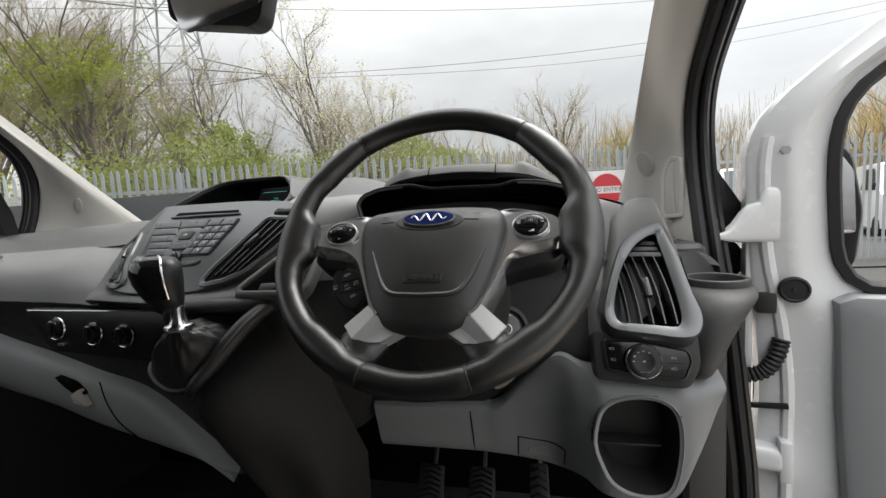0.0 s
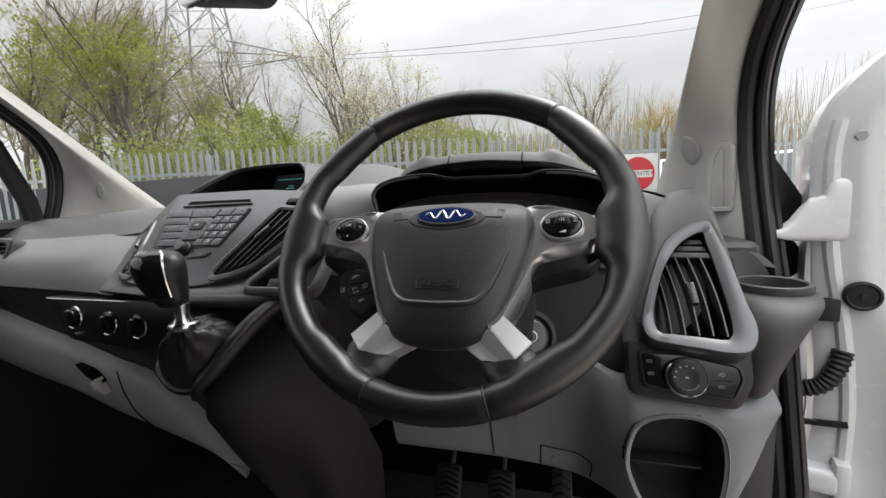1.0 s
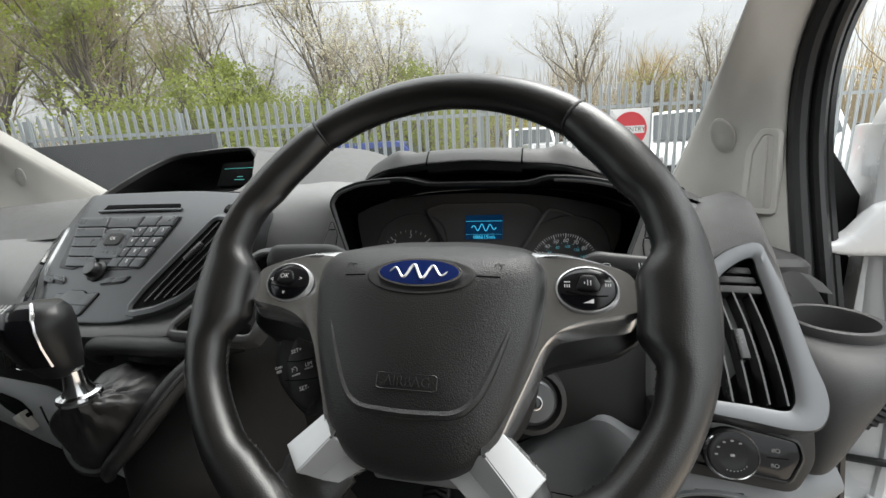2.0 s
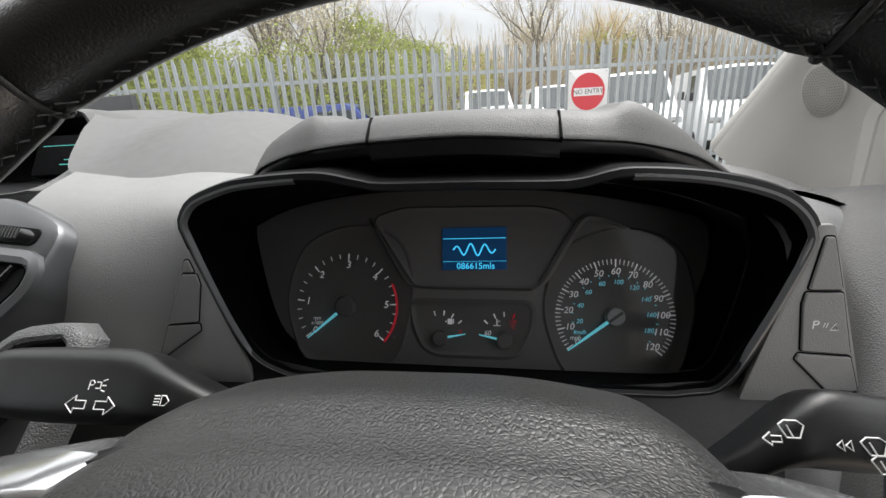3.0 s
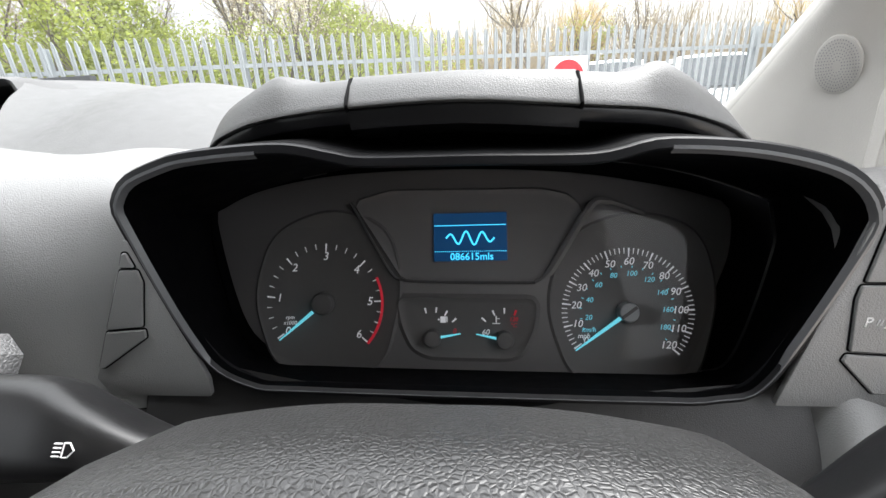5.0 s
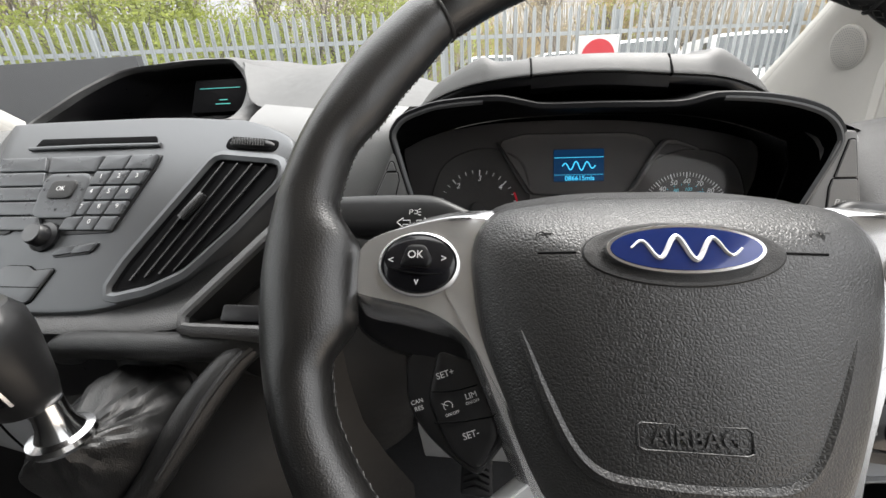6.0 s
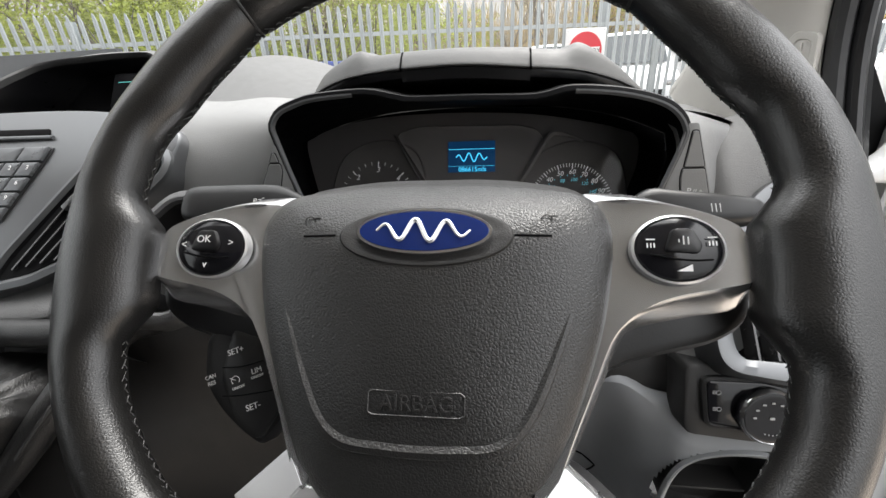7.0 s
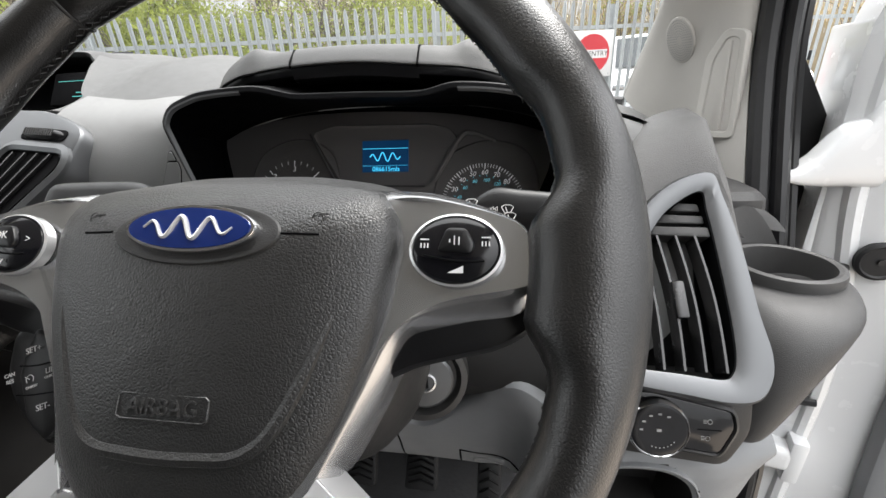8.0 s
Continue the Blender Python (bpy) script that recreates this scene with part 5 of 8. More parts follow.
def slat_vent(name, label, m, opening, slats, tab_at, flip=1):
    v = thing(name, label, "air vent", m)
    o = resample(rounded([(flip * x, y) for x, y in opening][::flip], 0.006, 4), 90)
    part("vent_frame", loft([lift(inset(flat(o), -0.011), 0.000), lift(inset(flat(o), -0.0105), 0.0035), lift(inset(flat(o), -0.005), 0.0052), lift(inset(flat(o), -0.001), 0.003), flat(o, -0.004)], closed=True), M_PANEL, v, "metallic grey surround")
    # shallow bed; its black colour stands in for the shade of a deep duct
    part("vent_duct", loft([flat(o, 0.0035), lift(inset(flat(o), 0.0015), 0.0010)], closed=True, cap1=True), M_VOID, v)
    for a, b in slats:
        pa, pb_ = Vector((flip * a[0], a[1], 0)), Vector((flip * b[0], b[1], 0))
        d = (pb_ - pa).normalized()
        n = Vector((-d.y, d.x, 0))
        ring = lambda p: [p + n * 0.0008 + Vector((0, 0, 0.0044)), p - n * 0.0008 + Vector((0, 0, 0.0044)), p - n * 0.0028 + Vector((0, 0, 0.0006)), p + n * 0.0002 + Vector((0, 0, 0.0006))]
        mid_ = pa.lerp(pb_, 0.5)
        part("slat", loft([ring(pa), ring(mid_), ring(pb_)], closed=True, cap0=True, cap1=True), M_SLAT, v)
    if tab_at:
        (x, y), ang = tab_at
        part("slat_tab", box_bm(0.030, 0.0065, 0.007, (0, 0, 0), 0.0015), M_SLAT, v, m=Matrix.Translation((flip * x, y, 0.0058)) @ Matrix.Rotation(radians(ang) * flip, 4, "Z"))
    return v


VOP = [(0.066, -0.005), (0.1305, -0.0125), (0.131, -0.027), (0.098, -0.072), (0.060, -0.115), (0.030, -0.1300), (-0.006, -0.1385), (0.004, -0.112), (0.034, -0.060)]
VSL = [((0.074 + 0.0150 * k, -0.0088 - 0.0013 * k), (0.012 + 0.0135 * k, -0.127 + 0.0032 * k)) for k in range(4)]
vent_c = slat_vent("centre_air_vent", "slanting centre air vent with black slats", RA, VOP, VSL, ((0.0555, -0.056), 57))
part("thumbwheel", tube_bm([(0.0735, 0.0152, -0.003), (0.080, 0.0147, -0.001), (0.100, 0.0125, 0.0005), (0.114, 0.0107, -0.001), (0.1205, 0.0100, -0.003)], [0.004, 0.0055, 0.0058, 0.0055, 0.004], 12), M_BLACK, vent_c, "ribbed black thumbwheel")
part("thumbwheel_ribs", join_bm([box_bm(0.0012, 0.008, 0.001, (0.079 + 0.0028 * k, 0.0146 - 0.0003 * k, 0.0058), 0) for k in range(13)]), M_DARK, vent_c)
part("thumbwheel_bed", slab(resample(rounded([(0.068, 0.0085), (0.123, 0.0030), (0.126, 0.0160), (0.071, 0.0225)], 0.006, 4), 50), -0.001, 0.001, 0.0005), M_VOID, vent_c)
vent_l = slat_vent("centre_air_vent", "slanting centre air vent with black slats", RA @ Matrix.Translation((2 * PCX, 0, 0)), VOP, VSL, ((0.0555, -0.056), 57), -1)
for ob in vent_l.children:
    if ob.name.startswith("slat_tab"):
        ob.data.transform(ob.matrix_basis)
        ob.matrix_basis = Matrix.Identity(4)
    fold(ob.data, 2 * PCX)

# surround of the stack, grained grey, down to the gear lever
sur = [
    (-0.735, [(0.255, 1.43), (0.215, 1.40), (0.170, 1.35), (0.150, 1.328), (0.150, 1.320), (0.17, 1.31)]),
    (-0.66, [(0.275, 1.485), (0.182, 1.43), (0.122, 1.365), (0.096, 1.346), (0.096, 1.337), (0.14, 1.325)]),
    (-0.51, [(0.280, 1.488), (0.174, 1.425), (0.112, 1.360), (0.080, 1.343), (0.080, 1.334), (0.13, 1.322)]),
    (-0.38, [(0.280, 1.488), (0.176, 1.425), (0.114, 1.365), (0.082, 1.347), (0.082, 1.338), (0.12, 1.327)]),
    (-0.33, [(0.265, 1.48), (0.195, 1.43), (0.130, 1.370), (0.090, 1.351), (0.090, 1.341), (0.12, 1.330)]),
]
part("stack_surround", loft([curve_pts(r, 4) for r in lerp_rows(sur)]), M_SURR, dash, "grained charcoal surround of the centre stack")

# ---- recessed display above the radio ----
binn = thing("display_recess", "deep black recess with a faintly lit display above the radio", "display")
o_pts = [(-0.646, 0.262, 1.4985), (-0.628, 0.300, 1.5245), (-0.613, 0.335, 1.5440), (-0.592, 0.370, 1.5600), (-0.54, 0.388, 1.5655), (-0.464, 0.405, 1.5675), (-0.442, 0.400, 1.557), (-0.424, 0.383, 1.5385), (-0.409, 0.353, 1.523), (-0.397, 0.312, 1.506), (-0.402, 0.272, 1.4975), (-0.50, 0.262, 1.4985), (-0.60, 0.262, 1.4995)]
ol = curve_pts(o_pts, 5, True)
oc = sum(ol, Vector()) / len(ol)
rim = []
for p in ol:
    up = max(0.0, min(1.0, (p.y - 0.275) / 0.06))
    right = max(0.0, min(1.0, (p.x + 0.47) / 0.04)) * (0.4 + 0.6 * up)
    w = 0.005 + 0.012 * right
    d = Vector((p.x - oc.x, 0, p.z - oc.z)).normalized()
    rim.append([p + d * (w + 0.012 + 0.045 * right) + Vector((0, 0.035 - 0.02 * right, -0.016 - 0.014 * right)), p + d * w + Vector((0, 0.006, 0.0)), p + d * w * 0.4 + Vector((0, -0.002, 0.001)), p, p + Vector((0, 0.010, -0.004))])
part("recess_rim", loft([list(c) for c in zip(*rim)], closed=True), M_PADL, binn, "pale grey rounded rim")
deep = [Vector((oc.x + (p.x - oc.x) * 0.90, p.y * 0.35 + 0.27 + 0.05, oc.z + (p.z - oc.z) * 0.85 - 0.012)) for p in ol]
part("recess_wall", loft([[p + Vector((0, 0.009, -0.003)) for p in ol], [p.lerp(q, 0.5) for p, q in zip(ol, deep)], deep], closed=True, cap1=True), M_BLACK, binn)
DM = tilted((-0.470, 0.385, 1.522), 32.0)
scr = part("screen", slab(rounded([(-0.040, -0.024), (0.040, -0.024), (0.040, 0.026), (-0.040, 0.026)], 0.003), -0.01, 0.0, 0.001), M_TUNNEL, binn, "dark screen", m=DM)
part("screen_line", box_bm(0.062, 0.0008, 0.0004, (0, 0.012, 0.0006)), M_TEAL, scr)
part("screen_text", join_bm([box_bm(0.012, 0.0010, 0.0004, (0.008, -0.006, 0.0006)), box_bm(0.022, 0.0010, 0.0004, (0.008, -0.012, 0.0006))]), M_TEAL, scr)

# ---- driver's air vent and light switch ----
VR = tilted((0.277, 0.147, 1.330), 40.0)
rv_out = [(0.040, 0.122), (0.0482, 0.098), (0.0565, 0.052), (0.0615, 0.0), (0.0660, -0.031), (0.0625, -0.052), (0.051, -0.0665), (0.030, -0.070), (0.0, -0.066), (-0.030, -0.062), (-0.0510, -0.057), (-0.0605, -0.043), (-0.0585, -0.018), (-0.0400, 0.040), (-0.0205, 0.086), (0.008, 0.113)]
rv_in = [(0.0300, 0.104), (0.0335, 0.085), (0.0365, 0.055), (0.0395, 0.010), (0.0405, -0.020), (0.0395, -0.038), (0.0360, -0.0475), (0.028, -0.0522), (0.0, -0.0495), (-0.025, -0.0475), (-0.040, -0.0455), (-0.0455, -0.0325), (-0.0430, -0.010), (-0.0279, 0.038), (-0.0140, 0.065), (0.004, 0.0885)]
ro = [p[:2] for p in curve_pts([(x, y, 0) for x, y in rv_out], 6, True)]
ri = [p[:2] for p in curve_pts([(x, y, 0) for x, y in rv_in], 6, True)]
side_vent = thing("side_air_vent", "upright air vent with black slats in a silver frame", "air vent", VR)
part("vent_frame", loft([flat(ro, -0.035), flat(ro, 0.000), lift(inset(flat(ro), 0.002), 0.0035), lift([a.lerp(b, 0.6) for a, b in zip(flat(ro), flat(ri))], 0.0042), lift(flat(ri), 0.001), flat(ri, -0.008)], closed=True), M_PANEL, side_vent, "silver grey frame")
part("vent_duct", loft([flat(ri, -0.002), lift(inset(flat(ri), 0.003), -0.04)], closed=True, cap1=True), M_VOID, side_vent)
part("upper_flap", slab(rounded([(-0.0155, 0.0645), (0.0345, 0.0625), (0.0335, 0.0715), (-0.010, 0.0725)], 0.002), -0.02, -0.001, 0.001), M_DARK, side_vent)
part("upper_flap", slab(rounded([(-0.006, 0.0765), (0.0325, 0.0755), (0.0318, 0.083), (0.000, 0.0845)], 0.002), -0.02, -0.004, 0.001), M_DARK, side_vent)
part("upper_flap", slab(rounded([(0.0055, 0.088), (0.0312, 0.0875), (0.0300, 0.095), (0.014, 0.096)], 0.002), -0.02, -0.006, 0.001), M_DARK, side_vent)
for xb, top_ in ((0.0330, 0.064), (0.0180, 0.064), (0.0030, 0.064), (-0.0120, 0.058), (-0.0270, 0.030)):
    path_ = []
    for j in range(9):
        y = -0.047 + (top_ + 0.047) * j / 8
        path_.append(Vector((xb - 0.011 * (y + 0.047) / 0.11 + 0.0035 * math.sin(math.pi * (y + 0.047) / 0.111), y, -0.0005)))
    ring = [[q + Vector((dx, 0, dz)) for dx, dz in ((-0.0009, 0), (0.0009, 0), (0.0016, -0.02), (-0.0002, -0.02))] for q in path_]
    part("slat", loft(ring, closed=True, cap0=True, cap1=True), M_SLAT, side_vent)
part("slat_tab", box_bm(0.0095, 0.030, 0.010, (0.0035, 0.008, 0.001), 0.002), M_SLAT, side_vent, m=Matrix.Rotation(radians(4), 4, "Z"))

lsw = thing("light_switch", "black headlamp switch panel with a chrome-ringed knob", "light switch", tilted((0.282, 0.146, 1.336), 18.0))
sw_o = resample(rounded([(-0.066, -0.0735), (-0.062, -0.112), (0.032, -0.1225), (0.043, -0.100), (0.040, -0.0860), (-0.02, -0.0735)], 0.004, 4), 70)
part("switch_surround", slab(resample(rounded([(-0.082, -0.060), (-0.080, -0.126), (0.040, -0.136), (0.058, -0.105), (0.058, -0.060)], 0.010, 4), 70), -0.04, -0.0035, 0.003), M_DARK, lsw, "charcoal surround of the light switch")
part("switch_plate", slab([(x, y) for x, y in sw_o], -0.03, 0.0015, 0.0015), M_GLOSSB, lsw, "gloss black plate")
part("plate_rim", loft([lift(inset(flat(sw_o), -0.004), -0.02), lift(inset(flat(sw_o), -0.0035), 0.001), lift(inset(flat(sw_o), -0.001), 0.0025), flat(sw_o, 0.001)], closed=True), M_DARK, lsw)
KN = Matrix.Translation((-0.0180, -0.1000, 0.0))
kb_ = part("rotary_knob", lathe_bm([(0.0235, 0.0), (0.0235, 0.008), (0.0215, 0.0115), (0.0200, 0.0118), (0.012, 0.0112), (0.002, 0.011)], 48), M_GLOSSB, lsw, "black rotary knob", m=KN)
part("knob_ring", lathe_bm([(0.0238, 0.003), (0.0243, 0.0085), (0.0232, 0.0112), (0.0222, 0.0122), (0.0216, 0.0114)], 48, False), M_CHROME, kb_, "chrome ring")
marks = []
for k in range(5):
    a = radians(60 + 30 * k)
    marks.append(box_bm(0.0026, 0.0014, 0.0003, (0.0135 * math.cos(a), 0.0135 * math.sin(a), 0.0120), 0))
marks.append(box_bm(0.0036, 0.0022, 0.0003, (0.0, 0.0, 0.0118), 0))
for k in range(7):
    a = radians(250 + 12 * k)
    marks.append(box_bm(0.0009, 0.0009, 0.0003, (0.0145 * math.cos(a), 0.0145 * math.sin(a), 0.0120), 0))
part("printed_marks", join_bm(marks), M_PRINT, kb_)
for x, y in ((-0.0555, -0.0835), (-0.0545, -0.0985), (0.0235, -0.0950), (0.0225, -0.1090)):
    bits = [lathe_bm([(0.0016, 0), (0.0020, 0), (0.0020, 0.0003), (0.0016, 0.0003)], 12, False)] + [box_bm(0.0028, 0.0004, 0.0003, (-0.0035, j, 0.0), 0) for j in (-0.0012, 0, 0.0012)]
    part("printed_marks", join_bm(bits), M_PRINT, lsw, m=Matrix.Translation((x, y, 0.0018)))
part("key_split", box_bm(0.018, 0.0007, 0.0006, (0.0235, -0.102, 0.0015)), M_VOID, lsw)

# shroud over the vent, and the pod that carries the vent and the cup holder
k0 = max(range(len(ro)), key=lambda i: (ro[i][1] > -0.035) and not (ro[i - 1][1] > -0.035))
seq = [ro[(k0 + i) % len(ro)] for i in range(len(ro)) if ro[(k0 + i) % len(ro)][1] > -0.035]
seq = seq if seq[0][0] < 0 else seq[::-1]
arch = [[VR @ Vector((x, y, -0.002)) for x, y in seq]]
mid_x = 0.268
for dy, grow, dz in ((0.010, 1.03, 0.010), (0.030, 1.06, 0.024), (0.070, 1.10, 0.040), (0.13, 1.12, 0.044), (0.22, 1.10, 0.030), (0.34, 1.05, -0.02)):
    arch.append([Vector((mid_x + (p.x - mid_x) * grow, p.y + dy * (0.42 - p.y) / 0.29, 1.36 + (p.z - 1.36) * (1 + (grow - 1) * 0.5) + dz * max(0.0, min(1.0, (p.z - 1.32) / 0.07)))) for p in arch[0]])
part("vent_shroud", loft(arch), M_SHROUD, dash, "grained grey shroud over the side vent")
pod_r = []
for z, xl, xr, yf, yb in ((1.327, 0.338, 0.439, 0.152, 0.270), (1.318, 0.331, 0.434, 0.130, 0.272), (1.300, 0.326, 0.414, 0.117, 0.252), (1.270, 0.322, 0.390, 0.110, 0.225), (1.242, 0.320, 0.373, 0.108, 0.200), (1.221, 0.320, 0.361, 0.110, 0.185), (1.212, 0.326, 0.354, 0.118, 0.17)):
    cx_, cy_, rx_, ry_ = (xl + xr) / 2, (yf + yb) / 2, (xr - xl) / 2, (yb - yf) / 2
    pod_r.append([Vector((cx_ + rx_ * math.copysign(abs(math.cos(a)) ** 0.9, math.cos(a)), cy_ + ry_ * math.copysign(abs(math.sin(a)) ** 0.9, math.sin(a)), z)) for a in [2 * math.pi * k / 48 for k in range(48)]])
pod_r.insert(0, [Vector((0.394 + 0.0425 * math.cos(a), 0.216 + 0.0425 * math.sin(a), 1.328)) for a in [2 * math.pi * k / 48 for k in range(48)]])
pod_r = [list(c) for c in zip(*[curve_pts(c, 3) for c in zip(*pod_r)])]
pod_r = [[p + Vector((0.006, 0.013, -0.001)) for p in r] for r in pod_r]
part("cup_pod", loft(pod_r, closed=True, cap1=True), M_POD, dash, "charcoal rounded pod beside the vent")

cup = thing("cup_holder", "round charcoal cup holder at the end of the dashboard", "cup holder", Matrix.Translation((0.400, 0.229, 1.337)) @ Matrix.Scale(0.96, 4))
part("cup_ring", lathe_bm([(0.046, -0.026), (0.0475, -0.004), (0.0465, 0.0), (0.043, 0.0012), (0.0395, 0.0), (0.0385, -0.008), (0.036, -0.055)], 48, False), M_POD, cup)
part("cup_bottom", lathe_bm([(0.036, -0.055), (0.01, -0.056)], 32), M_VOID, cup)
back = []
for k in range(13):
    a_ = radians(60 + 12 * k)
    top_ = 0.052 * math.sin(math.pi * min(1, (k + 1.5) / 9)) if k < 5 else 0.050
    back.append([Vector((0.0475 * math.cos(a_), 0.0475 * math.sin(a_), z * top_ - 0.012)) + Vector((-0.012 * z, 0.01 * z, 0)) for z in (0, 0.35, 0.7, 0.95, 1.0)] + [Vector((0.060 * math.cos(a_), 0.062 * math.sin(a_), top_ - 0.016))])
part("cup_back", loft(back), M_POD, cup, "grained charcoal back rest")

# door pocket in the knee panel
pk_o = [(0.199, 1.118), (0.207, 1.160), (0.226, 1.180), (0.258, 1.188), (0.290, 1.184), (0.311, 1.163), (0.316, 1.115), (0.306, 1.058), (0.285, 1.040), (0.250, 1.040), (0.222, 1.056), (0.207, 1.085)]
pk = resample([p[:2] for p in curve_pts([(x, y, 0) for x, y in pk_o], 5, True)], 80)
PK = basis((0, 0.1150, 0), (1, 0, 0), (0, 0, 1), (0, -1, 0))
pkt = thing("dash_pocket", "open charcoal pocket in the grey knee panel", "storage pocket", PK)
part("pocket_rim", loft([lift(inset(flat(pk), -0.0022), -0.004), lift(inset(flat(pk), -0.0016), 0.0003), lift(inset(flat(pk), -0.0006), 0.0007), flat(pk, 0.0), lift(inset(flat(pk), 0.004), -0.002)], closed=True), M_LOWER, pkt)
part("pocket_well", loft([flat(pk, 0.0005), lift(inset(flat(pk), 0.004), -0.012), lift(inset(flat(pk), 0.006), -0.048), lift(inset(flat(pk), 0.012), -0.060)], closed=True, cap1=True), M_DARK, pkt, "charcoal well")
part("pocket_shelf", box_bm(0.090, 0.004, 0.030, (0.252, 1.100, -0.046), 0.0015), M_DARK, pkt)


def within(p, poly):
    hits = 0
    for a, b in zip(poly, poly[1:] + poly[:1]):
        if (a[1] > p[1]) != (b[1] > p[1]) and p[0] < a[0] + (p[1] - a[1]) * (b[0] - a[0]) / (b[1] - a[1]):
            hits += 1
    return hits % 2 == 1


# the opening through the knee panel
kb = bmesh.new()
kb.from_mesh(KNEE.data)
for _ in range(6):
    es = [e for e in kb.edges if e.calc_length() > 0.004 and all(0.185 < v.co.x < 0.33 and 1.025 < v.co.z < 1.203 for v in e.verts)]
    es += [e for e in kb.edges if e.calc_length() > 0.02 and any(0.185 < v.co.x < 0.33 and 1.025 < v.co.z < 1.203 for v in e.verts) and e not in es]
    if not es:
        break
    bmesh.ops.subdivide_edges(kb, edges=es, cuts=1, use_grid_fill=True)
gone = [f for f in kb.faces if within((f.calc_center_median().x, f.calc_center_median().z), [tuple(p[:2]) for p in inset(flat(pk), -0.002)])]
bmesh.ops.delete(kb, geom=gone, context="FACES")
kb.to_mesh(KNEE.data)
kb.free()

# grooves and the small flap of the knee panel
KNEE_FACE = BVHTree.FromPolygons([v.co.copy() for v in KNEE.data.vertices], [tuple(p.vertices) for p in KNEE.data.polygons])


def on_knee(x, z, proud=0.0):
    hit = KNEE_FACE.ray_cast(Vector((x, -0.5, z)), Vector((0, 1, 0)))[0]
    return Vector((x, (hit.y if hit else 0.25) - proud, z))


for a, b in (((0.0, 1.100), (0.001, 1.010)), ((0.084, 1.052), (0.082, 1.002)), ((0.164, 1.042), (0.163, 1.000)), ((0.084, 1.052), (0.164, 1.042))):
    part("panel_groove", tube_bm([on_knee(a[0] + (b[0] - a[0]) * k / 6, a[1] + (b[1] - a[1]) * k / 6) for k in range(7)], 0.0013, 6), M_VOID, dash)
fa_, fb_ = on_knee(0.125, 1.035), on_knee(0.125, 1.010)
FLAP = basis(on_knee(0.125, 1.022, 0.001), (1, 0, 0), (fa_ - fb_).normalized(), Vector((1, 0, 0)).cross((fa_ - fb_).normalized()))
part("flap_recess", frame_bm(resample(rounded([(-0.027, -0.011), (0.027, -0.013), (0.024, 0.009), (-0.022, 0.011)], 0.005), 40), resample(rounded([(-0.022, -0.007), (0.022, -0.009), (0.019, 0.005), (-0.018, 0.007)], 0.004), 40), -0.002, 0.002, 0.001, -0.012), M_LOWER, dash, m=FLAP)
part("flap_grip", slab(resample(rounded([(-0.021, -0.007), (0.021, -0.009), (0.018, 0.004), (-0.017, 0.006)], 0.004), 40), -0.010, -0.001, 0.001), M_STRIP, dash, m=FLAP)

# ---- gear lever ----
gear = thing("gear_lever", "gear lever with a black knob, chrome collar and leather gaiter", "gear lever", Matrix.Translation((-0.362, -0.014, 1.333)))
kr = []
for z, rx, ry, ox, oy in ((-0.005, 0.008, 0.008, 0.0, 0.0), (0.016, 0.010, 0.010, -0.004, 0.0), (0.020, 0.020, 0.018, -0.010, -0.002), (0.034, 0.030, 0.024, -0.016, -0.003), (0.055, 0.038, 0.029, -0.022, -0.004), (0.072, 0.040, 0.031, -0.024, -0.004), (0.084, 0.037, 0.029, -0.024, -0.003), (0.092, 0.028, 0.022, -0.023, -0.002), (0.095, 0.014, 0.011, -0.023, -0.002)):
    kr.append([Vector((ox + 0.88 * rx * math.cos(a), oy + 0.88 * ry * math.sin(a), z * 0.95)) for a in [2 * math.pi * k / 28 for k in range(28)]])
part("knob", loft(kr, closed=True, cap0=True, cap1=True), M_STALK, gear, "black leather and gloss knob")
part("knob_inlay", loft([[p * 1.0 + Vector((0, -0.0008, 0.0010)) for p in r[15:26]] for r in kr[3:9]]), M_GLOSSB, gear, "gloss black shift plate")
part("inlay_edge", tube_bm([r[25] + Vector((0.001, -0.001, 0.0012)) for r in kr[3:9]], 0.0016, 6), M_CHROME, gear)
bars = [box_bm(0.0006, 0.010, 0.0003, (0.005 * k - 0.005, 0, 0), 0) for k in range(3)] + [box_bm(0.0106, 0.0006, 0.0003, (0, 0, 0), 0)]
part("shift_pattern", join_bm(bars), M_ICON, gear, m=Matrix.Translation((-0.030, -0.021, 0.0905)) @ Matrix.Rotation(radians(32), 4, "X"))
part("collar", lathe_bm([(0.0125, -0.014), (0.0175, -0.013), (0.0190, -0.0095), (0.0180, -0.006), (0.0135, -0.0045), (0.0105, 0.002), (0.0095, 0.010), (0.0092, 0.020)], 32), M_CHROME, gear, "bright chrome collar")
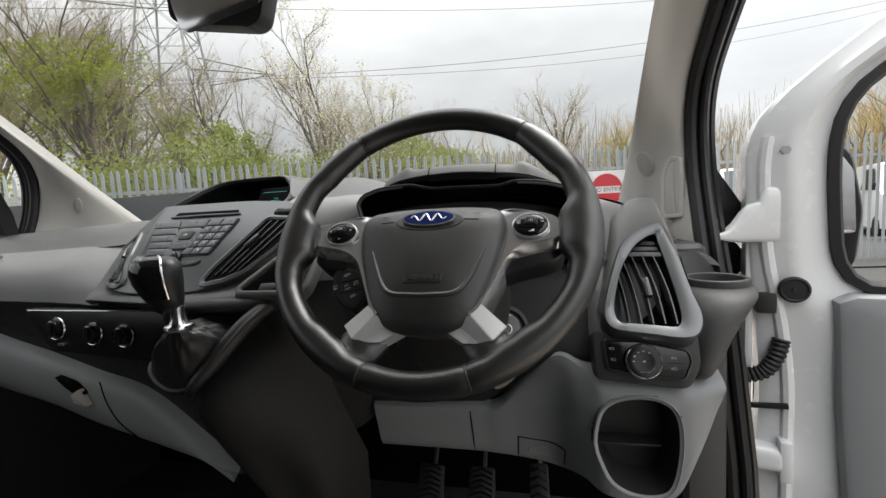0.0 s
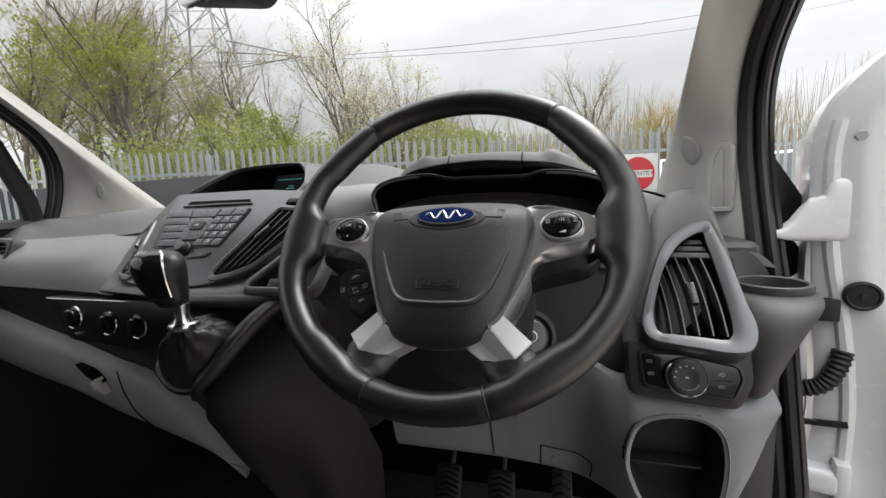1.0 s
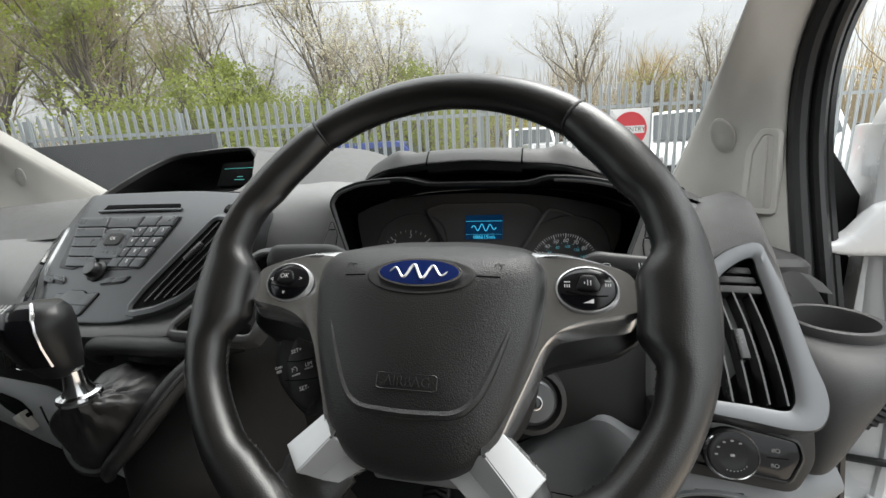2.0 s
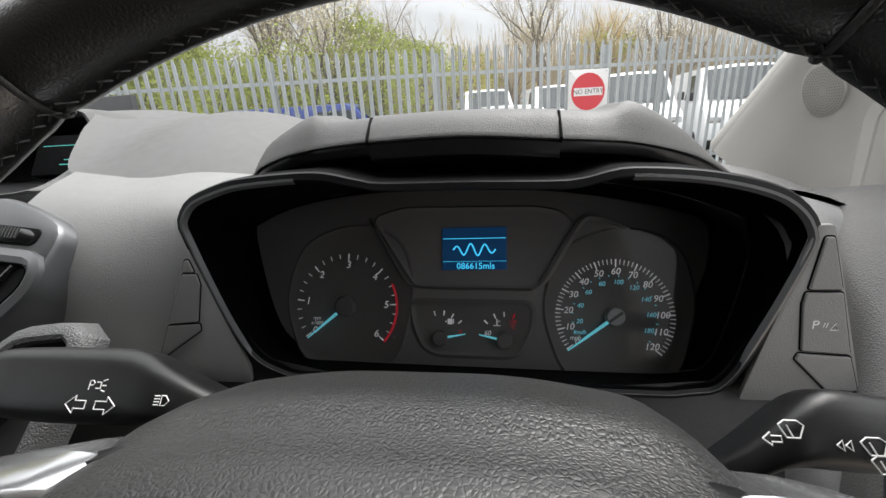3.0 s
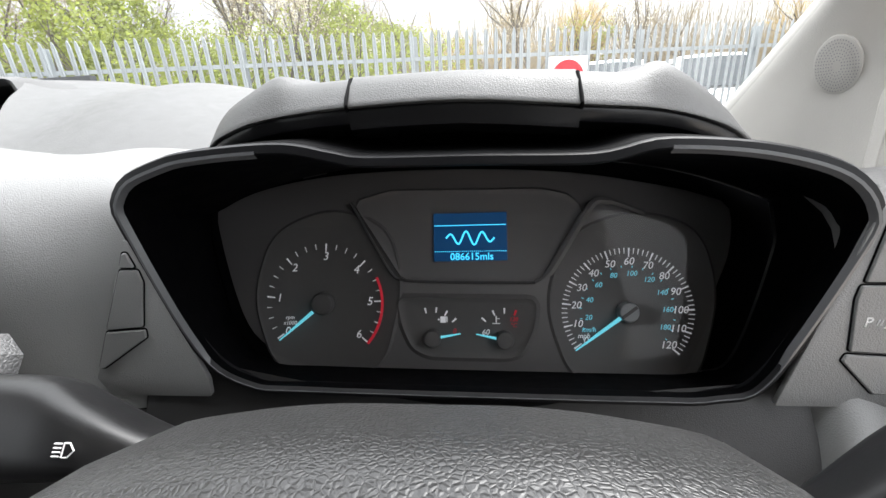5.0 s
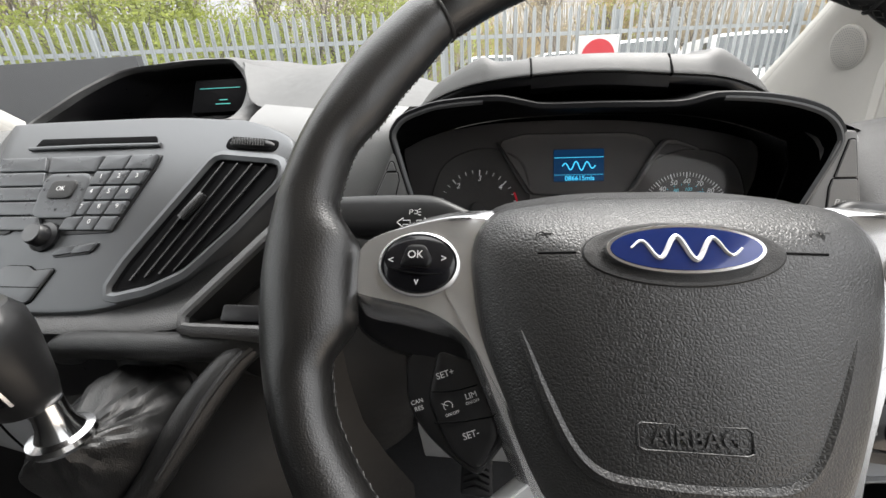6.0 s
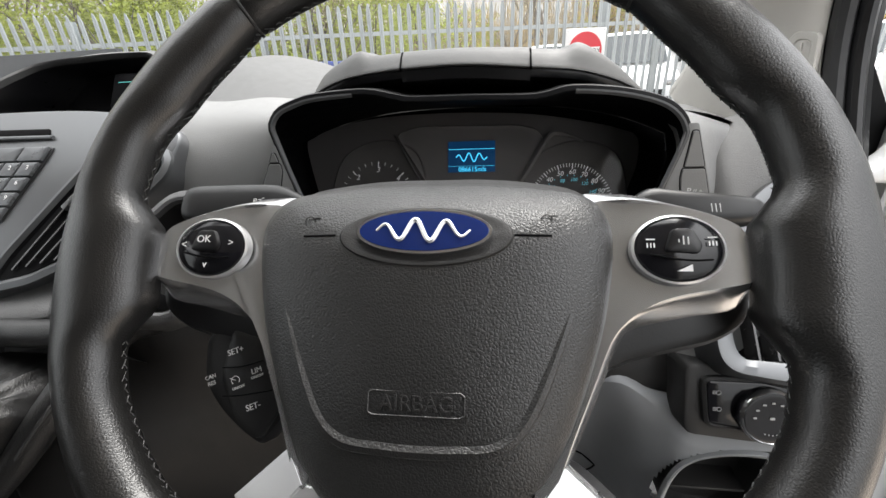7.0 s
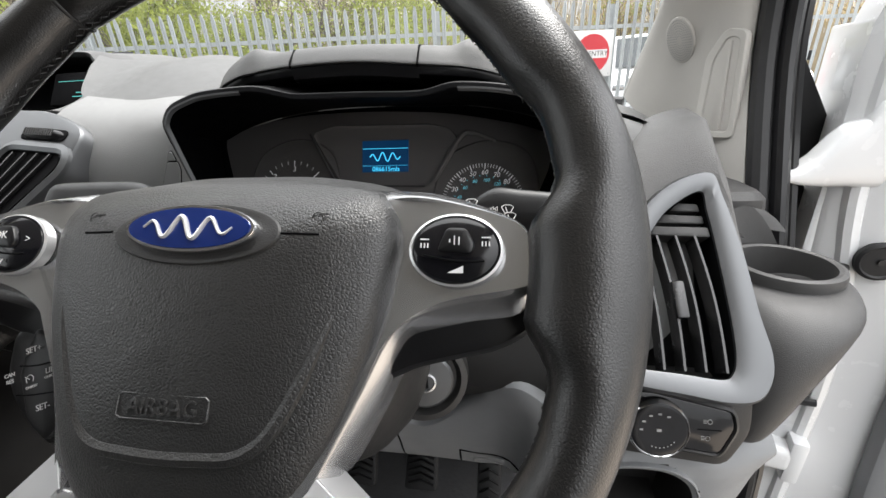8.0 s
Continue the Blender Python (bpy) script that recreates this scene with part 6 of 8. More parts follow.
# soft gaiter: six slack corners drawn in from the frame to the collar
base_ = curve_pts([(-0.098, 0.040, -0.076), (-0.046, 0.006, -0.098), (0.000, 0.006, -0.098), (0.028, 0.046, -0.066), (0.012, 0.092, -0.036), (-0.066, 0.096, -0.040)], 12, True)
rings = []
for i, (u, z) in enumerate(((0.0, -0.013), (0.10, -0.012), (0.24, -0.012), (0.40, -0.018), (0.58, -0.030), (0.78, -0.052), (0.92, -0.076), (1.0, -0.094))):
    ring = []
    for k, p in enumerate(base_):
        a = math.atan2(p.y - 0.048, p.x + 0.030)
        crease = (0.0026 * math.sin(6 * a + 0.5 * i) + 0.0017 * math.sin(13 * a - 0.9 * i) + 0.0008 * math.sin(23 * a + 1.7 * i)) * math.sin(math.pi * min(1.0, u + 0.08))
        neck = Vector((0.0145 * math.cos(a), 0.0145 * math.sin(a), -0.013))
        q = neck.lerp(p, u)
        slack = 0.013 * math.sin(math.pi * u) * (0.55 + 0.45 * math.cos(3 * a + 0.6))
        out = Vector((math.cos(a), math.sin(a), 0.9)).normalized()
        ring.append(q + out * (slack + crease))
    rings.append(ring)
part("gaiter", loft([curve for curve in zip(*[curve_pts(c, 4) for c in zip(*rings)])], closed=True), M_GAITER, gear, "creased black leather gaiter")
part("gaiter_frame", tube_bm([p + Vector((0, 0, -0.003)) for p in base_ + base_[:1]], 0.005, 8), M_CONSOLE, gear)

# raised console that carries the lever
con = []
for z, xl, xr, yf, yb in ((1.318, -0.47, -0.275, 0.086, 0.13), (1.302, -0.47, -0.262, 0.078, 0.13), (1.275, -0.455, -0.248, 0.066, 0.13), (1.245, -0.435, -0.246, 0.042, 0.13), (1.215, -0.425, -0.243, 0.014, 0.13), (1.18, -0.41, -0.238, 0.004, 0.13), (1.12, -0.385, -0.22, 0.022, 0.14), (1.03, -0.345, -0.20, 0.055, 0.17), (0.90, -0.33, -0.20, 0.065, 0.17), (0.64, -0.33, -0.20, 0.07, 0.17)):
    con.append(curve_pts([(xl, yb, z), (xl + 0.004, yf + 0.07, z), (xl + 0.035, yf + 0.012, z), ((xl + xr) / 2 - 0.03, yf, z), (xr - 0.075, yf + 0.028, z), (xr - 0.030, min(0.11, yf + 0.085), z), (xr + 0.01, yb + 0.02, z)], 4))
part("gear_console", loft(con, cap0=True), M_CONSOLE, dash, "charcoal console that carries the gear lever")
ridge = curve_pts([(-0.268, 0.092, 1.334), (-0.287, 0.073, 1.329), (-0.303, 0.048, 1.312), (-0.316, 0.026, 1.291), (-0.334, 0.003, 1.262), (-0.352, -0.012, 1.238), (-0.368, -0.006, 1.218)], 5)
part("console_ridge", tube_bm(ridge, [0.006 + 0.0075 * math.sin(math.pi * min(1.0, 0.12 + 0.95 * k / len(ridge))) for k in range(len(ridge))], 12), M_GAITER, dash, "stitched black leather ridge of the gear console")
for off in (Vector((-0.006, 0.010, 0.004)), Vector((0.006, -0.006, 0.004))):
    part("ridge_pleat", tube_bm([p + off * (0.6 + 0.9 * k / 12) for k, p in enumerate(ridge[:20])], [0.0045 - 0.00015 * k for k in range(20)], 8), M_GAITER, dash)
part("console_roll", tube_bm(curve_pts([(-0.500, 0.110, 1.285), (-0.480, 0.086, 1.312), (-0.452, 0.074, 1.328), (-0.40, 0.070, 1.333), (-0.34, 0.070, 1.334), (-0.29, 0.077, 1.335), (-0.255, 0.095, 1.336)], 5), [0.006, 0.008, 0.010, 0.011, 0.012] + [0.0125] * 26, 12), M_GAITER, dash, "padded black roll along the gear console")
# small open tray beside the vent
TR = tilted((-0.300, 0.100, 1.385), 42.0)
tray = thing("dash_tray", "small triangular open tray in the grey dashboard", "tray", TR)
tro = resample(rounded([(-0.034, -0.0395), (0.075, -0.040), (0.085, 0.062), (0.050, 0.058)], 0.006, 4), 60)
part("tray_rim", loft([lift(inset(flat(tro), -0.013), -0.012), lift(inset(flat(tro), -0.0105), 0.001), lift(inset(flat(tro), -0.008), 0.0035), lift(inset(flat(tro), -0.003), 0.0045), lift(inset(flat(tro), -0.0005), 0.003), flat(tro, -0.003)], closed=True), M_SURR, tray, "grained grey rim")
part("tray_well", loft([flat(tro, -0.002), lift(inset(flat(tro), 0.004), -0.014), lift(inset(flat(tro), 0.008), -0.020)], closed=True, cap1=True), M_CONSOLE, tray)
part("tray_step", box_bm(0.060, 0.014, 0.016, (0.027, -0.0300, -0.010), 0.002), M_BLACK, tray)


# ---- heater controls ----
heat = thing("heater_controls", "black heater panel with three knobs", "heater controls", tilted((-0.728, 0.129, 1.282), 6.0))
ho = resample(rounded([(-0.155, 0.034), (0.36, 0.030), (0.34, -0.035), (0.16, -0.065), (-0.08, -0.050)], 0.014, 4), 90)
part("panel", slab(ho, -0.02, 0.004, 0.003), M_BLACK, heat)
part("panel_line", tube_bm([(-0.14, 0.031, 0.004), (0.1, 0.029, 0.005), (0.34, 0.0275, 0.004)], 0.0012, 6), M_SATIN, heat)
for x, y in ((-0.064, -0.004), (0.026, -0.013), (0.099, -0.016)):
    k = part("knob", lathe_bm([(0.021, 0.003), (0.021, 0.007), (0.0170, 0.009), (0.0162, 0.016), (0.0140, 0.018), (0.004, 0.0184)], 36), M_GLOSSB, heat, "ribbed black knob", m=Matrix.Translation((x, y, 0)))
    part("knob_ring", lathe_bm([(0.0215, 0.004), (0.0225, 0.0060), (0.0215, 0.0080), (0.0205, 0.0074)], 36, False), M_SATIN, k)
    part("knob_bar", box_bm(0.006, 0.028, 0.007, (0, 0, 0.0195), 0.0015), M_BLACK, k)
part("side_lever", box_bm(0.014, 0.006, 0.008, (-0.050, -0.034, 0.006), 0.002), M_SATIN, heat)

# glovebox latch and marks on the lower panel
latch = thing("glovebox_latch", "pale grey glovebox latch in a dark recess", "latch", tilted((-0.800, 0.150, 1.135), -4.0))
part("latch_recess", slab(resample(rounded([(-0.055, 0.035), (-0.03, 0.010), (0.010, -0.015), (0.018, 0.0), (-0.012, 0.022)], 0.006), 40), -0.01, 0.002, 0.001), M_VOID, latch)
part("latch_handle", slab(rounded([(-0.012, -0.002), (0.010, 0.010), (0.026, -0.026), (-0.008, -0.020)], 0.003), -0.004, 0.008, 0.002), M_TRIM, latch)
part("lid_seam", tube_bm(curve_pts([(0.070, 0.030, 0.006), (0.082, -0.01, 0.010), (0.105, -0.05, 0.012), (0.135, -0.085, 0.006)], 4), 0.0014, 6), M_VOID, latch)
# passenger side vent, seen only by its corner
lv = thing("passenger_air_vent", "silver-framed air vent at the far end of the dashboard", "air vent", tilted((-1.135, 0.195, 1.385), 20))
part("vent_frame", frame_bm(resample(rounded([(-0.06, -0.05), (0.05, -0.04), (0.055, 0.045), (-0.06, 0.05)], 0.012), 60), resample(rounded([(-0.05, -0.035), (0.036, -0.028), (0.040, 0.032), (-0.05, 0.036)], 0.01), 60), -0.02, 0.008, 0.003, -0.02), M_PANEL, lv)
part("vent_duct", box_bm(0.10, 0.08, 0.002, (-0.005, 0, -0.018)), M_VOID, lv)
for k in range(5):
    part("slat", box_bm(0.09, 0.0025, 0.014, (-0.005, -0.026 + 0.013 * k, -0.002), 0.0008), M_BLACK, lv)

# ---- column, stalks and ignition ----
col = thing("steering_column", "charcoal steering column cover with an ignition lock", "steering column")
cr = []
ax = Vector((0, 0.819, -0.574))
upv = Vector((0, 0.574, 0.819))
for d, w, hu, hd in ((0.055, 0.070, 0.032, 0.080), (0.085, 0.085, 0.038, 0.105), (0.13, 0.088, 0.040, 0.115), (0.20, 0.085, 0.036, 0.115), (0.28, 0.080, 0.03, 0.11)):
    c = Vector((0.0, 0.0, 1.443)) + ax * d - upv * 0.015
    cr.append([c + Vector((w * math.copysign(abs(math.cos(a)) ** 0.7, math.cos(a)), 0, 0)) + upv * ((hu if math.sin(a) > 0 else hd) * math.copysign(abs(math.sin(a)) ** 0.75, math.sin(a))) for a in [2 * math.pi * k / 40 for k in range(40)]])
part("column_cover", loft(cr, closed=True, cap0=True), M_DARK, col)
IG = Matrix.Translation((0.080, 0.092, 1.292)) @ Euler((radians(72), 0, radians(16))).to_matrix().to_4x4()
part("lock_housing", lathe_bm([(0.040, -0.06), (0.036, -0.01), (0.0330, 0.002), (0.028, 0.003), (0.025, -0.003), (0.021, -0.003)], 40, False), M_DARK, col, m=IG)
lk = part("ignition_lock", lathe_bm([(0.0215, -0.004), (0.0215, 0.0035), (0.0195, 0.0055), (0.006, 0.006)], 40), M_PANEL, col, "grey metal ignition barrel", m=IG)
part("key_slot", box_bm(0.0022, 0.009, 0.001, (0, 0, 0.0062)), M_VOID, lk)
part("slot_ring", lathe_bm([(0.0075, 0.0055), (0.0075, 0.0075), (0.006, 0.0078), (0.0055, 0.006)], 24, False), M_SATIN, lk)


def stalk(name, label, sections, marks):
    """A moulded lever: sections (x, low, high, front, back) along it, in the lever's own leaning frame."""
    st_ = thing(name, label, "stalk", STALK)
    rings_ = []
    for x, lo, hi, f, b in sections:
        cy_, cz_, ry_, rz_ = (lo + hi) / 2, (f + b) / 2, (hi - lo) / 2, (f - b) / 2
        rings_.append([Vector((x, cy_ + ry_ * math.copysign(abs(math.cos(a)) ** 0.6, math.cos(a)), cz_ + rz_ * math.copysign(abs(math.sin(a)) ** 0.55, math.sin(a)))) for a in [2 * math.pi * k / 28 for k in range(28)]])
    rings_ = [list(c) for c in zip(*[curve_pts(c, 3) for c in zip(*rings_)])]
    part("lever", loft(rings_, closed=True, cap0=True, cap1=True), M_STALK, st_, "black plastic lever", sharp=50)
    for mk in marks:
        part("printed_mark", mk, M_ICON, st_)
    return st_


def outline_marks(loops, at, size=1.0):
    return join_bm([tube_bm([Vector((at[0] + x * size, at[1] + y * size, at[2])) for x, y in lp], 0.00028, 4) for lp in loops])


STALK = tilted((0.0, 0.085, 1.442), 40.0)
arrow_l = [(-0.006, 0), (-0.001, 0.004), (-0.001, 0.0018), (0.005, 0.0018), (0.005, -0.0018), (-0.001, -0.0018), (-0.001, -0.004), (-0.006, 0)]
arrow_r = [(-x, y) for x, y in arrow_l]
beam = [[(-0.003, 0.003), (0.0, 0.003), (0.0026, 0.0), (0.0, -0.003), (-0.003, -0.003), (-0.003, 0.003)]] + [[(-0.008, y), (-0.0042, y)] for y in (0.0027, 0.0009, -0.0009, -0.0027)]
side = [[(-0.005, -0.003), (-0.005, 0.003), (-0.0025, 0.003), (-0.0012, 0.0015), (-0.0025, 0.0), (-0.005, 0.0)], [(0.0005, 0.002), (0.004, 0.002), (0.004, -0.002), (0.0005, -0.002)], [(0.005, 0.003), (0.008, 0.004)], [(0.005, 0.0), (0.008, 0.0)], [(0.005, -0.003), (0.008, -0.004)]]
fan = [[(-0.006, 0.002), (-0.003, 0.0042), (0.003, 0.0042), (0.006, 0.002), (0.003, -0.004), (-0.003, -0.004), (-0.006, 0.002)], [(0.0, -0.004), (-0.002, 0.002)]]
stalk("indicator_stalk", "black indicator stalk with white arrow marks",
      [(-0.200, -0.004, 0.012, -0.004, -0.016), (-0.194, -0.010, 0.017, 0.0, -0.020), (-0.175, -0.0125, 0.0185, 0.0, -0.022), (-0.150, -0.013, 0.0190, 0.0, -0.024), (-0.125, -0.0125, 0.0180, 0.0, -0.024), (-0.108, -0.012, 0.0110, 0.0, -0.026), (-0.090, -0.014, 0.0030, -0.004, -0.030), (-0.065, -0.024, -0.006, -0.014, -0.036)],
      [outline_marks([arrow_l], (-0.1430, -0.0048, 0.0002), 0.85), outline_marks([arrow_r], (-0.1300, -0.0048, 0.0002), 0.85), outline_marks(side, (-0.1365, 0.0028, 0.0002), 0.6), outline_marks(beam, (-0.1030, -0.0020, 0.0002), 0.62)])
stalk("wiper_stalk", "black wiper stalk with white printed marks and a grey end bar",
      [(0.100, -0.030, -0.016, -0.020, -0.036), (0.112, -0.020, -0.006, -0.008, -0.030), (0.122, -0.0145, 0.0030, -0.001, -0.026), (0.134, -0.0145, 0.0105, 0.0, -0.024), (0.150, -0.0150, 0.0090, 0.0, -0.024), (0.178, -0.0155, 0.0055, 0.0, -0.022), (0.196, -0.013, 0.0030, -0.002, -0.020), (0.203, -0.010, 0.0, -0.006, -0.016)],
      [outline_marks([arrow_l], (0.1140, -0.0055, 0.0002), 0.5), outline_marks(fan, (0.1200, -0.0025, 0.0002), 0.62), outline_marks(fan, (0.1420, -0.0065, 0.0002), 0.6), outline_marks(fan, (0.1435, -0.0115, 0.0002), 0.6), outline_marks([[(-0.003, 0), (0, 0.0025), (0, -0.0025), (-0.003, 0)], [(0.001, 0), (0.004, 0.0025), (0.004, -0.0025), (0.001, 0)]], (0.1335, -0.0065, 0.0002), 0.6), outline_marks([[(k * 0.0035, -0.004), (k * 0.0035, 0.004)] for k in range(3)], (0.168, -0.006, 0.0002), 0.7)])

# ---- pedals ----
for x, y, z, w, h, lbl in ((-0.118, 0.35, 0.862, 0.060, 0.078, "ribbed black clutch pedal"), (-0.004, 0.35, 0.863, 0.060, 0.078, "ribbed black brake pedal"), (0.118, 0.335, 0.872, 0.042, 0.11, "slim black accelerator pedal")):
    pd = thing("pedal", lbl, "pedal", tilted((x, y, z), 35.0), group="pedals")
    part("pad", slab(rounded([(-w / 2, -h / 2), (w / 2, -h / 2), (w / 2 * 0.9, h / 2), (-w / 2 * 0.9, h / 2)], 0.008), -0.008, 0.006, 0.003), M_RUBBER, pd)
    for k in range(6):
        part("rib", tube_bm([(-w * 0.38, -h * 0.36 + k * h * 0.14, 0.006), (0, -h * 0.36 + k * h * 0.14 + 0.008, 0.008), (w * 0.38, -h * 0.36 + k * h * 0.14, 0.006)], 0.0025, 5), M_BLACK, pd)
    part("arm", tube_bm([(0, 0.0, -0.008), (0, 0.10, -0.03), (0, 0.22, -0.02)], 0.008, 8), M_BLACK, pd)

# ---- inner mirror ----
mir = thing("rear_view_mirror", "black rear-view mirror under the roof", "mirror", Matrix.Translation((-0.277, 0.03, 1.748)))
mo = resample(rounded([(-0.078, 0.030), (-0.062, -0.022), (-0.048, -0.030), (0.062, -0.010), (0.076, 0.0), (0.078, 0.040)], 0.016, 5), 70)
part("mirror_shell", slab(mo, -0.012, 0.022, 0.008, 0.004), M_BLACK, mir, m=basis((0, 0, 0), (1, 0, 0), (0, 0, 1), (0, -1, 0)) @ Matrix.Rotation(radians(180), 4, "Y"))
part("mirror_glass", slab([p[:2] for p in inset(flat(mo), 0.004)], 0.0, 0.002, 0.0008), M_CHROME, mir, m=basis((0, -0.0125, 0), (1, 0, 0), (0, 0, 1), (0, -1, 0)))
part("mirror_stem", tube_bm([(0, 0.02, 0.0), (0, 0.05, 0.06), (0, 0.08, 0.14)], 0.012, 8), M_BLACK, mir)

# ---- pillar fittings ----
def seat_on_pillar(p, sink=0.0):
    """A frame on the pillar trim nearest to p: z out of the trim, y up it."""
    loc, n, _, _ = PILLAR.find_nearest(Vector(p))
    n = n if n.x < 0 else -n
    up = (Vector((0, 0.1, 1)) - n * n.dot(Vector((0, 0.1, 1)))).normalized()
    return basis(loc - n * sink, up.cross(n), up, n)


sp_m = seat_on_pillar((0.333, 0.44, 1.527), -0.0030) @ Matrix.Diagonal((0.62 * 0.84, 0.84, 0.84, 1))
spk = thing("tweeter_grille", "round perforated speaker grille in the pillar trim", "speaker", sp_m)
part("grille", lathe_bm([(0.034, -0.004), (0.034, 0.0006), (0.032, 0.0014), (0.010, 0.0018)], 40), M_TRIM, spk)
dots = []
for r in range(2, 9):
    n = 6 * r
    for k in range(n):
        a = 2 * math.pi * k / n
        dots.append(lathe_bm([(0.0009, 0), (0.0009, 0.0003)], 5))
        bmesh.ops.translate(dots[-1], verts=dots[-1].verts[:], vec=(0.0037 * r * math.cos(a), 0.0037 * r * math.sin(a), 0.0017))
tagged(part("perforation", join_bm(dots), M_LOWER, spk), kind="stuff")
MIRX = Matrix.Translation((2 * XC, 0, 0)) @ Matrix.Diagonal((-1, 1, 1, 1))
copy_thing(spk, basis(MIRX @ sp_m.translation, -(MIRX.to_3x3() @ sp_m.col[0].xyz), MIRX.to_3x3() @ sp_m.col[1].xyz, MIRX.to_3x3() @ sp_m.col[2].xyz))
pv_m = seat_on_pillar((0.381, 0.398, 1.487), -0.0042)
pvn = thing("demister_vent", "narrow upright slot vent in the pillar trim", "air vent", pv_m)
pvo = resample(rounded([(-0.030, -0.058), (0.024, -0.060), (0.018, 0.058), (-0.008, 0.064), (-0.028, 0.035)], 0.008, 4), 60)
pvi = resample(rounded([(-0.020, -0.050), (0.016, -0.052), (0.011, 0.050), (-0.004, 0.054), (-0.017, 0.030)], 0.006, 4), 60)
part("vent_rim", frame_bm(pvo, pvi, -0.006, 0.0022, 0.0012, -0.006), M_TRIM, pvn)
part("vent_well", slab(pvi, -0.02, 0.0008, 0.0004), M_TRIM, pvn)
part("vent_blade", box_bm(0.0025, 0.098, 0.004, (0.003, 0.0, 0.0014), 0.0008), M_TRIM, pvn, m=Matrix.Rotation(radians(2), 4, "Z"))

# ---- driver's door, standing open ----
DA = radians(-15)
DOOR = Matrix.Translation((0.56, 0.335, 0)) @ Matrix.Rotation(DA, 4, "Z") @ basis((0, 0, 0), (1, 0, 0), (0, 0, 1), (0, -1, 0))
door = thing("driver_door", "open white driver's door with a grey trim panel", "door", DOOR)
d_out = [(-0.055, 0.55), (-0.045, 0.99), (-0.040, 1.10), (-0.048, 1.24), (-0.058, 1.31), (-0.062, 1.45), (-0.068, 1.53), (-0.058, 1.575), (-0.045, 1.600), (0.0, 1.648), (0.11, 1.735), (0.25, 1.80), (0.45, 1.87), (1.00, 1.90), (1.02, 0.55)]
d_win = [(0.058, 1.40), (0.054, 1.50), (0.058, 1.56), (0.072, 1.605), (0.12, 1.655), (0.27, 1.74), (0.50, 1.80), (0.93, 1.83), (0.95, 1.31), (0.60, 1.30), (0.30, 1.298), (0.112, 1.299), (0.080, 1.315), (0.063, 1.350)]
wn = resample([p[:2] for p in curve_pts([(x, y, 0) for x, y in d_win], 4, True)], 90)
do = resample(rounded(d_out, 0.02), 90)
# match the outlines by angle about the window's middle
wc = (0.45, 1.5)


def by_angle(loop, n=120):
    pts = sorted(((math.atan2(p[1] - wc[1], p[0] - wc[0]), p) for p in loop), key=lambda q: q[0])
    out = []
    for k in range(n):
        a = -math.pi + 2 * math.pi * (k + 0.5) / n
        i = next((j for j, q in enumerate(pts) if q[0] >= a), 0)
        a1, p1 = pts[i]
        a0, p0 = pts[i - 1]
        if i == 0:
            a0 -= 2 * math.pi
            if a > a1:
                a1 += 2 * math.pi
                a0 += 2 * math.pi
        t = min(1, max(0, (a - a0) / (a1 - a0))) if a1 != a0 else 0
        out.append((p0[0] + (p1[0] - p0[0]) * t, p0[1] + (p1[1] - p0[1]) * t))
    return out


do2, wn2 = by_angle(resample(do, 600)), by_angle(resample(wn, 600))
r0, r1 = flat(do2, -0.06), flat(do2, -0.006)
mids = [[a.lerp(b, s) for a, b in zip(flat(do2), flat(wn2))] for s in (0.06, 0.30, 0.42, 0.60, 0.75, 0.92)]
heights = (0.0, 0.004, 0.010, 0.010, -0.002, -0.004)
bm = loft([r0, r1] + [lift(mm, h_) for mm, h_ in zip(mids, heights)] + [flat(wn2, -0.012), flat(wn2, -0.05)], closed=True)
part("door_shell", bm, M_WHITE, door, "white painted inner door frame")
part("window_seal", loft([lift(inset(flat(wn), -0.010), -0.006), lift(inset(flat(wn), -0.008), 0.004), lift(inset(flat(wn), 0.004), 0.005), lift(inset(flat(wn), 0.010), -0.004), lift(inset(flat(wn), 0.010), -0.03)], closed=True), M_RUBBER, door, "black rubber window seal")
g = part("window_pane", mesh_of("pane", flat(wn, -0.025), [tuple(range(len(wn)))], False), M_GLASS, door)
g.visible_shadow = False
tp = rounded([(0.053, 1.291), (0.95, 1.292), (0.97, 0.62), (0.10, 0.62), (0.068, 0.98), (0.060, 1.10)], 0.012)
part("trim_panel", slab(resample(tp, 100), -0.005, 0.030, 0.010, 0.006), M_LOWER, door, "slate grey trim panel")
grom = part("grommet", lathe_bm([(0.0225, 0.006), (0.0225, 0.0125), (0.019, 0.0145), (0.017, 0.0125), (0.004, 0.0130)], 36), M_RUBBER, door, "round black rubber plug", m=Matrix.Translation((0.002, 1.296, 0.002)))
part("plug_centre", lathe_bm([(0.004, 0.013), (0.0035, 0.0155)], 16), M_DARK, grom)
part("bolt", lathe_bm([(0.009, 0.004), (0.009, 0.009), (0.007, 0.0105)], 6), M_STEEL, door, m=Matrix.Translation((-0.012, 1.535, 0.0)))
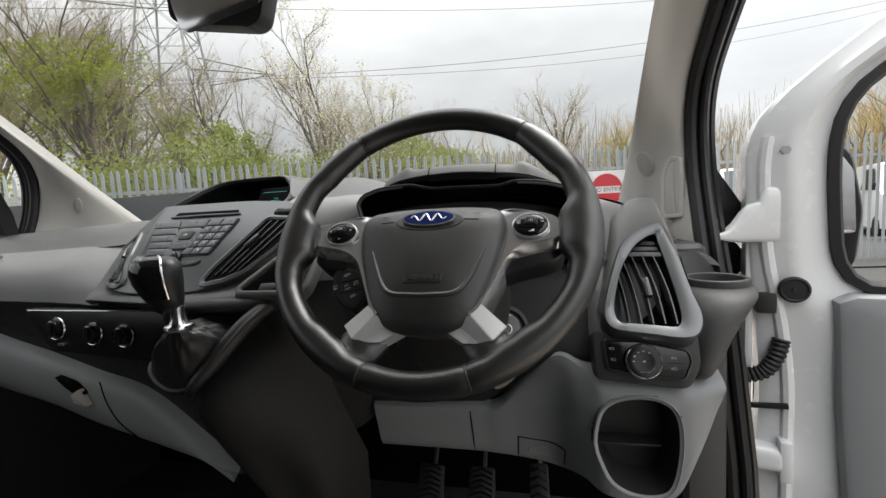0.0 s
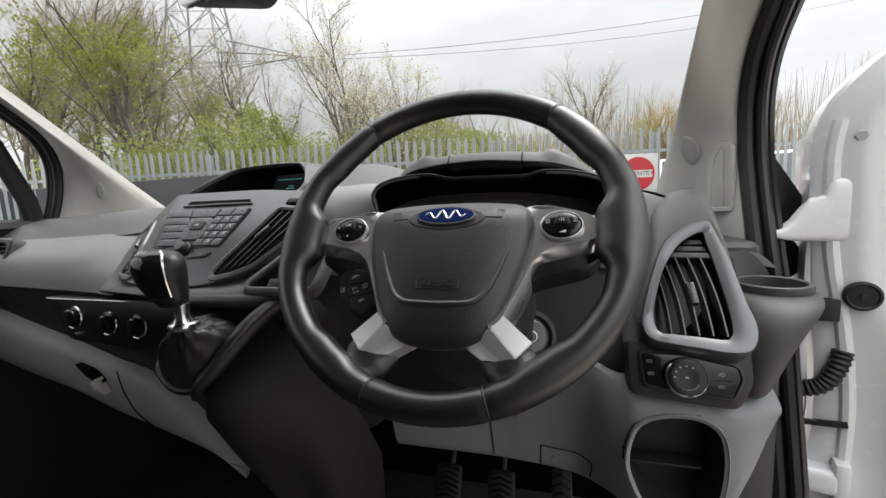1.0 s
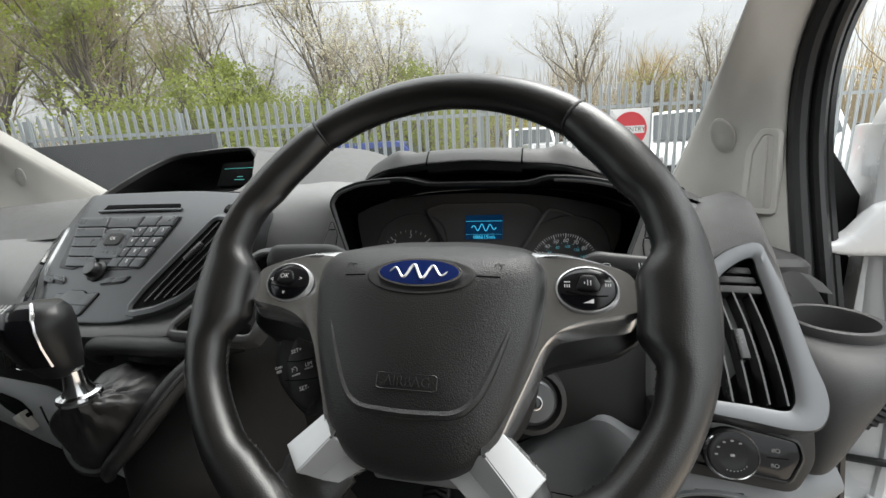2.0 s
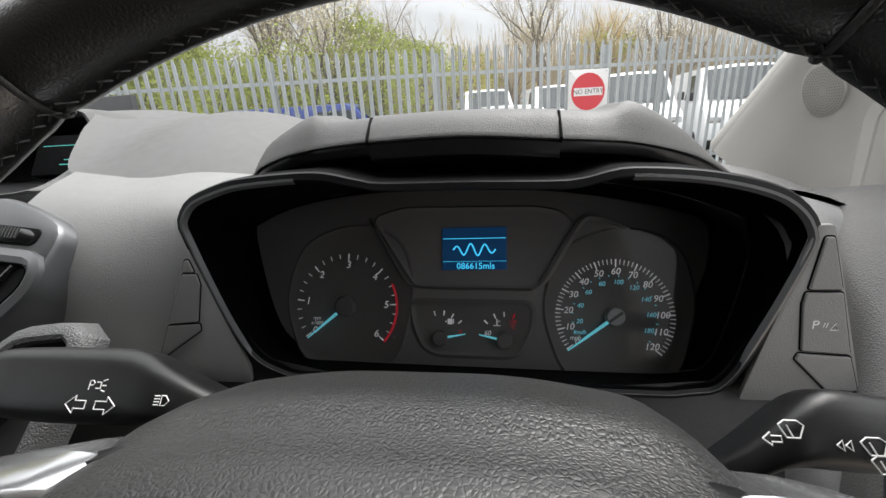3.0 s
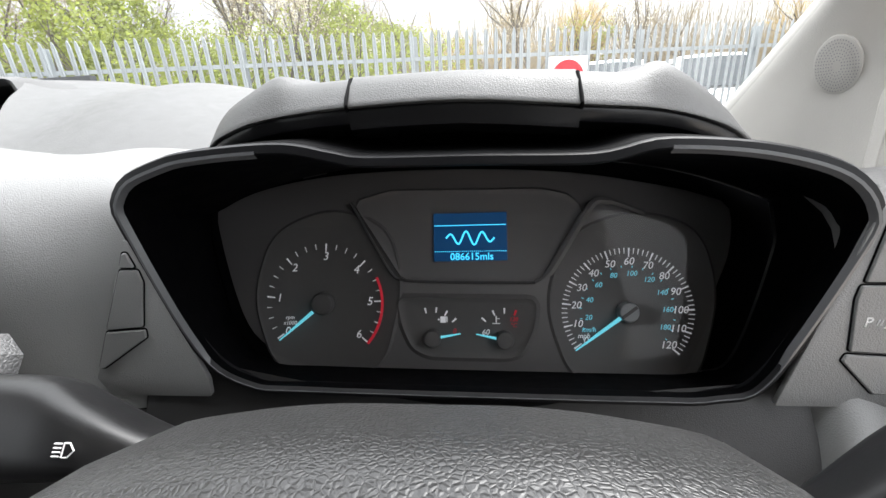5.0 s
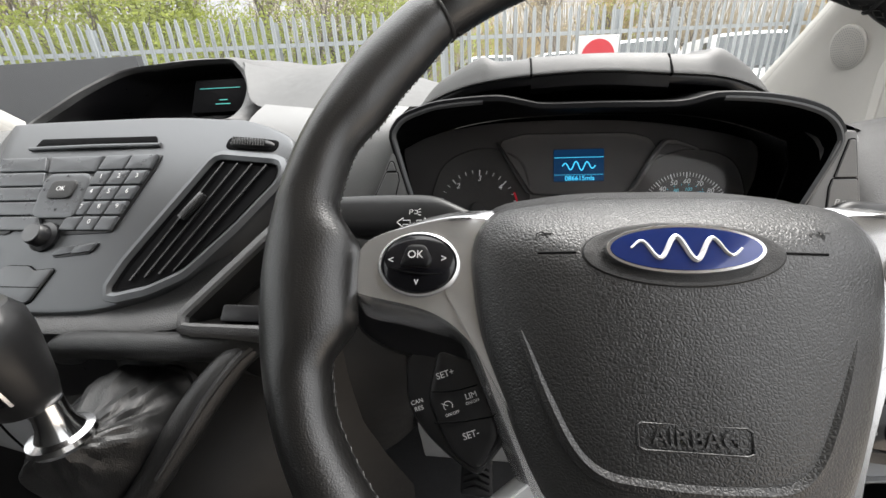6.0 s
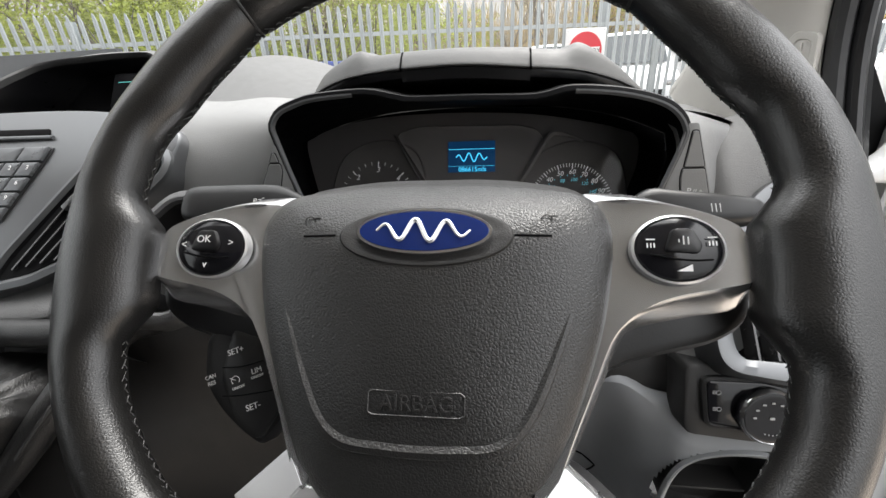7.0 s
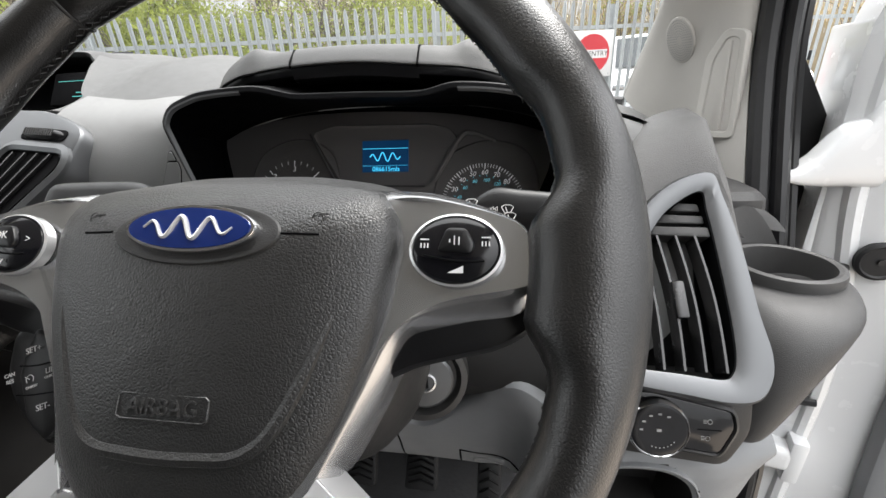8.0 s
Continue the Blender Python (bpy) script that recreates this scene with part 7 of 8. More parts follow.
# sheet behind the frame edge, seen between door and pillar
part("door_edge", box_bm(0.012, 1.05, 0.11, (-0.058, 1.02, -0.060), 0.004), M_WHITE, door)
part("edge_seal", tube_bm([(-0.040, 0.60, -0.05), (-0.034, 1.0, -0.05), (-0.036, 1.28, -0.055), (-0.040, 1.44, -0.06), (-0.040, 1.54, -0.06)], 0.008, 8), M_RUBBER, door)
part("door_flange", tube_bm(curve_pts([(-0.004, 0.57, -0.004), (-0.002, 0.99, -0.004), (-0.002, 1.12, -0.004), (-0.014, 1.24, -0.003), (-0.034, 1.36, -0.003), (-0.040, 1.50, -0.003), (-0.034, 1.56, -0.004)], 4), 0.012, 10), M_WHITE, door, "rounded white fold of the door frame")
# upper and lower hinges, stay and cable boot
UP = DOOR.inverted()
hb = []
for x, lo, hi in ((0.446, 1.386, 1.396), (0.460, 1.382, 1.400), (0.474, 1.380, 1.414), (0.487, 1.379, 1.434), (0.499, 1.379, 1.446), (0.511, 1.379, 1.450), (0.517, 1.378, 1.468), (0.524, 1.377, 1.475), (0.540, 1.377, 1.475)):
    hb.append([UP @ Vector((x, 0.345 + 0.015 * math.copysign(abs(math.cos(a)) ** 0.5, math.cos(a)), (lo + hi) / 2 + (hi - lo) / 2 * math.copysign(abs(math.sin(a)) ** 0.5, math.sin(a)))) for a in [2 * math.pi * (k + 0.5) / 20 for k in range(20)]])
hg = part("hinge", loft(hb, closed=True, cap0=True, cap1=True), M_WHITE, door, "white painted hinge arm")
part("hinge_plate", box_bm(0.020, 0.095, 0.030, UP @ Vector((0.546, 0.348, 1.426)), 0.006), M_WHITE, hg)
h2 = part("hinge", box_bm(0.075, 0.044, 0.04, (-0.042, 0.985, 0.006), 0.014, 4), M_WHITE, door, "white painted hinge arm")
part("hinge_plate", box_bm(0.02, 0.075, 0.036, (-0.006, 0.985, 0.008), 0.005), M_WHITE, h2)
st = part("door_stay", tube_bm([(-0.125, 1.068, 0.0), (-0.05, 1.078, 0.006), (-0.002, 1.084, 0.008)], 0.0055, 8), M_BLACK, door, "black steel door stay")
part("stay_head", box_bm(0.022, 0.030, 0.022, (-0.105, 1.070, 0.0), 0.004), M_BLACK, st)
boot = [(-0.110, 1.172, -0.004), (-0.090, 1.144, 0.002), (-0.064, 1.134, 0.006), (-0.036, 1.146, 0.008), (-0.020, 1.175, 0.008), (-0.012, 1.205, 0.004)]
bp = curve_pts(boot, 8)
part("cable_boot", tube_bm(bp, [0.0115 + 0.0028 * (i % 2) for i in range(len(bp))], 12), M_RUBBER, door, "ribbed black cable boot")
part("latch_block", box_bm(0.030, 0.036, 0.03, (-0.036, 1.270, 0.0), 0.004), M_DARK, door)

# door mirror outside
dm = thing("door_mirror", "black door mirror with a grey glass", "mirror", DOOR)
for name_, outline in (("sail_panel", [(0.425, 1.580), (0.452, 1.536), (0.490, 1.475), (0.522, 1.424), (0.516, 1.404), (0.470, 1.398), (0.420, 1.400)]), ("mirror_foot", [(0.430, 1.372), (0.500, 1.372), (0.516, 1.345), (0.508, 1.318), (0.480, 1.300), (0.430, 1.296)])):
    loop_ = resample(rounded(outline, 0.008), 60)
    rings_ = [[UP @ Vector((p[0], y, p[1])) for p in inset(flat(loop_), d)] for y, d in ((0.44, 0.0), (0.405, 0.0), (0.401, -0.0015), (0.400, -0.004))]
    part(name_, loft(rings_, closed=True, cap1=True), M_BLACK, dm, "black plastic sail at the door's corner" if name_ == "sail_panel" else "black mirror foot")
part("mirror_shell", slab(resample(rounded([(0.10, 1.30), (0.155, 1.30), (0.165, 1.42), (0.145, 1.54), (0.11, 1.57), (0.085, 1.55), (0.085, 1.32)], 0.02), 50), -0.32, -0.20, 0.02), M_BLACK, dm)
part("mirror_glass", slab(resample(rounded([(0.098, 1.375), (0.148, 1.375), (0.142, 1.50), (0.118, 1.54), (0.098, 1.53)], 0.01), 50), -0.20, -0.196, 0.001), M_CHROME, dm)

# ---- outside ----
M_ASPH = principled("asphalt", (0.09, 0.088, 0.085), 0.85, vary=0.25, vscale=0.8, grain=0.5, gscale=60)
M_CONC = principled("pale_concrete", (0.42, 0.36, 0.30), 0.85, vary=0.15, vscale=1.2, grain=0.3, gscale=50)
M_BARK = principled("bark", (0.15, 0.128, 0.105), 0.9, vary=0.3, vscale=6)
M_TWIG = principled("pale_twigs", (0.34, 0.285, 0.19), 0.9, vary=0.3, vscale=2)
M_OCHRE = principled("ochre_twigs", (0.50, 0.37, 0.15), 0.9, vary=0.3, vscale=2)


def leafy(name, colour):
    m = principled(name, colour, 0.7, vary=0.4, vscale=1.5)
    nt = m.node_tree
    out = nt.nodes["Material Output"]
    tl = nt.nodes.new("ShaderNodeBsdfTranslucent")
    tl.inputs["Color"].default_value = (colour[0] * 1.5, colour[1] * 1.5, colour[2] * 1.2, 1)
    mx = nt.nodes.new("ShaderNodeMixShader")
    mx.inputs["Fac"].default_value = 0.5
    nt.links.new(nt.nodes["Principled BSDF"].outputs["BSDF"], mx.inputs[1])
    nt.links.new(tl.outputs["BSDF"], mx.inputs[2])
    nt.links.new(mx.outputs["Shader"], out.inputs["Surface"])
    return m


M_LEAF = leafy("spring_leaves", (0.27, 0.31, 0.075))
M_BLOSSOM = leafy("pale_blossom", (0.60, 0.56, 0.48))
M_SLATE = principled("dark_grey_sheet", (0.045, 0.048, 0.052), 0.55, vary=0.15, vscale=2)
M_SIGNW = principled("sign_white", (0.80, 0.80, 0.80), 0.4, vary=0.03)
M_SIGNR = principled("sign_red", (0.62, 0.012, 0.03), 0.4, vary=0.04)
M_VBLUE = principled("blue_paint", (0.02, 0.05, 0.26), 0.3, vary=0.05, coat=0.4)
M_VSILV = principled("silver_paint", (0.55, 0.57, 0.58), 0.3, metal=0.3, vary=0.05, coat=0.4)
M_TINT = principled("tinted_glass", (0.03, 0.04, 0.045), 0.08, vary=0.1, rvary=0.03)
M_PYLON = principled("pylon_steel", (0.40, 0.41, 0.40), 0.6, metal=0.3, vary=0.15, vscale=0.3)
M_CABLE = principled("cable_grey", (0.25, 0.255, 0.26), 0.6, vary=0.1)

gr = part("ground", mesh_of("ground", [(-900, -300, 0), (900, -300, 0), (900, 1500, 0), (-900, 1500, 0)], [(0, 1, 2, 3)], False), M_ASPH)
tagged(gr, "grey asphalt yard that runs to the horizon", "ground", kind="structure")
pv = part("pavement", box_bm(6.0, 9.0, 0.06, (4.4, 1.0, 0.0), 0.01), M_CONC)
tagged(pv, "pale sandy concrete apron beside the van", "pavement", kind="structure")
verge = part("ground_verge", mesh_of("verge", [(-60, 8.5, 0.03), (60, 8.5, 0.03), (60, 120, 0.06), (-60, 120, 0.06)], [(0, 1, 2, 3)], False), M_ASPH)
tagged(verge, "rough ground behind the fence", "ground", kind="structure")

# fence
F0, FS = 7.66, 0.26
FANG = math.atan(FS)
FDIR = Vector((math.cos(FANG), math.sin(FANG), 0))


def on_fence(d):
    return Vector((0, F0, 0)) + FDIR * d


fence = thing("palisade_fence", "galvanised steel palisade fence with pointed pales", "fence", Matrix.Translation((0, F0, 0)) @ Matrix.Rotation(FANG, 4, "Z"))
FH = 2.58


def pale_mesh():
    """W-section pale with a pointed, splayed head, built once."""
    prof = [(-0.034, 0.010), (-0.024, -0.004), (-0.010, -0.004), (0.0, 0.008), (0.010, -0.004), (0.024, -0.004), (0.034, 0.010)]
    vs, fs = [], []
    for z, w in ((0.05, 1), (FH - 0.10, 1), (FH - 0.03, 0.62), (FH, 0.16)):
        vs += [(x * w, y * (1 if z < FH - 0.05 else 0.6) - (0.0 if z < FH - 0.05 else 0.004), z) for x, y in prof]
    n = len(prof)
    for r in range(3):
        for i in range(n - 1):
            a = r * n + i
            fs.append((a, a + 1, a + n + 1, a + n))
    m = mesh_of("pale", vs, fs, False)
    m.materials.append(M_STEEL)
    return m


PALE = pale_mesh()
PITCH = 0.158
for k in range(-82, 100):
    o = new("pale", PALE)
    o.parent = fence
    o.matrix_basis = Matrix.Translation((k * PITCH, random.uniform(-0.004, 0.004), random.uniform(-0.012, 0.012))) @ Matrix.Rotation(random.uniform(-0.012, 0.012), 4, "Y")
for z in (0.45, 2.16):
    part("rail", join_bm([box_bm(28.0, 0.006, 0.055, (2.0, 0.035, z)), box_bm(28.0, 0.045, 0.006, (2.0, 0.055, z - 0.027))]), M_STEEL, fence)
for d in (-12.0, -9.3, -6.55, -3.8, -1.05, 2.02, 3.10, 5.5, 8.2, 11.0):
    part("post", join_bm([box_bm(0.10, 0.008, 2.5, (d, 0.075, 1.25)), box_bm(0.10, 0.008, 2.5, (d, 0.165, 1.25)), box_bm(0.008, 0.09, 2.5, (d, 0.12, 1.25))]), M_STEEL, fence)

# sign
sd = 1.66
SGN = Matrix.Translation(on_fence(sd) + Vector((0.0, -0.03, 1.735))) @ Matrix.Rotation(FANG, 4, "Z") @ basis((0, 0, 0), (1, 0, 0), (0, 0, 1), (0, -1, 0))
sign = thing("no_entry_sign", "white board with a red no entry disc on the fence", "sign", SGN)
part("board", slab(rounded([(-0.37, -0.37), (0.37, -0.37), (0.37, 0.37), (-0.37, 0.37)], 0.02), -0.004, 0.004, 0.001), M_SIGNW, sign)
part("disc", lathe_bm([(0.315, 0.0042), (0.315, 0.0065), (0.1, 0.0067)], 64), M_SIGNR, sign, "red disc")
part("bar", box_bm(0.54, 0.135, 0.002, (0, 0, 0.0078)), M_SIGNW, sign, "white bar")
text_part("NO ENTRY", 0.115, Matrix.Translation((0, 0, 0.0092)), M_VOID, sign, "lettering", 0.0005)
for x in (-0.33, 0.33):
    for y in (-0.33, 0.33):
        part("screw", lathe_bm([(0.012, 0.004), (0.01, 0.008)], 8), M_STEEL, sign, m=Matrix.Translation((x, y, 0)))

# dark sheet wall at the yard's edge
dw = part("wall_dark_sheet", box_bm(9.0, 0.10, 2.02, (-9.35, 5.2, 1.01), 0.01), M_SLATE)
tagged(dw, "low dark grey sheet wall beside the fence", "wall", kind="structure")


# parked vehicles behind the fence
def vehicle(name, label, paint, m, length, width, height, bonnet, van, group=""):
    v = thing(name, label, name.split("_")[-1], m, group)
    zb, zh, zr = 0.32, (0.62 if van else 0.58) * height, height
    L = length
    # side outline from tail to nose (x along the car)
    if van:
        side = [(-L / 2, zb), (-L / 2, zr * 0.92), (-L / 2 + 0.12, zr), (L / 2 - bonnet - 0.75, zr), (L / 2 - bonnet - 0.05, zh), (L / 2 - 0.15, zh * 0.82), (L / 2, zh * 0.55), (L / 2, zb)]
    else:
        side = [(-L / 2, zb), (-L / 2, zh * 0.95), (-L / 2 + 0.35, zh), (-L / 2 + 0.85, zr * 0.97), (-L / 2 + 1.5, zr), (L / 2 - bonnet - 0.9, zr * 0.98), (L / 2 - bonnet, zh), (L / 2 - 0.2, zh * 0.80), (L / 2, zh * 0.55), (L / 2, zb)]
    side = rounded(side, 0.16, 4)
    rings = []
    for yy, inn, top in ((-width / 2, 0.10, 0.94), (-width / 2 * 0.97, 0.02, 0.985), (-width / 2 * 0.80, 0.0, 1.0), (0, -0.02, 1.012), (width / 2 * 0.80, 0.0, 1.0), (width / 2 * 0.97, 0.02, 0.985), (width / 2, 0.10, 0.94)):
        rings.append([Vector((x - math.copysign(inn, x), yy * (1 - 0.14 * max(0, (z - zh) / (zr - zh)) if abs(yy) > 0.1 else 1), zb + (z - zb) * top)) for x, z in side])
    part("body", loft(rings, closed=True, cap0=True, cap1=True), paint, v)
    # windscreen and side windows set proud of the body
    xa, xb = (L / 2 - bonnet - 0.72, L / 2 - bonnet - 0.08) if van else (L / 2 - bonnet - 0.86, L / 2 - bonnet - 0.06)
    w2 = width / 2 * 0.80
    part("windscreen", mesh_of("ws", [(xa + 0.06, -w2 * 0.92, zr * 0.965), (xb + 0.06, -w2, zh * 1.04), (xb + 0.09, 0, zh * 1.05), (xb + 0.06, w2, zh * 1.04), (xa + 0.06, w2 * 0.92, zr * 0.965), (xa + 0.08, 0, zr * 0.975)], [(0, 1, 2, 5), (5, 2, 3, 4)], False), M_TINT, v)
    for s in (-1, 1):
        spans_ = ((xa - 0.85, xa - 0.05),) if van else ((-L / 2 + 1.05, -L / 2 + 1.95), (-L / 2 + 2.02, xa + 0.02))
        for x0, x1 in spans_:
            y0, y1 = s * (width / 2 + 0.004), s * (width / 2 * 0.90 + 0.004)
            part("side_window", mesh_of("sw", [(x0, y0, zh * 1.03), (x1 + (0.45 if van else 0.3), y0, zh * 1.03), (x1, y1, zr * 0.92), (x0, y1, zr * 0.92)], [(0, 1, 2, 3)], False), M_TINT, v)
        for x in (-L / 2 + 0.9, L / 2 - 0.95):
            wh = part("wheel", lathe_bm([(0.20, -0.11), (0.33, -0.10), (0.335, 0.0), (0.33, 0.10), (0.20, 0.11)], 24), M_RUBBER, v, m=Matrix.Translation((x, s * (width / 2 - 0.10), 0.335)) @ Matrix.Rotation(radians(90), 4, "X"))
            part("rim", lathe_bm([(0.20, -0.112), (0.05, -0.10)], 16), M_VSILV, wh)
        part("headlamp", box_bm(0.10, 0.30, 0.16, (L / 2 - 0.10, s * (width / 2 - 0.22), zh * 0.70), 0.04), M_CHROME, v)
        part("side_mirror", box_bm(0.12, 0.16, 0.22, (xb - 0.1, s * (width / 2 + 0.10), zh * 1.1), 0.04), M_BLACK, v)
    part("grille", box_bm(0.05, width * 0.55, 0.22, (L / 2 + 0.0, 0, zh * 0.52), 0.03), M_BLACK, v)
    part("bumper", box_bm(0.12, width * 0.96, 0.20, (L / 2 - 0.02, 0, 0.42), 0.05), M_BLACK, v)
    return v


def parked(x, y, deg):
    return Matrix.Translation((x, y, 0)) @ Matrix.Rotation(radians(deg), 4, "Z")


vehicle("blue_van", "dark blue van parked behind the fence", M_VBLUE, parked(-3.9, 9.6, 8), 4.6, 1.8, 1.86, 0.9, True)
vehicle("silver_car", "silver car parked behind the fence", M_VSILV, parked(0.35, 11.6, -75), 4.3, 1.75, 1.62, 1.0, False)
vehicle("white_van", "white van parked behind the fence", M_WHITE, parked(-0.6, 17.5, -80), 5.0, 1.95, 2.25, 0.8, True, "white vans behind the fence")
vehicle("white_van", "white van parked behind the fence", M_WHITE, parked(2.1, 17.8, -84), 5.0, 1.95, 2.25, 0.8, True, "white vans behind the fence")
vehicle("white_van", "white van parked behind the fence", M_WHITE, parked(4.0, 14.2, -95), 5.0, 1.98, 2.3, 0.8, True, "white vans behind the fence")
vehicle("white_van", "white van parked behind the fence", M_WHITE, parked(6.3, 13.2, -100), 5.2, 2.0, 2.25, 0.8, True, "white vans behind the fence")
vehicle("white_van", "white van parked behind the fence", M_WHITE, parked(11.5, 15.0, -110), 5.2, 2.0, 2.25, 0.8, True, "white vans behind the fence")
vehicle("silver_car", "silver car parked behind the fence", M_VSILV, parked(14.0, 12.5, -120), 4.3, 1.75, 1.5, 1.0, False)


# trees
def tree(x, y, h, seed, twig, leaf=None, leaves=0, spread=0.5, stems=1, twigs=True, label="bare spring tree with pale twigs", dense=False):
    rnd = random.Random(seed)
    t = thing("tree", label, "tree", Matrix.Translation((x, y, 0)), "trees behind the fence")
    tv, tf, bv, bf, tips = [], [], [], [], []

    def limb(p, d, length, r, depth):
        n = 4 if depth < 2 else 3
        verts, faces = (tv, tf) if depth < 2 else (bv, bf)
        sides = 6 if depth < 2 else 3
        pts = [p]
        dd = d.copy()
        for _ in range(n):
            dd = (dd + Vector((rnd.gauss(0, 0.14), rnd.gauss(0, 0.14), rnd.gauss(0.05, 0.08)))).normalized()
            pts.append(pts[-1] + dd * length / n)
        for i, q in enumerate(pts):
            a = dd.orthogonal().normalized()
            b = dd.cross(a)
            rr = r * (1 - 0.6 * i / n)
            base_i = len(verts)
            for k in range(sides):
                an = 2 * math.pi * k / sides
                verts.append(q + a * rr * math.cos(an) + b * rr * math.sin(an))
            if i:
                for k in range(sides):
                    faces.append((base_i - sides + k, base_i - sides + (k + 1) % sides, base_i + (k + 1) % sides, base_i + k))
        if depth >= 4:
            tips.extend(pts[1:])
            return
        kids = ((10, 7, 6, 5) if dense else (9, 7, 5, 4))[depth]
        for k in range(kids):
            f = rnd.uniform(0.25 if depth else 0.3, 1.0)
            i = min(n - 1, int(f * n))
            q = pts[i].lerp(pts[i + 1], f * n - i)
            a = rnd.uniform(0, 2 * math.pi)
            tilt = rnd.uniform(0.35, 0.95) * spread * 1.8
            o1 = dd.orthogonal().normalized()
            o2 = dd.cross(o1)
            nd = (dd * math.cos(tilt) + (o1 * math.cos(a) + o2 * math.sin(a)) * math.sin(tilt) + Vector((0, 0, 0.18))).normalized()
            limb(q, nd, length * rnd.uniform(0.42, 0.68) * (1.05 - 0.3 * f), r * 0.50 * (1 - 0.4 * f), depth + 1)

    for s in range(stems):
        lean = Vector((rnd.gauss(0, 0.10), rnd.gauss(0, 0.10), 1)).normalized()
        limb(Vector((rnd.gauss(0, 0.3) * (stems > 1), rnd.gauss(0, 0.3) * (stems > 1), -0.1)), lean, h * rnd.uniform(0.55, 0.7), 0.011 * h * rnd.uniform(0.8, 1.1), 0)
    part("trunk", mesh_of("trunk", tv, tf), M_BARK, t)
    tagged(part("crown", mesh_of("crown", bv, bf, False), twig, t, "fine twigs"), kind="stuff")
    if leaves and tips:
        # the leaves open low in the crown first, in clumps
        heart = [p for p in tips if p.z < 0.62 * h] or tips
        heart = [rnd.choice(heart) for _ in range(22)]
        low = [p for p in tips if min((p - q).length for q in heart) < 0.10 * h] if leaf is M_LEAF else tips
        lv, lf = [], []
        for _ in range(leaves):
            c = rnd.choice(low) + Vector((rnd.gauss(0, 0.09), rnd.gauss(0, 0.09), rnd.gauss(0, 0.07)))
            a = Vector((rnd.gauss(0, 1), rnd.gauss(0, 1), rnd.gauss(0, 1))).normalized()
            b = a.orthogonal().normalized()
            s = rnd.uniform(0.035, 0.075) if leaf is M_LEAF else rnd.uniform(0.028, 0.055)
            i = len(lv)
            lv += [c - a * s, c + b * s * 0.6, c + a * s, c - b * s * 0.6]
            lf.append((i, i + 1, i + 2, i + 3))
        tagged(part("leaves", mesh_of("leaves", lv, lf, False), leaf, t, "young spring leaves"), kind="stuff")
    return t


TREES = [
    (-18.5, 13.0, 12.5, 1, M_TWIG, M_LEAF, 3500), (-15.2, 12.0, 11.5, 2, M_TWIG, M_LEAF, 5000), (-11.2, 12.2, 7.5, 3, M_TWIG, M_LEAF, 5500), (-19.5, 16.0, 13.0, 19, M_TWIG, None, 0), (-12.6, 15.0, 9.5, 20, M_TWIG, M_BLOSSOM, 800), (-24.0, 13.0, 13.0, 25, M_TWIG, M_LEAF, 4000), (-21.5, 11.0, 11.0, 26, M_TWIG, None, 0), (-28.0, 16.0, 13.0, 27, M_TWIG, None, 0),
    (-7.2, 14.5, 9.0, 5, M_TWIG, M_BLOSSOM, 3000), (-6.0, 13.2, 7.2, 22, M_TWIG, M_BLOSSOM, 2200), (-4.6, 15.5, 7.0, 6, M_TWIG, M_LEAF, 3500), (-3.2, 17.5, 6.4, 7, M_TWIG, M_LEAF, 2600), (-1.6, 19.0, 6.2, 8, M_OCHRE, M_LEAF, 1200),
    (0.4, 20.0, 6.0, 9, M_OCHRE, None, 0), (2.2, 19.0, 7.8, 10, M_TWIG, M_BLOSSOM, 500), (3.6, 20.5, 6.6, 23, M_OCHRE, M_LEAF, 1200), (4.9, 20.0, 7.0, 11, M_OCHRE, None, 0), (6.8, 19.0, 6.6, 12, M_TWIG, M_BLOSSOM, 700),
    (9.2, 20.5, 7.0, 13, M_TWIG, None, 0), (11.6, 17.5, 6.4, 14, M_OCHRE, None, 0), (13.2, 18.5, 6.6, 24, M_OCHRE, None, 0), (15.2, 20.0, 7.0, 15, M_OCHRE, None, 0), (18.0, 21.0, 7.0, 16, M_OCHRE, None, 0), (-19.5, 17.0, 13.0, 17, M_TWIG, M_LEAF, 2600), (22.5, 20.0, 7.5, 18, M_TWIG, None, 0),
]
for x, y, h, seed, tw, lf, n in TREES:
    lb = "bare spring tree with pale twigs" if not n else ("spring tree with fresh green leaves" if lf is M_LEAF else "spring tree with pale blossom")
    tree(x, y, h, seed, tw, lf, n, 0.5, 2, label=lb if tw is not M_OCHRE else "bare willow with ochre twigs", dense=x < -4)


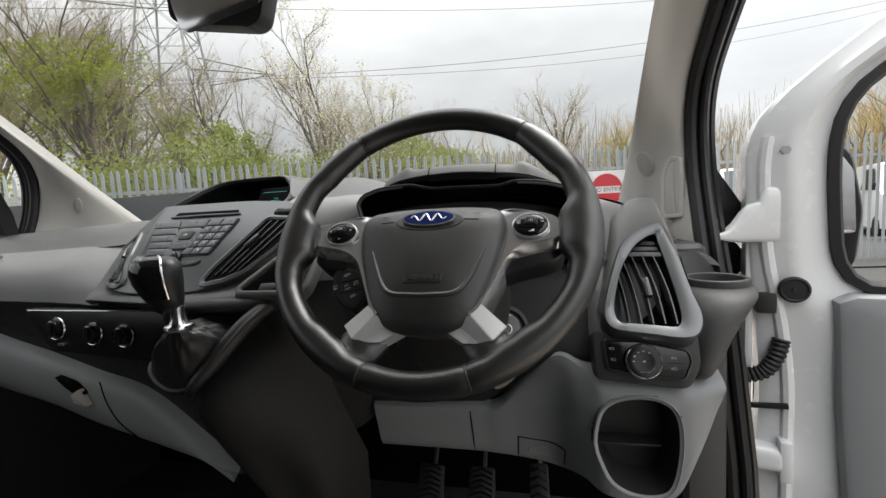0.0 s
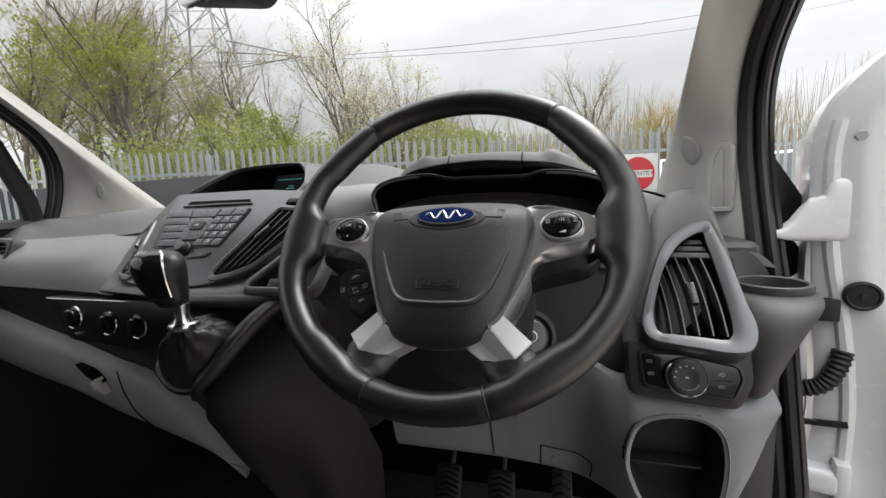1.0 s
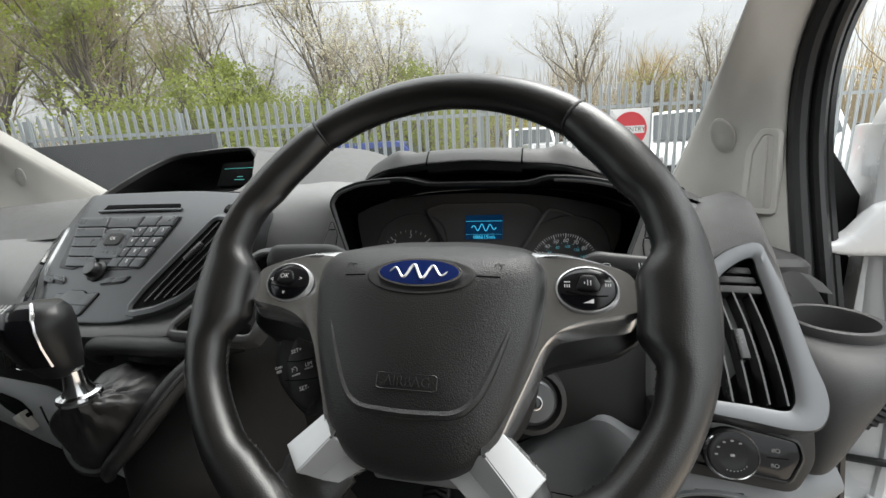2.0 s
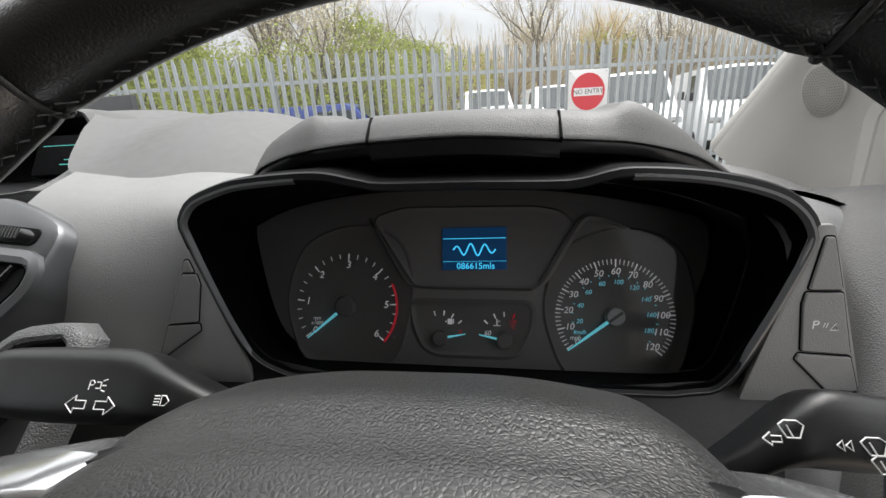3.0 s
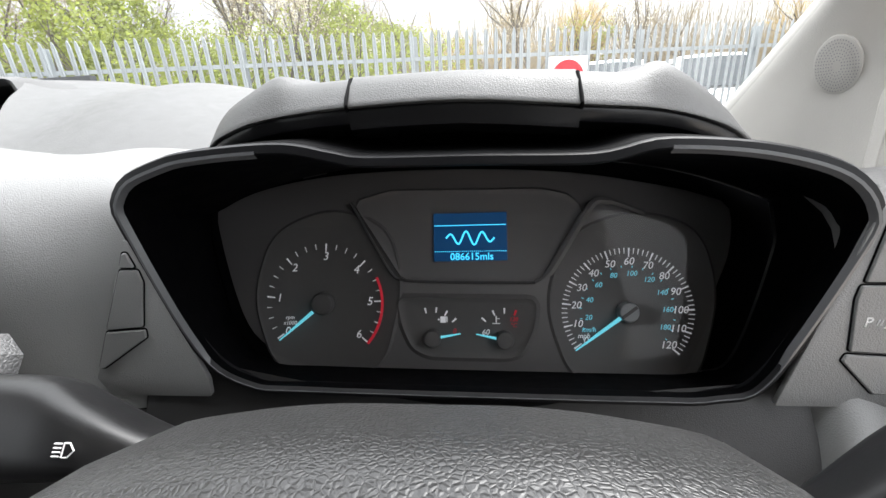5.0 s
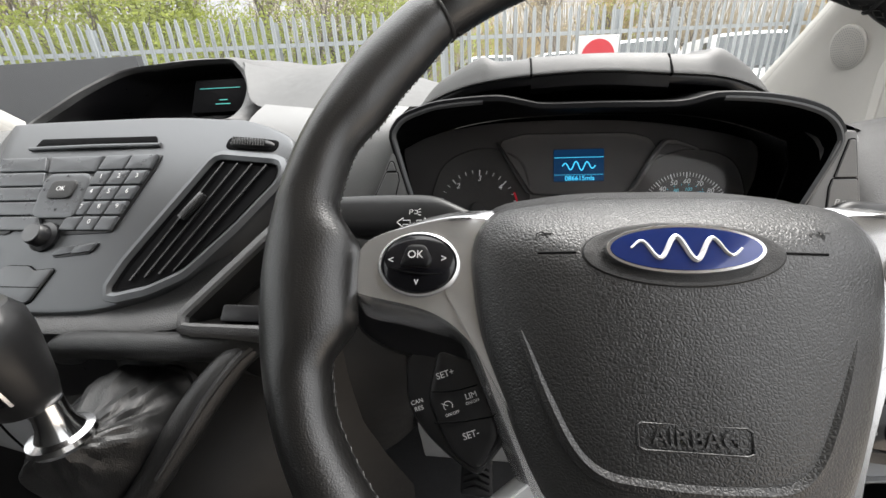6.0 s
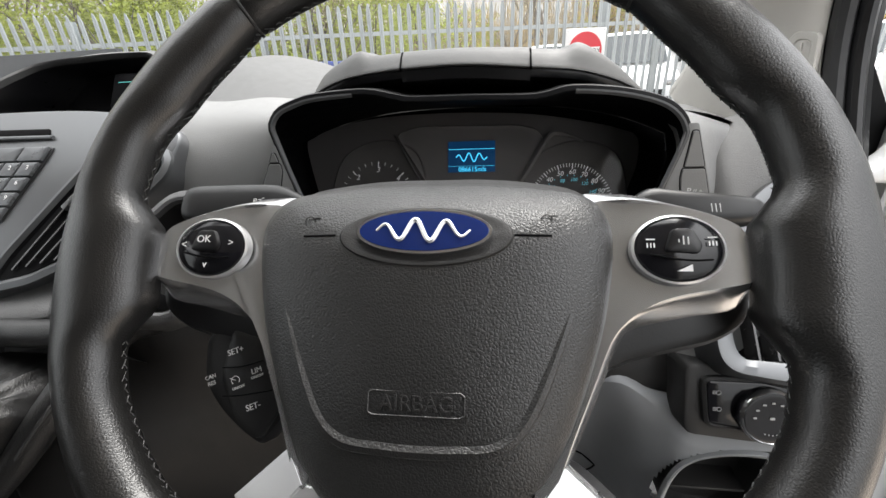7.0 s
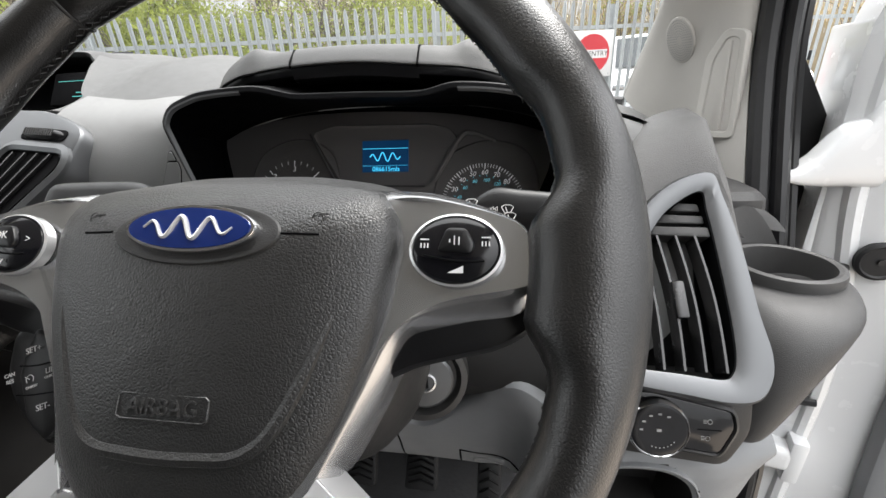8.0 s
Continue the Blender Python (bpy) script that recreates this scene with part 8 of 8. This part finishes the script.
def bush(x, y, h, seed, leaf):
    rnd = random.Random(seed)
    b = thing("bush", "green leafy bush behind the fence", "bush", Matrix.Translation((x, y, 0)), "bushes behind the fence")
    bms_ = []
    for _ in range(14):
        a = rnd.uniform(0, 6.28)
        bms_.append(tube_bm([(0, 0, 0), (0.35 * h * math.cos(a), 0.35 * h * math.sin(a), h * 0.5), (0.55 * h * math.cos(a + 0.2), 0.55 * h * math.sin(a + 0.2), h * rnd.uniform(0.7, 1.0))], [0.03, 0.02, 0.008], 5))
    part("stems", join_bm(bms_), M_BARK, b)
    lv, lf = [], []
    clumps = [Vector((rnd.gauss(0, 0.30 * h), rnd.gauss(0, 0.30 * h), h * rnd.uniform(0.35, 1.0))) for _ in range(26)]
    for _ in range(5200):
        c = rnd.choice(clumps) + Vector((rnd.gauss(0, 0.12 * h), rnd.gauss(0, 0.12 * h), rnd.gauss(0, 0.08 * h)))
        a = Vector((rnd.gauss(0, 1), rnd.gauss(0, 1), rnd.gauss(0, 1))).normalized()
        o = a.orthogonal().normalized()
        s = rnd.uniform(0.03, 0.065)
        i = len(lv)
        lv += [c - a * s, c + o * s * 0.6, c + a * s, c - o * s * 0.6]
        lf.append((i, i + 1, i + 2, i + 3))
    tagged(part("leaves", mesh_of("leaves", lv, lf, False), leaf, b), kind="stuff")


for x, y, h, s in ((-13.5, 11.0, 3.4, 31), (-10.8, 10.8, 3.8, 32), (-8.6, 11.0, 3.6, 33), (-5.8, 12.6, 3.9, 34), (-3.6, 14.2, 3.6, 35), (-7.2, 12.0, 3.3, 36)):
    bush(x, y, h, s, M_LEAF)

# far hedge line that closes the distance
def hedge():
    rnd = random.Random(77)
    vs, fs = [], []
    for _ in range(13000):
        x = rnd.uniform(-60, 60)
        y = rnd.uniform(26, 34)
        h = 3.6 + 4.6 * rnd.random() ** 1.6 * (0.75 + 0.25 * math.sin(x * 0.55))
        base_ = Vector((x, y, 0))
        tip = base_ + Vector((rnd.gauss(0, 0.8), rnd.gauss(0, 0.4), h))
        w = rnd.uniform(0.015, 0.035)
        i = len(vs)
        vs += [base_ + Vector((-w, 0, 0)), base_ + Vector((w, 0, 0)), tip + Vector((0.006, 0, 0)), tip + Vector((-0.006, 0, 0))]
        fs.append((i, i + 1, i + 2, i + 3))
    t = part("far_thicket", mesh_of("thicket", vs, fs, False), M_TWIG)
    tagged(t, "distant thicket of bare pale stems", "thicket", kind="stuff")


hedge()


# pylon and cables
def pylon(x, y, h):
    p = thing("electricity_pylon", "tall lattice steel electricity pylon", "pylon", Matrix.Translation((x, y, 0)) @ Matrix.Rotation(radians(20), 4, "Z"))
    def hw(z):
        t = z / h
        return 4.4 * (1 - t) ** 1.3 + 0.75
    levels = [h * (1 - (1 - k / 11) ** 1.0) for k in range(12)]
    br = []
    cor = ((-1, -1), (1, -1), (1, 1), (-1, 1))
    for sx, sy in cor:
        part("leg", tube_bm([(sx * hw(z), sy * hw(z), z) for z in levels], 0.13, 4), M_PYLON, p)
    for z0, z1 in zip(levels, levels[1:]):
        for i in range(4):
            a, b = cor[i], cor[(i + 1) % 4]
            for (p0, p1) in ((a, b), (b, a)):
                br.append(tube_bm([(p0[0] * hw(z0), p0[1] * hw(z0), z0), (p1[0] * hw(z1), p1[1] * hw(z1), z1)], 0.06, 3))
            br.append(tube_bm([(a[0] * hw(z1), a[1] * hw(z1), z1), (b[0] * hw(z1), b[1] * hw(z1), z1)], 0.06, 3))
    part("bracing", join_bm(br), M_PYLON, p)
    for z, w in ((h * 0.44, 11.0), (h * 0.64, 12.0), (h * 0.84, 9.0)):
        for s in (-1, 1):
            part("cross_arm", join_bm([tube_bm([(s * hw(z), d * hw(z), z), (s * w, 0, z + 0.3)], 0.10, 4) for d in (-1, 1)] + [tube_bm([(s * hw(z), 0, z + 2.2), (s * w, 0, z + 0.3)], 0.09, 4)] + [tube_bm([(s * (hw(z) + (w - hw(z)) * k / 5), 0, z), (s * (hw(z) + (w - hw(z)) * (k + 0.5) / 5), 0, z + 2.0 * (1 - k / 5))], 0.05, 3) for k in range(5)]), M_PYLON, p)
    return p


pylon(-39.0, 40.0, 42.0)


def cable(a, b, sag, r=0.045):
    a, b = Vector(a), Vector(b)
    pts = [a.lerp(b, k / 24) - Vector((0, 0, sag * 4 * (k / 24) * (1 - k / 24))) for k in range(25)]
    tagged(part("power_cable", tube_bm(pts, r, 4), M_CABLE), "long grey overhead power cable", "power cable", "overhead cables")


for z, w in ((18.6, 11.0), (27.0, 12.0), (35.4, 9.0)):
    for s in (-1, 1):
        cable((-39.0 + s * w * 0.94, 40.0 + s * w * 0.34, z), (95 + s * w, 96 - s * w, z + 22), 5, 0.035)
        cable((-39.0 + s * w * 0.94, 40.0 + s * w * 0.34, z), (-110 + s * w, 14 + s * 3, z + 4), 3, 0.04)
